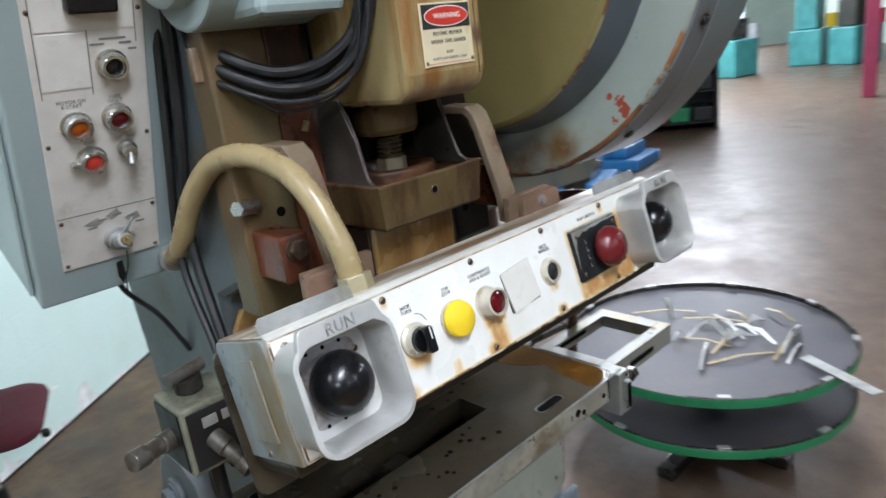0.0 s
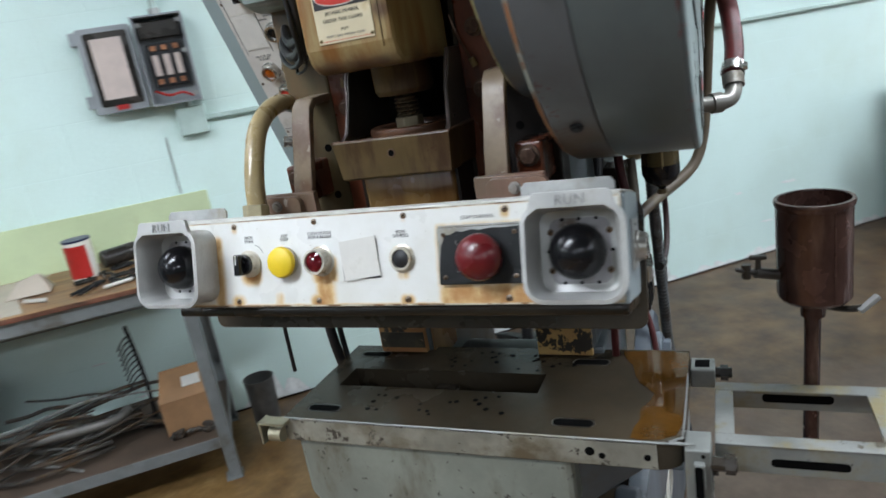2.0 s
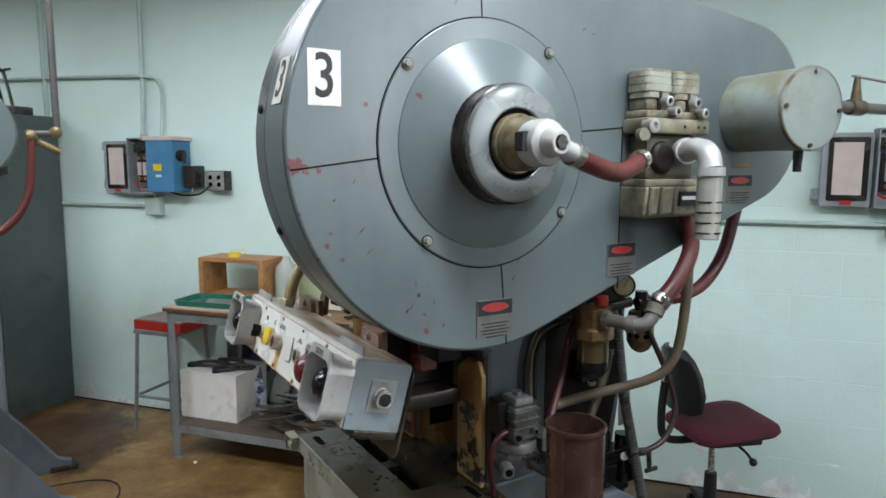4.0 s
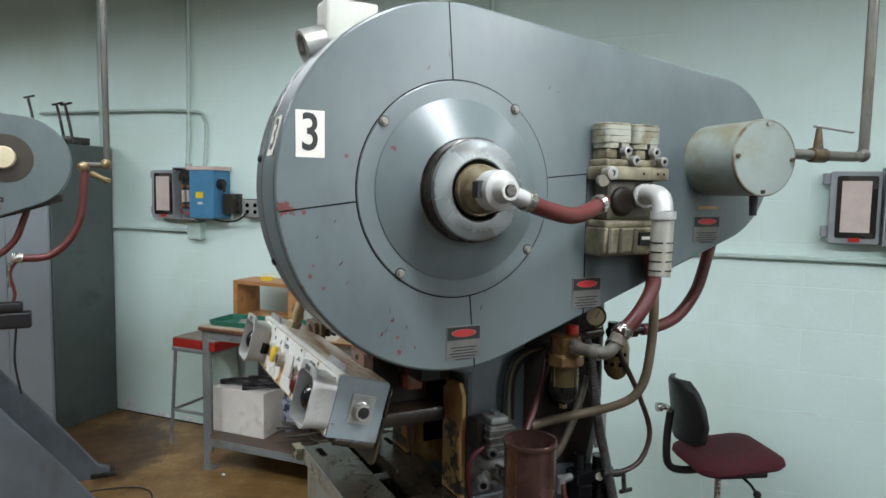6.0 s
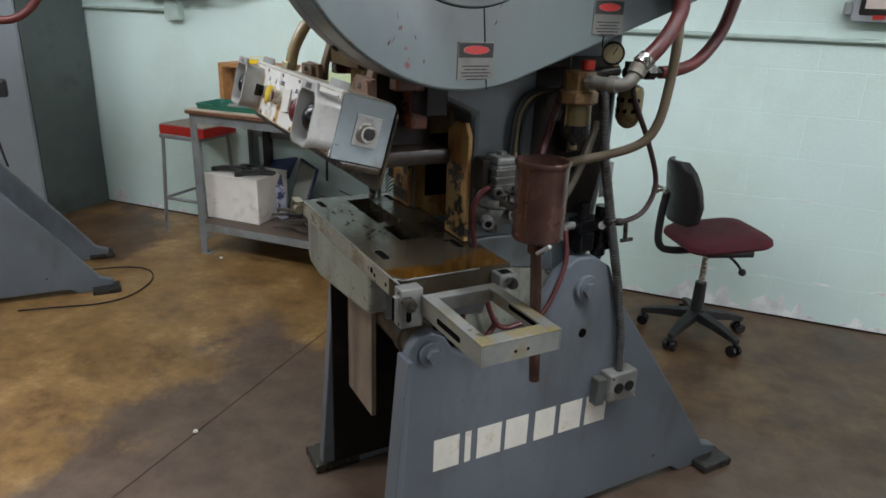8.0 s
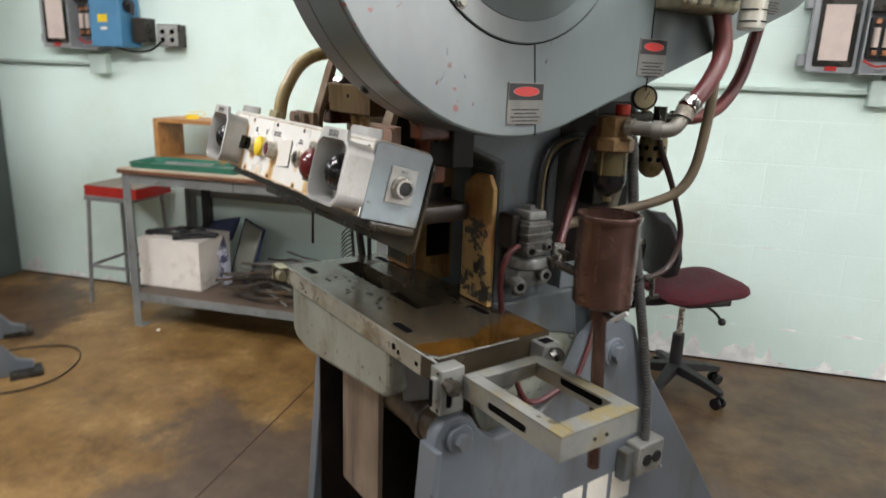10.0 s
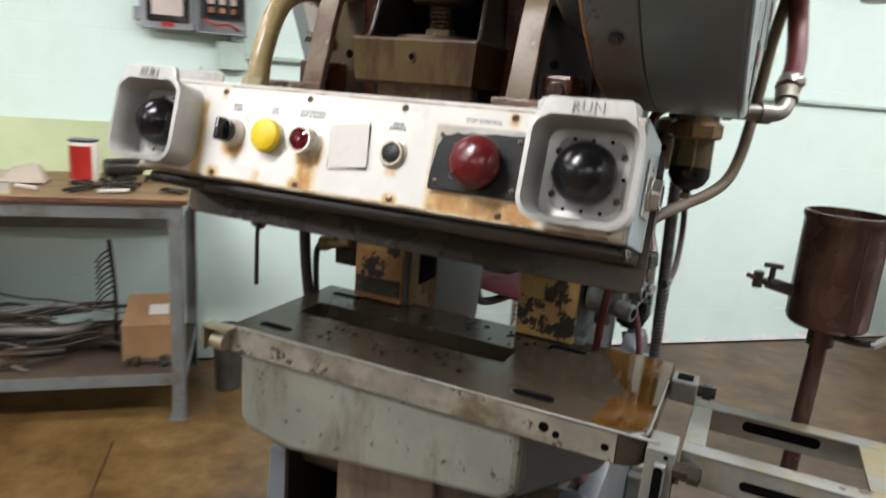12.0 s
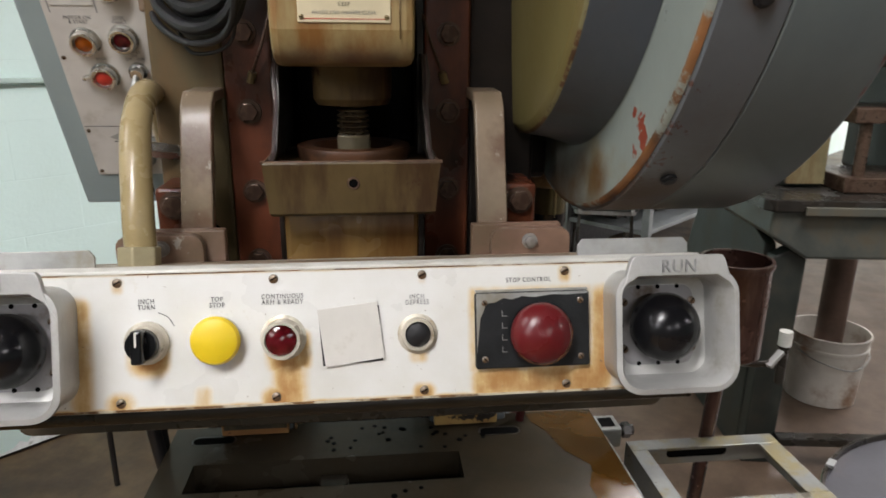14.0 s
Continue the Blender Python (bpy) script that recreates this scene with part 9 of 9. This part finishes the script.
    for x in (-0.9, 0.9):
        part("upright", Build().box(x - 0.02, x + 0.02, -0.25, 0.25, 0, 1.6), black_matt, r)
    solo("steel_column", Build().box(-0.09, 0.09, -0.09, 0.09, 0, 4.0, 0.01), pink_paint, "magenta painted square steel column", "column", pose(10.9, 2.42, 0, 0, 0, 12), kind="structure")
    rnd = random.Random(9)
    for k in range(9):
        m = thing("far_machine", "teal machine tool far across the shop", "machine", pose(15.5 + rnd.uniform(-1, 2.5), 1.2 + 1.0 * k, 0, 0, 0, rnd.uniform(-30, 30)), group="machines across the shop")
        part("base", Build().box(-0.4, 0.4, -0.35, 0.35, 0, 0.8, 0.03), teal_paint, m)
        part("head", Build().box(-0.25, 0.25, -0.2, 0.3, 0.8, rnd.uniform(1.2, 1.7), 0.04), (machine_green, teal_paint, dark_steel)[k % 3], m)
        part("guard", Build().cyl((0.3, -0.3, 0.8), (0.3, -0.3, 1.1), 0.12, n=14), (bright_red, yellow_plastic, box_grey)[k % 3], m)


build_far_side()


# ---- painted blocks of the wall, laid last ----
def lay_blocks():
    """Painted concrete blocks: those near the bench and press singly, the rest of the wall as one piece."""
    wall = bpy.data.objects["wall_north"]
    W, H, G = 0.406, 0.203, 0.0015

    def block(x0, x1, z0, z1):
        c, y0, y1 = 0.0022, 0.0009, 0.0016
        return [(x0, y1, z0), (x1, y1, z0), (x1, y1, z1), (x0, y1, z1), (x0 + c, y0, z0 + c), (x1 - c, y0, z0 + c), (x1 - c, y0, z1 - c), (x0 + c, y0, z1 - c)]

    quads = [(4, 5, 6, 7), (0, 1, 5, 4), (1, 2, 6, 5), (2, 3, 7, 6), (3, 0, 4, 7)]
    me = bpy.data.meshes.new("concrete_block")
    me.from_pydata(block(0, W - G, 0, H - G), [], quads)
    me.materials.append(block_paint)
    verts, faces = [], []
    rnd = random.Random(2)
    for row in range(20):
        for k in range(-22, 64):
            x, z = k * W + (W / 2 if row % 2 else 0), row * H + G / 2
            if -2.9 < x < 3.4 and row < 14 and not (row > 11 and x > 0.6):
                ob = new("concrete_block", me)
                ob.parent = wall
                ob.location = (x, rnd.uniform(-0.00025, 0.00025), z)
            elif -9 < x < 25.5 and z < 3.8:
                faces += [tuple(i + len(verts) for i in q) for q in quads]
                verts += block(x, x + W - G, z, z + H - G)
    rest = bpy.data.meshes.new("block_courses")
    rest.from_pydata(verts, [], faces)
    rest.materials.append(block_paint)
    ob = new("block_courses", rest)
    ob.parent = wall
    tagged(ob, kind="stuff")


lay_blocks()


def flaked_base():
    """Whitish flaked paint in ragged patches along the wall's foot."""
    rnd = random.Random(21)
    s = -3.2
    while s < 3.6:
        w, top = rnd.uniform(0.12, 0.5), rnd.choice((0.035, 0.05, 0.075, 0.10))
        n = max(5, int(w / 0.025))
        pts = [(s, 0.001)] + [(s + w * k / n, max(0.004, top * min(1.0, 4 * k / n, 4 - 4 * k / n) * rnd.uniform(0.35, 1.35))) for k in range(1, n)] + [(s + w, 0.001)]
        solo("flaked_paint", Build().prism(pts, "y", -0.0022 - 0.0004 * rnd.random(), -0.0008), flake, "ragged white flaked paint along the wall's foot", kind="structure", at=WALL)
        s += w * 0.96 + rnd.choice((0.0, 0.0, 0.02, 0.06))


flaked_base()


def wall_marks():
    """The dark line at the floor, and small chips along the low block joints."""
    solo("floor_wall_joint", Build().box(-3.4, 4.2, -0.010, -0.0028, 0.0003, 0.007), oily_black_shade, "dark line along the joint of wall and floor", kind="structure", at=WALL)
    rnd = random.Random(5)
    for k in range(30):
        s, z = rnd.uniform(-3.0, 3.0), 0.203 * rnd.choice((1, 1, 1, 2, 2, 3)) + rnd.uniform(-0.004, 0.004)
        n, w, h = 8, rnd.uniform(0.02, 0.09), rnd.uniform(0.003, 0.011)
        pts = [(s + w * math.cos(a) * rnd.uniform(0.5, 1.1), z + h * math.sin(a) * rnd.uniform(0.4, 1.3)) for a in (2 * math.pi * i / n for i in range(n))]
        solo("paint_chip", Build().prism(pts, "y", -0.0012, 0.0006), flake if k % 3 else joint_paint, "small chip in the wall paint along a block joint", kind="structure", at=WALL)


wall_marks()
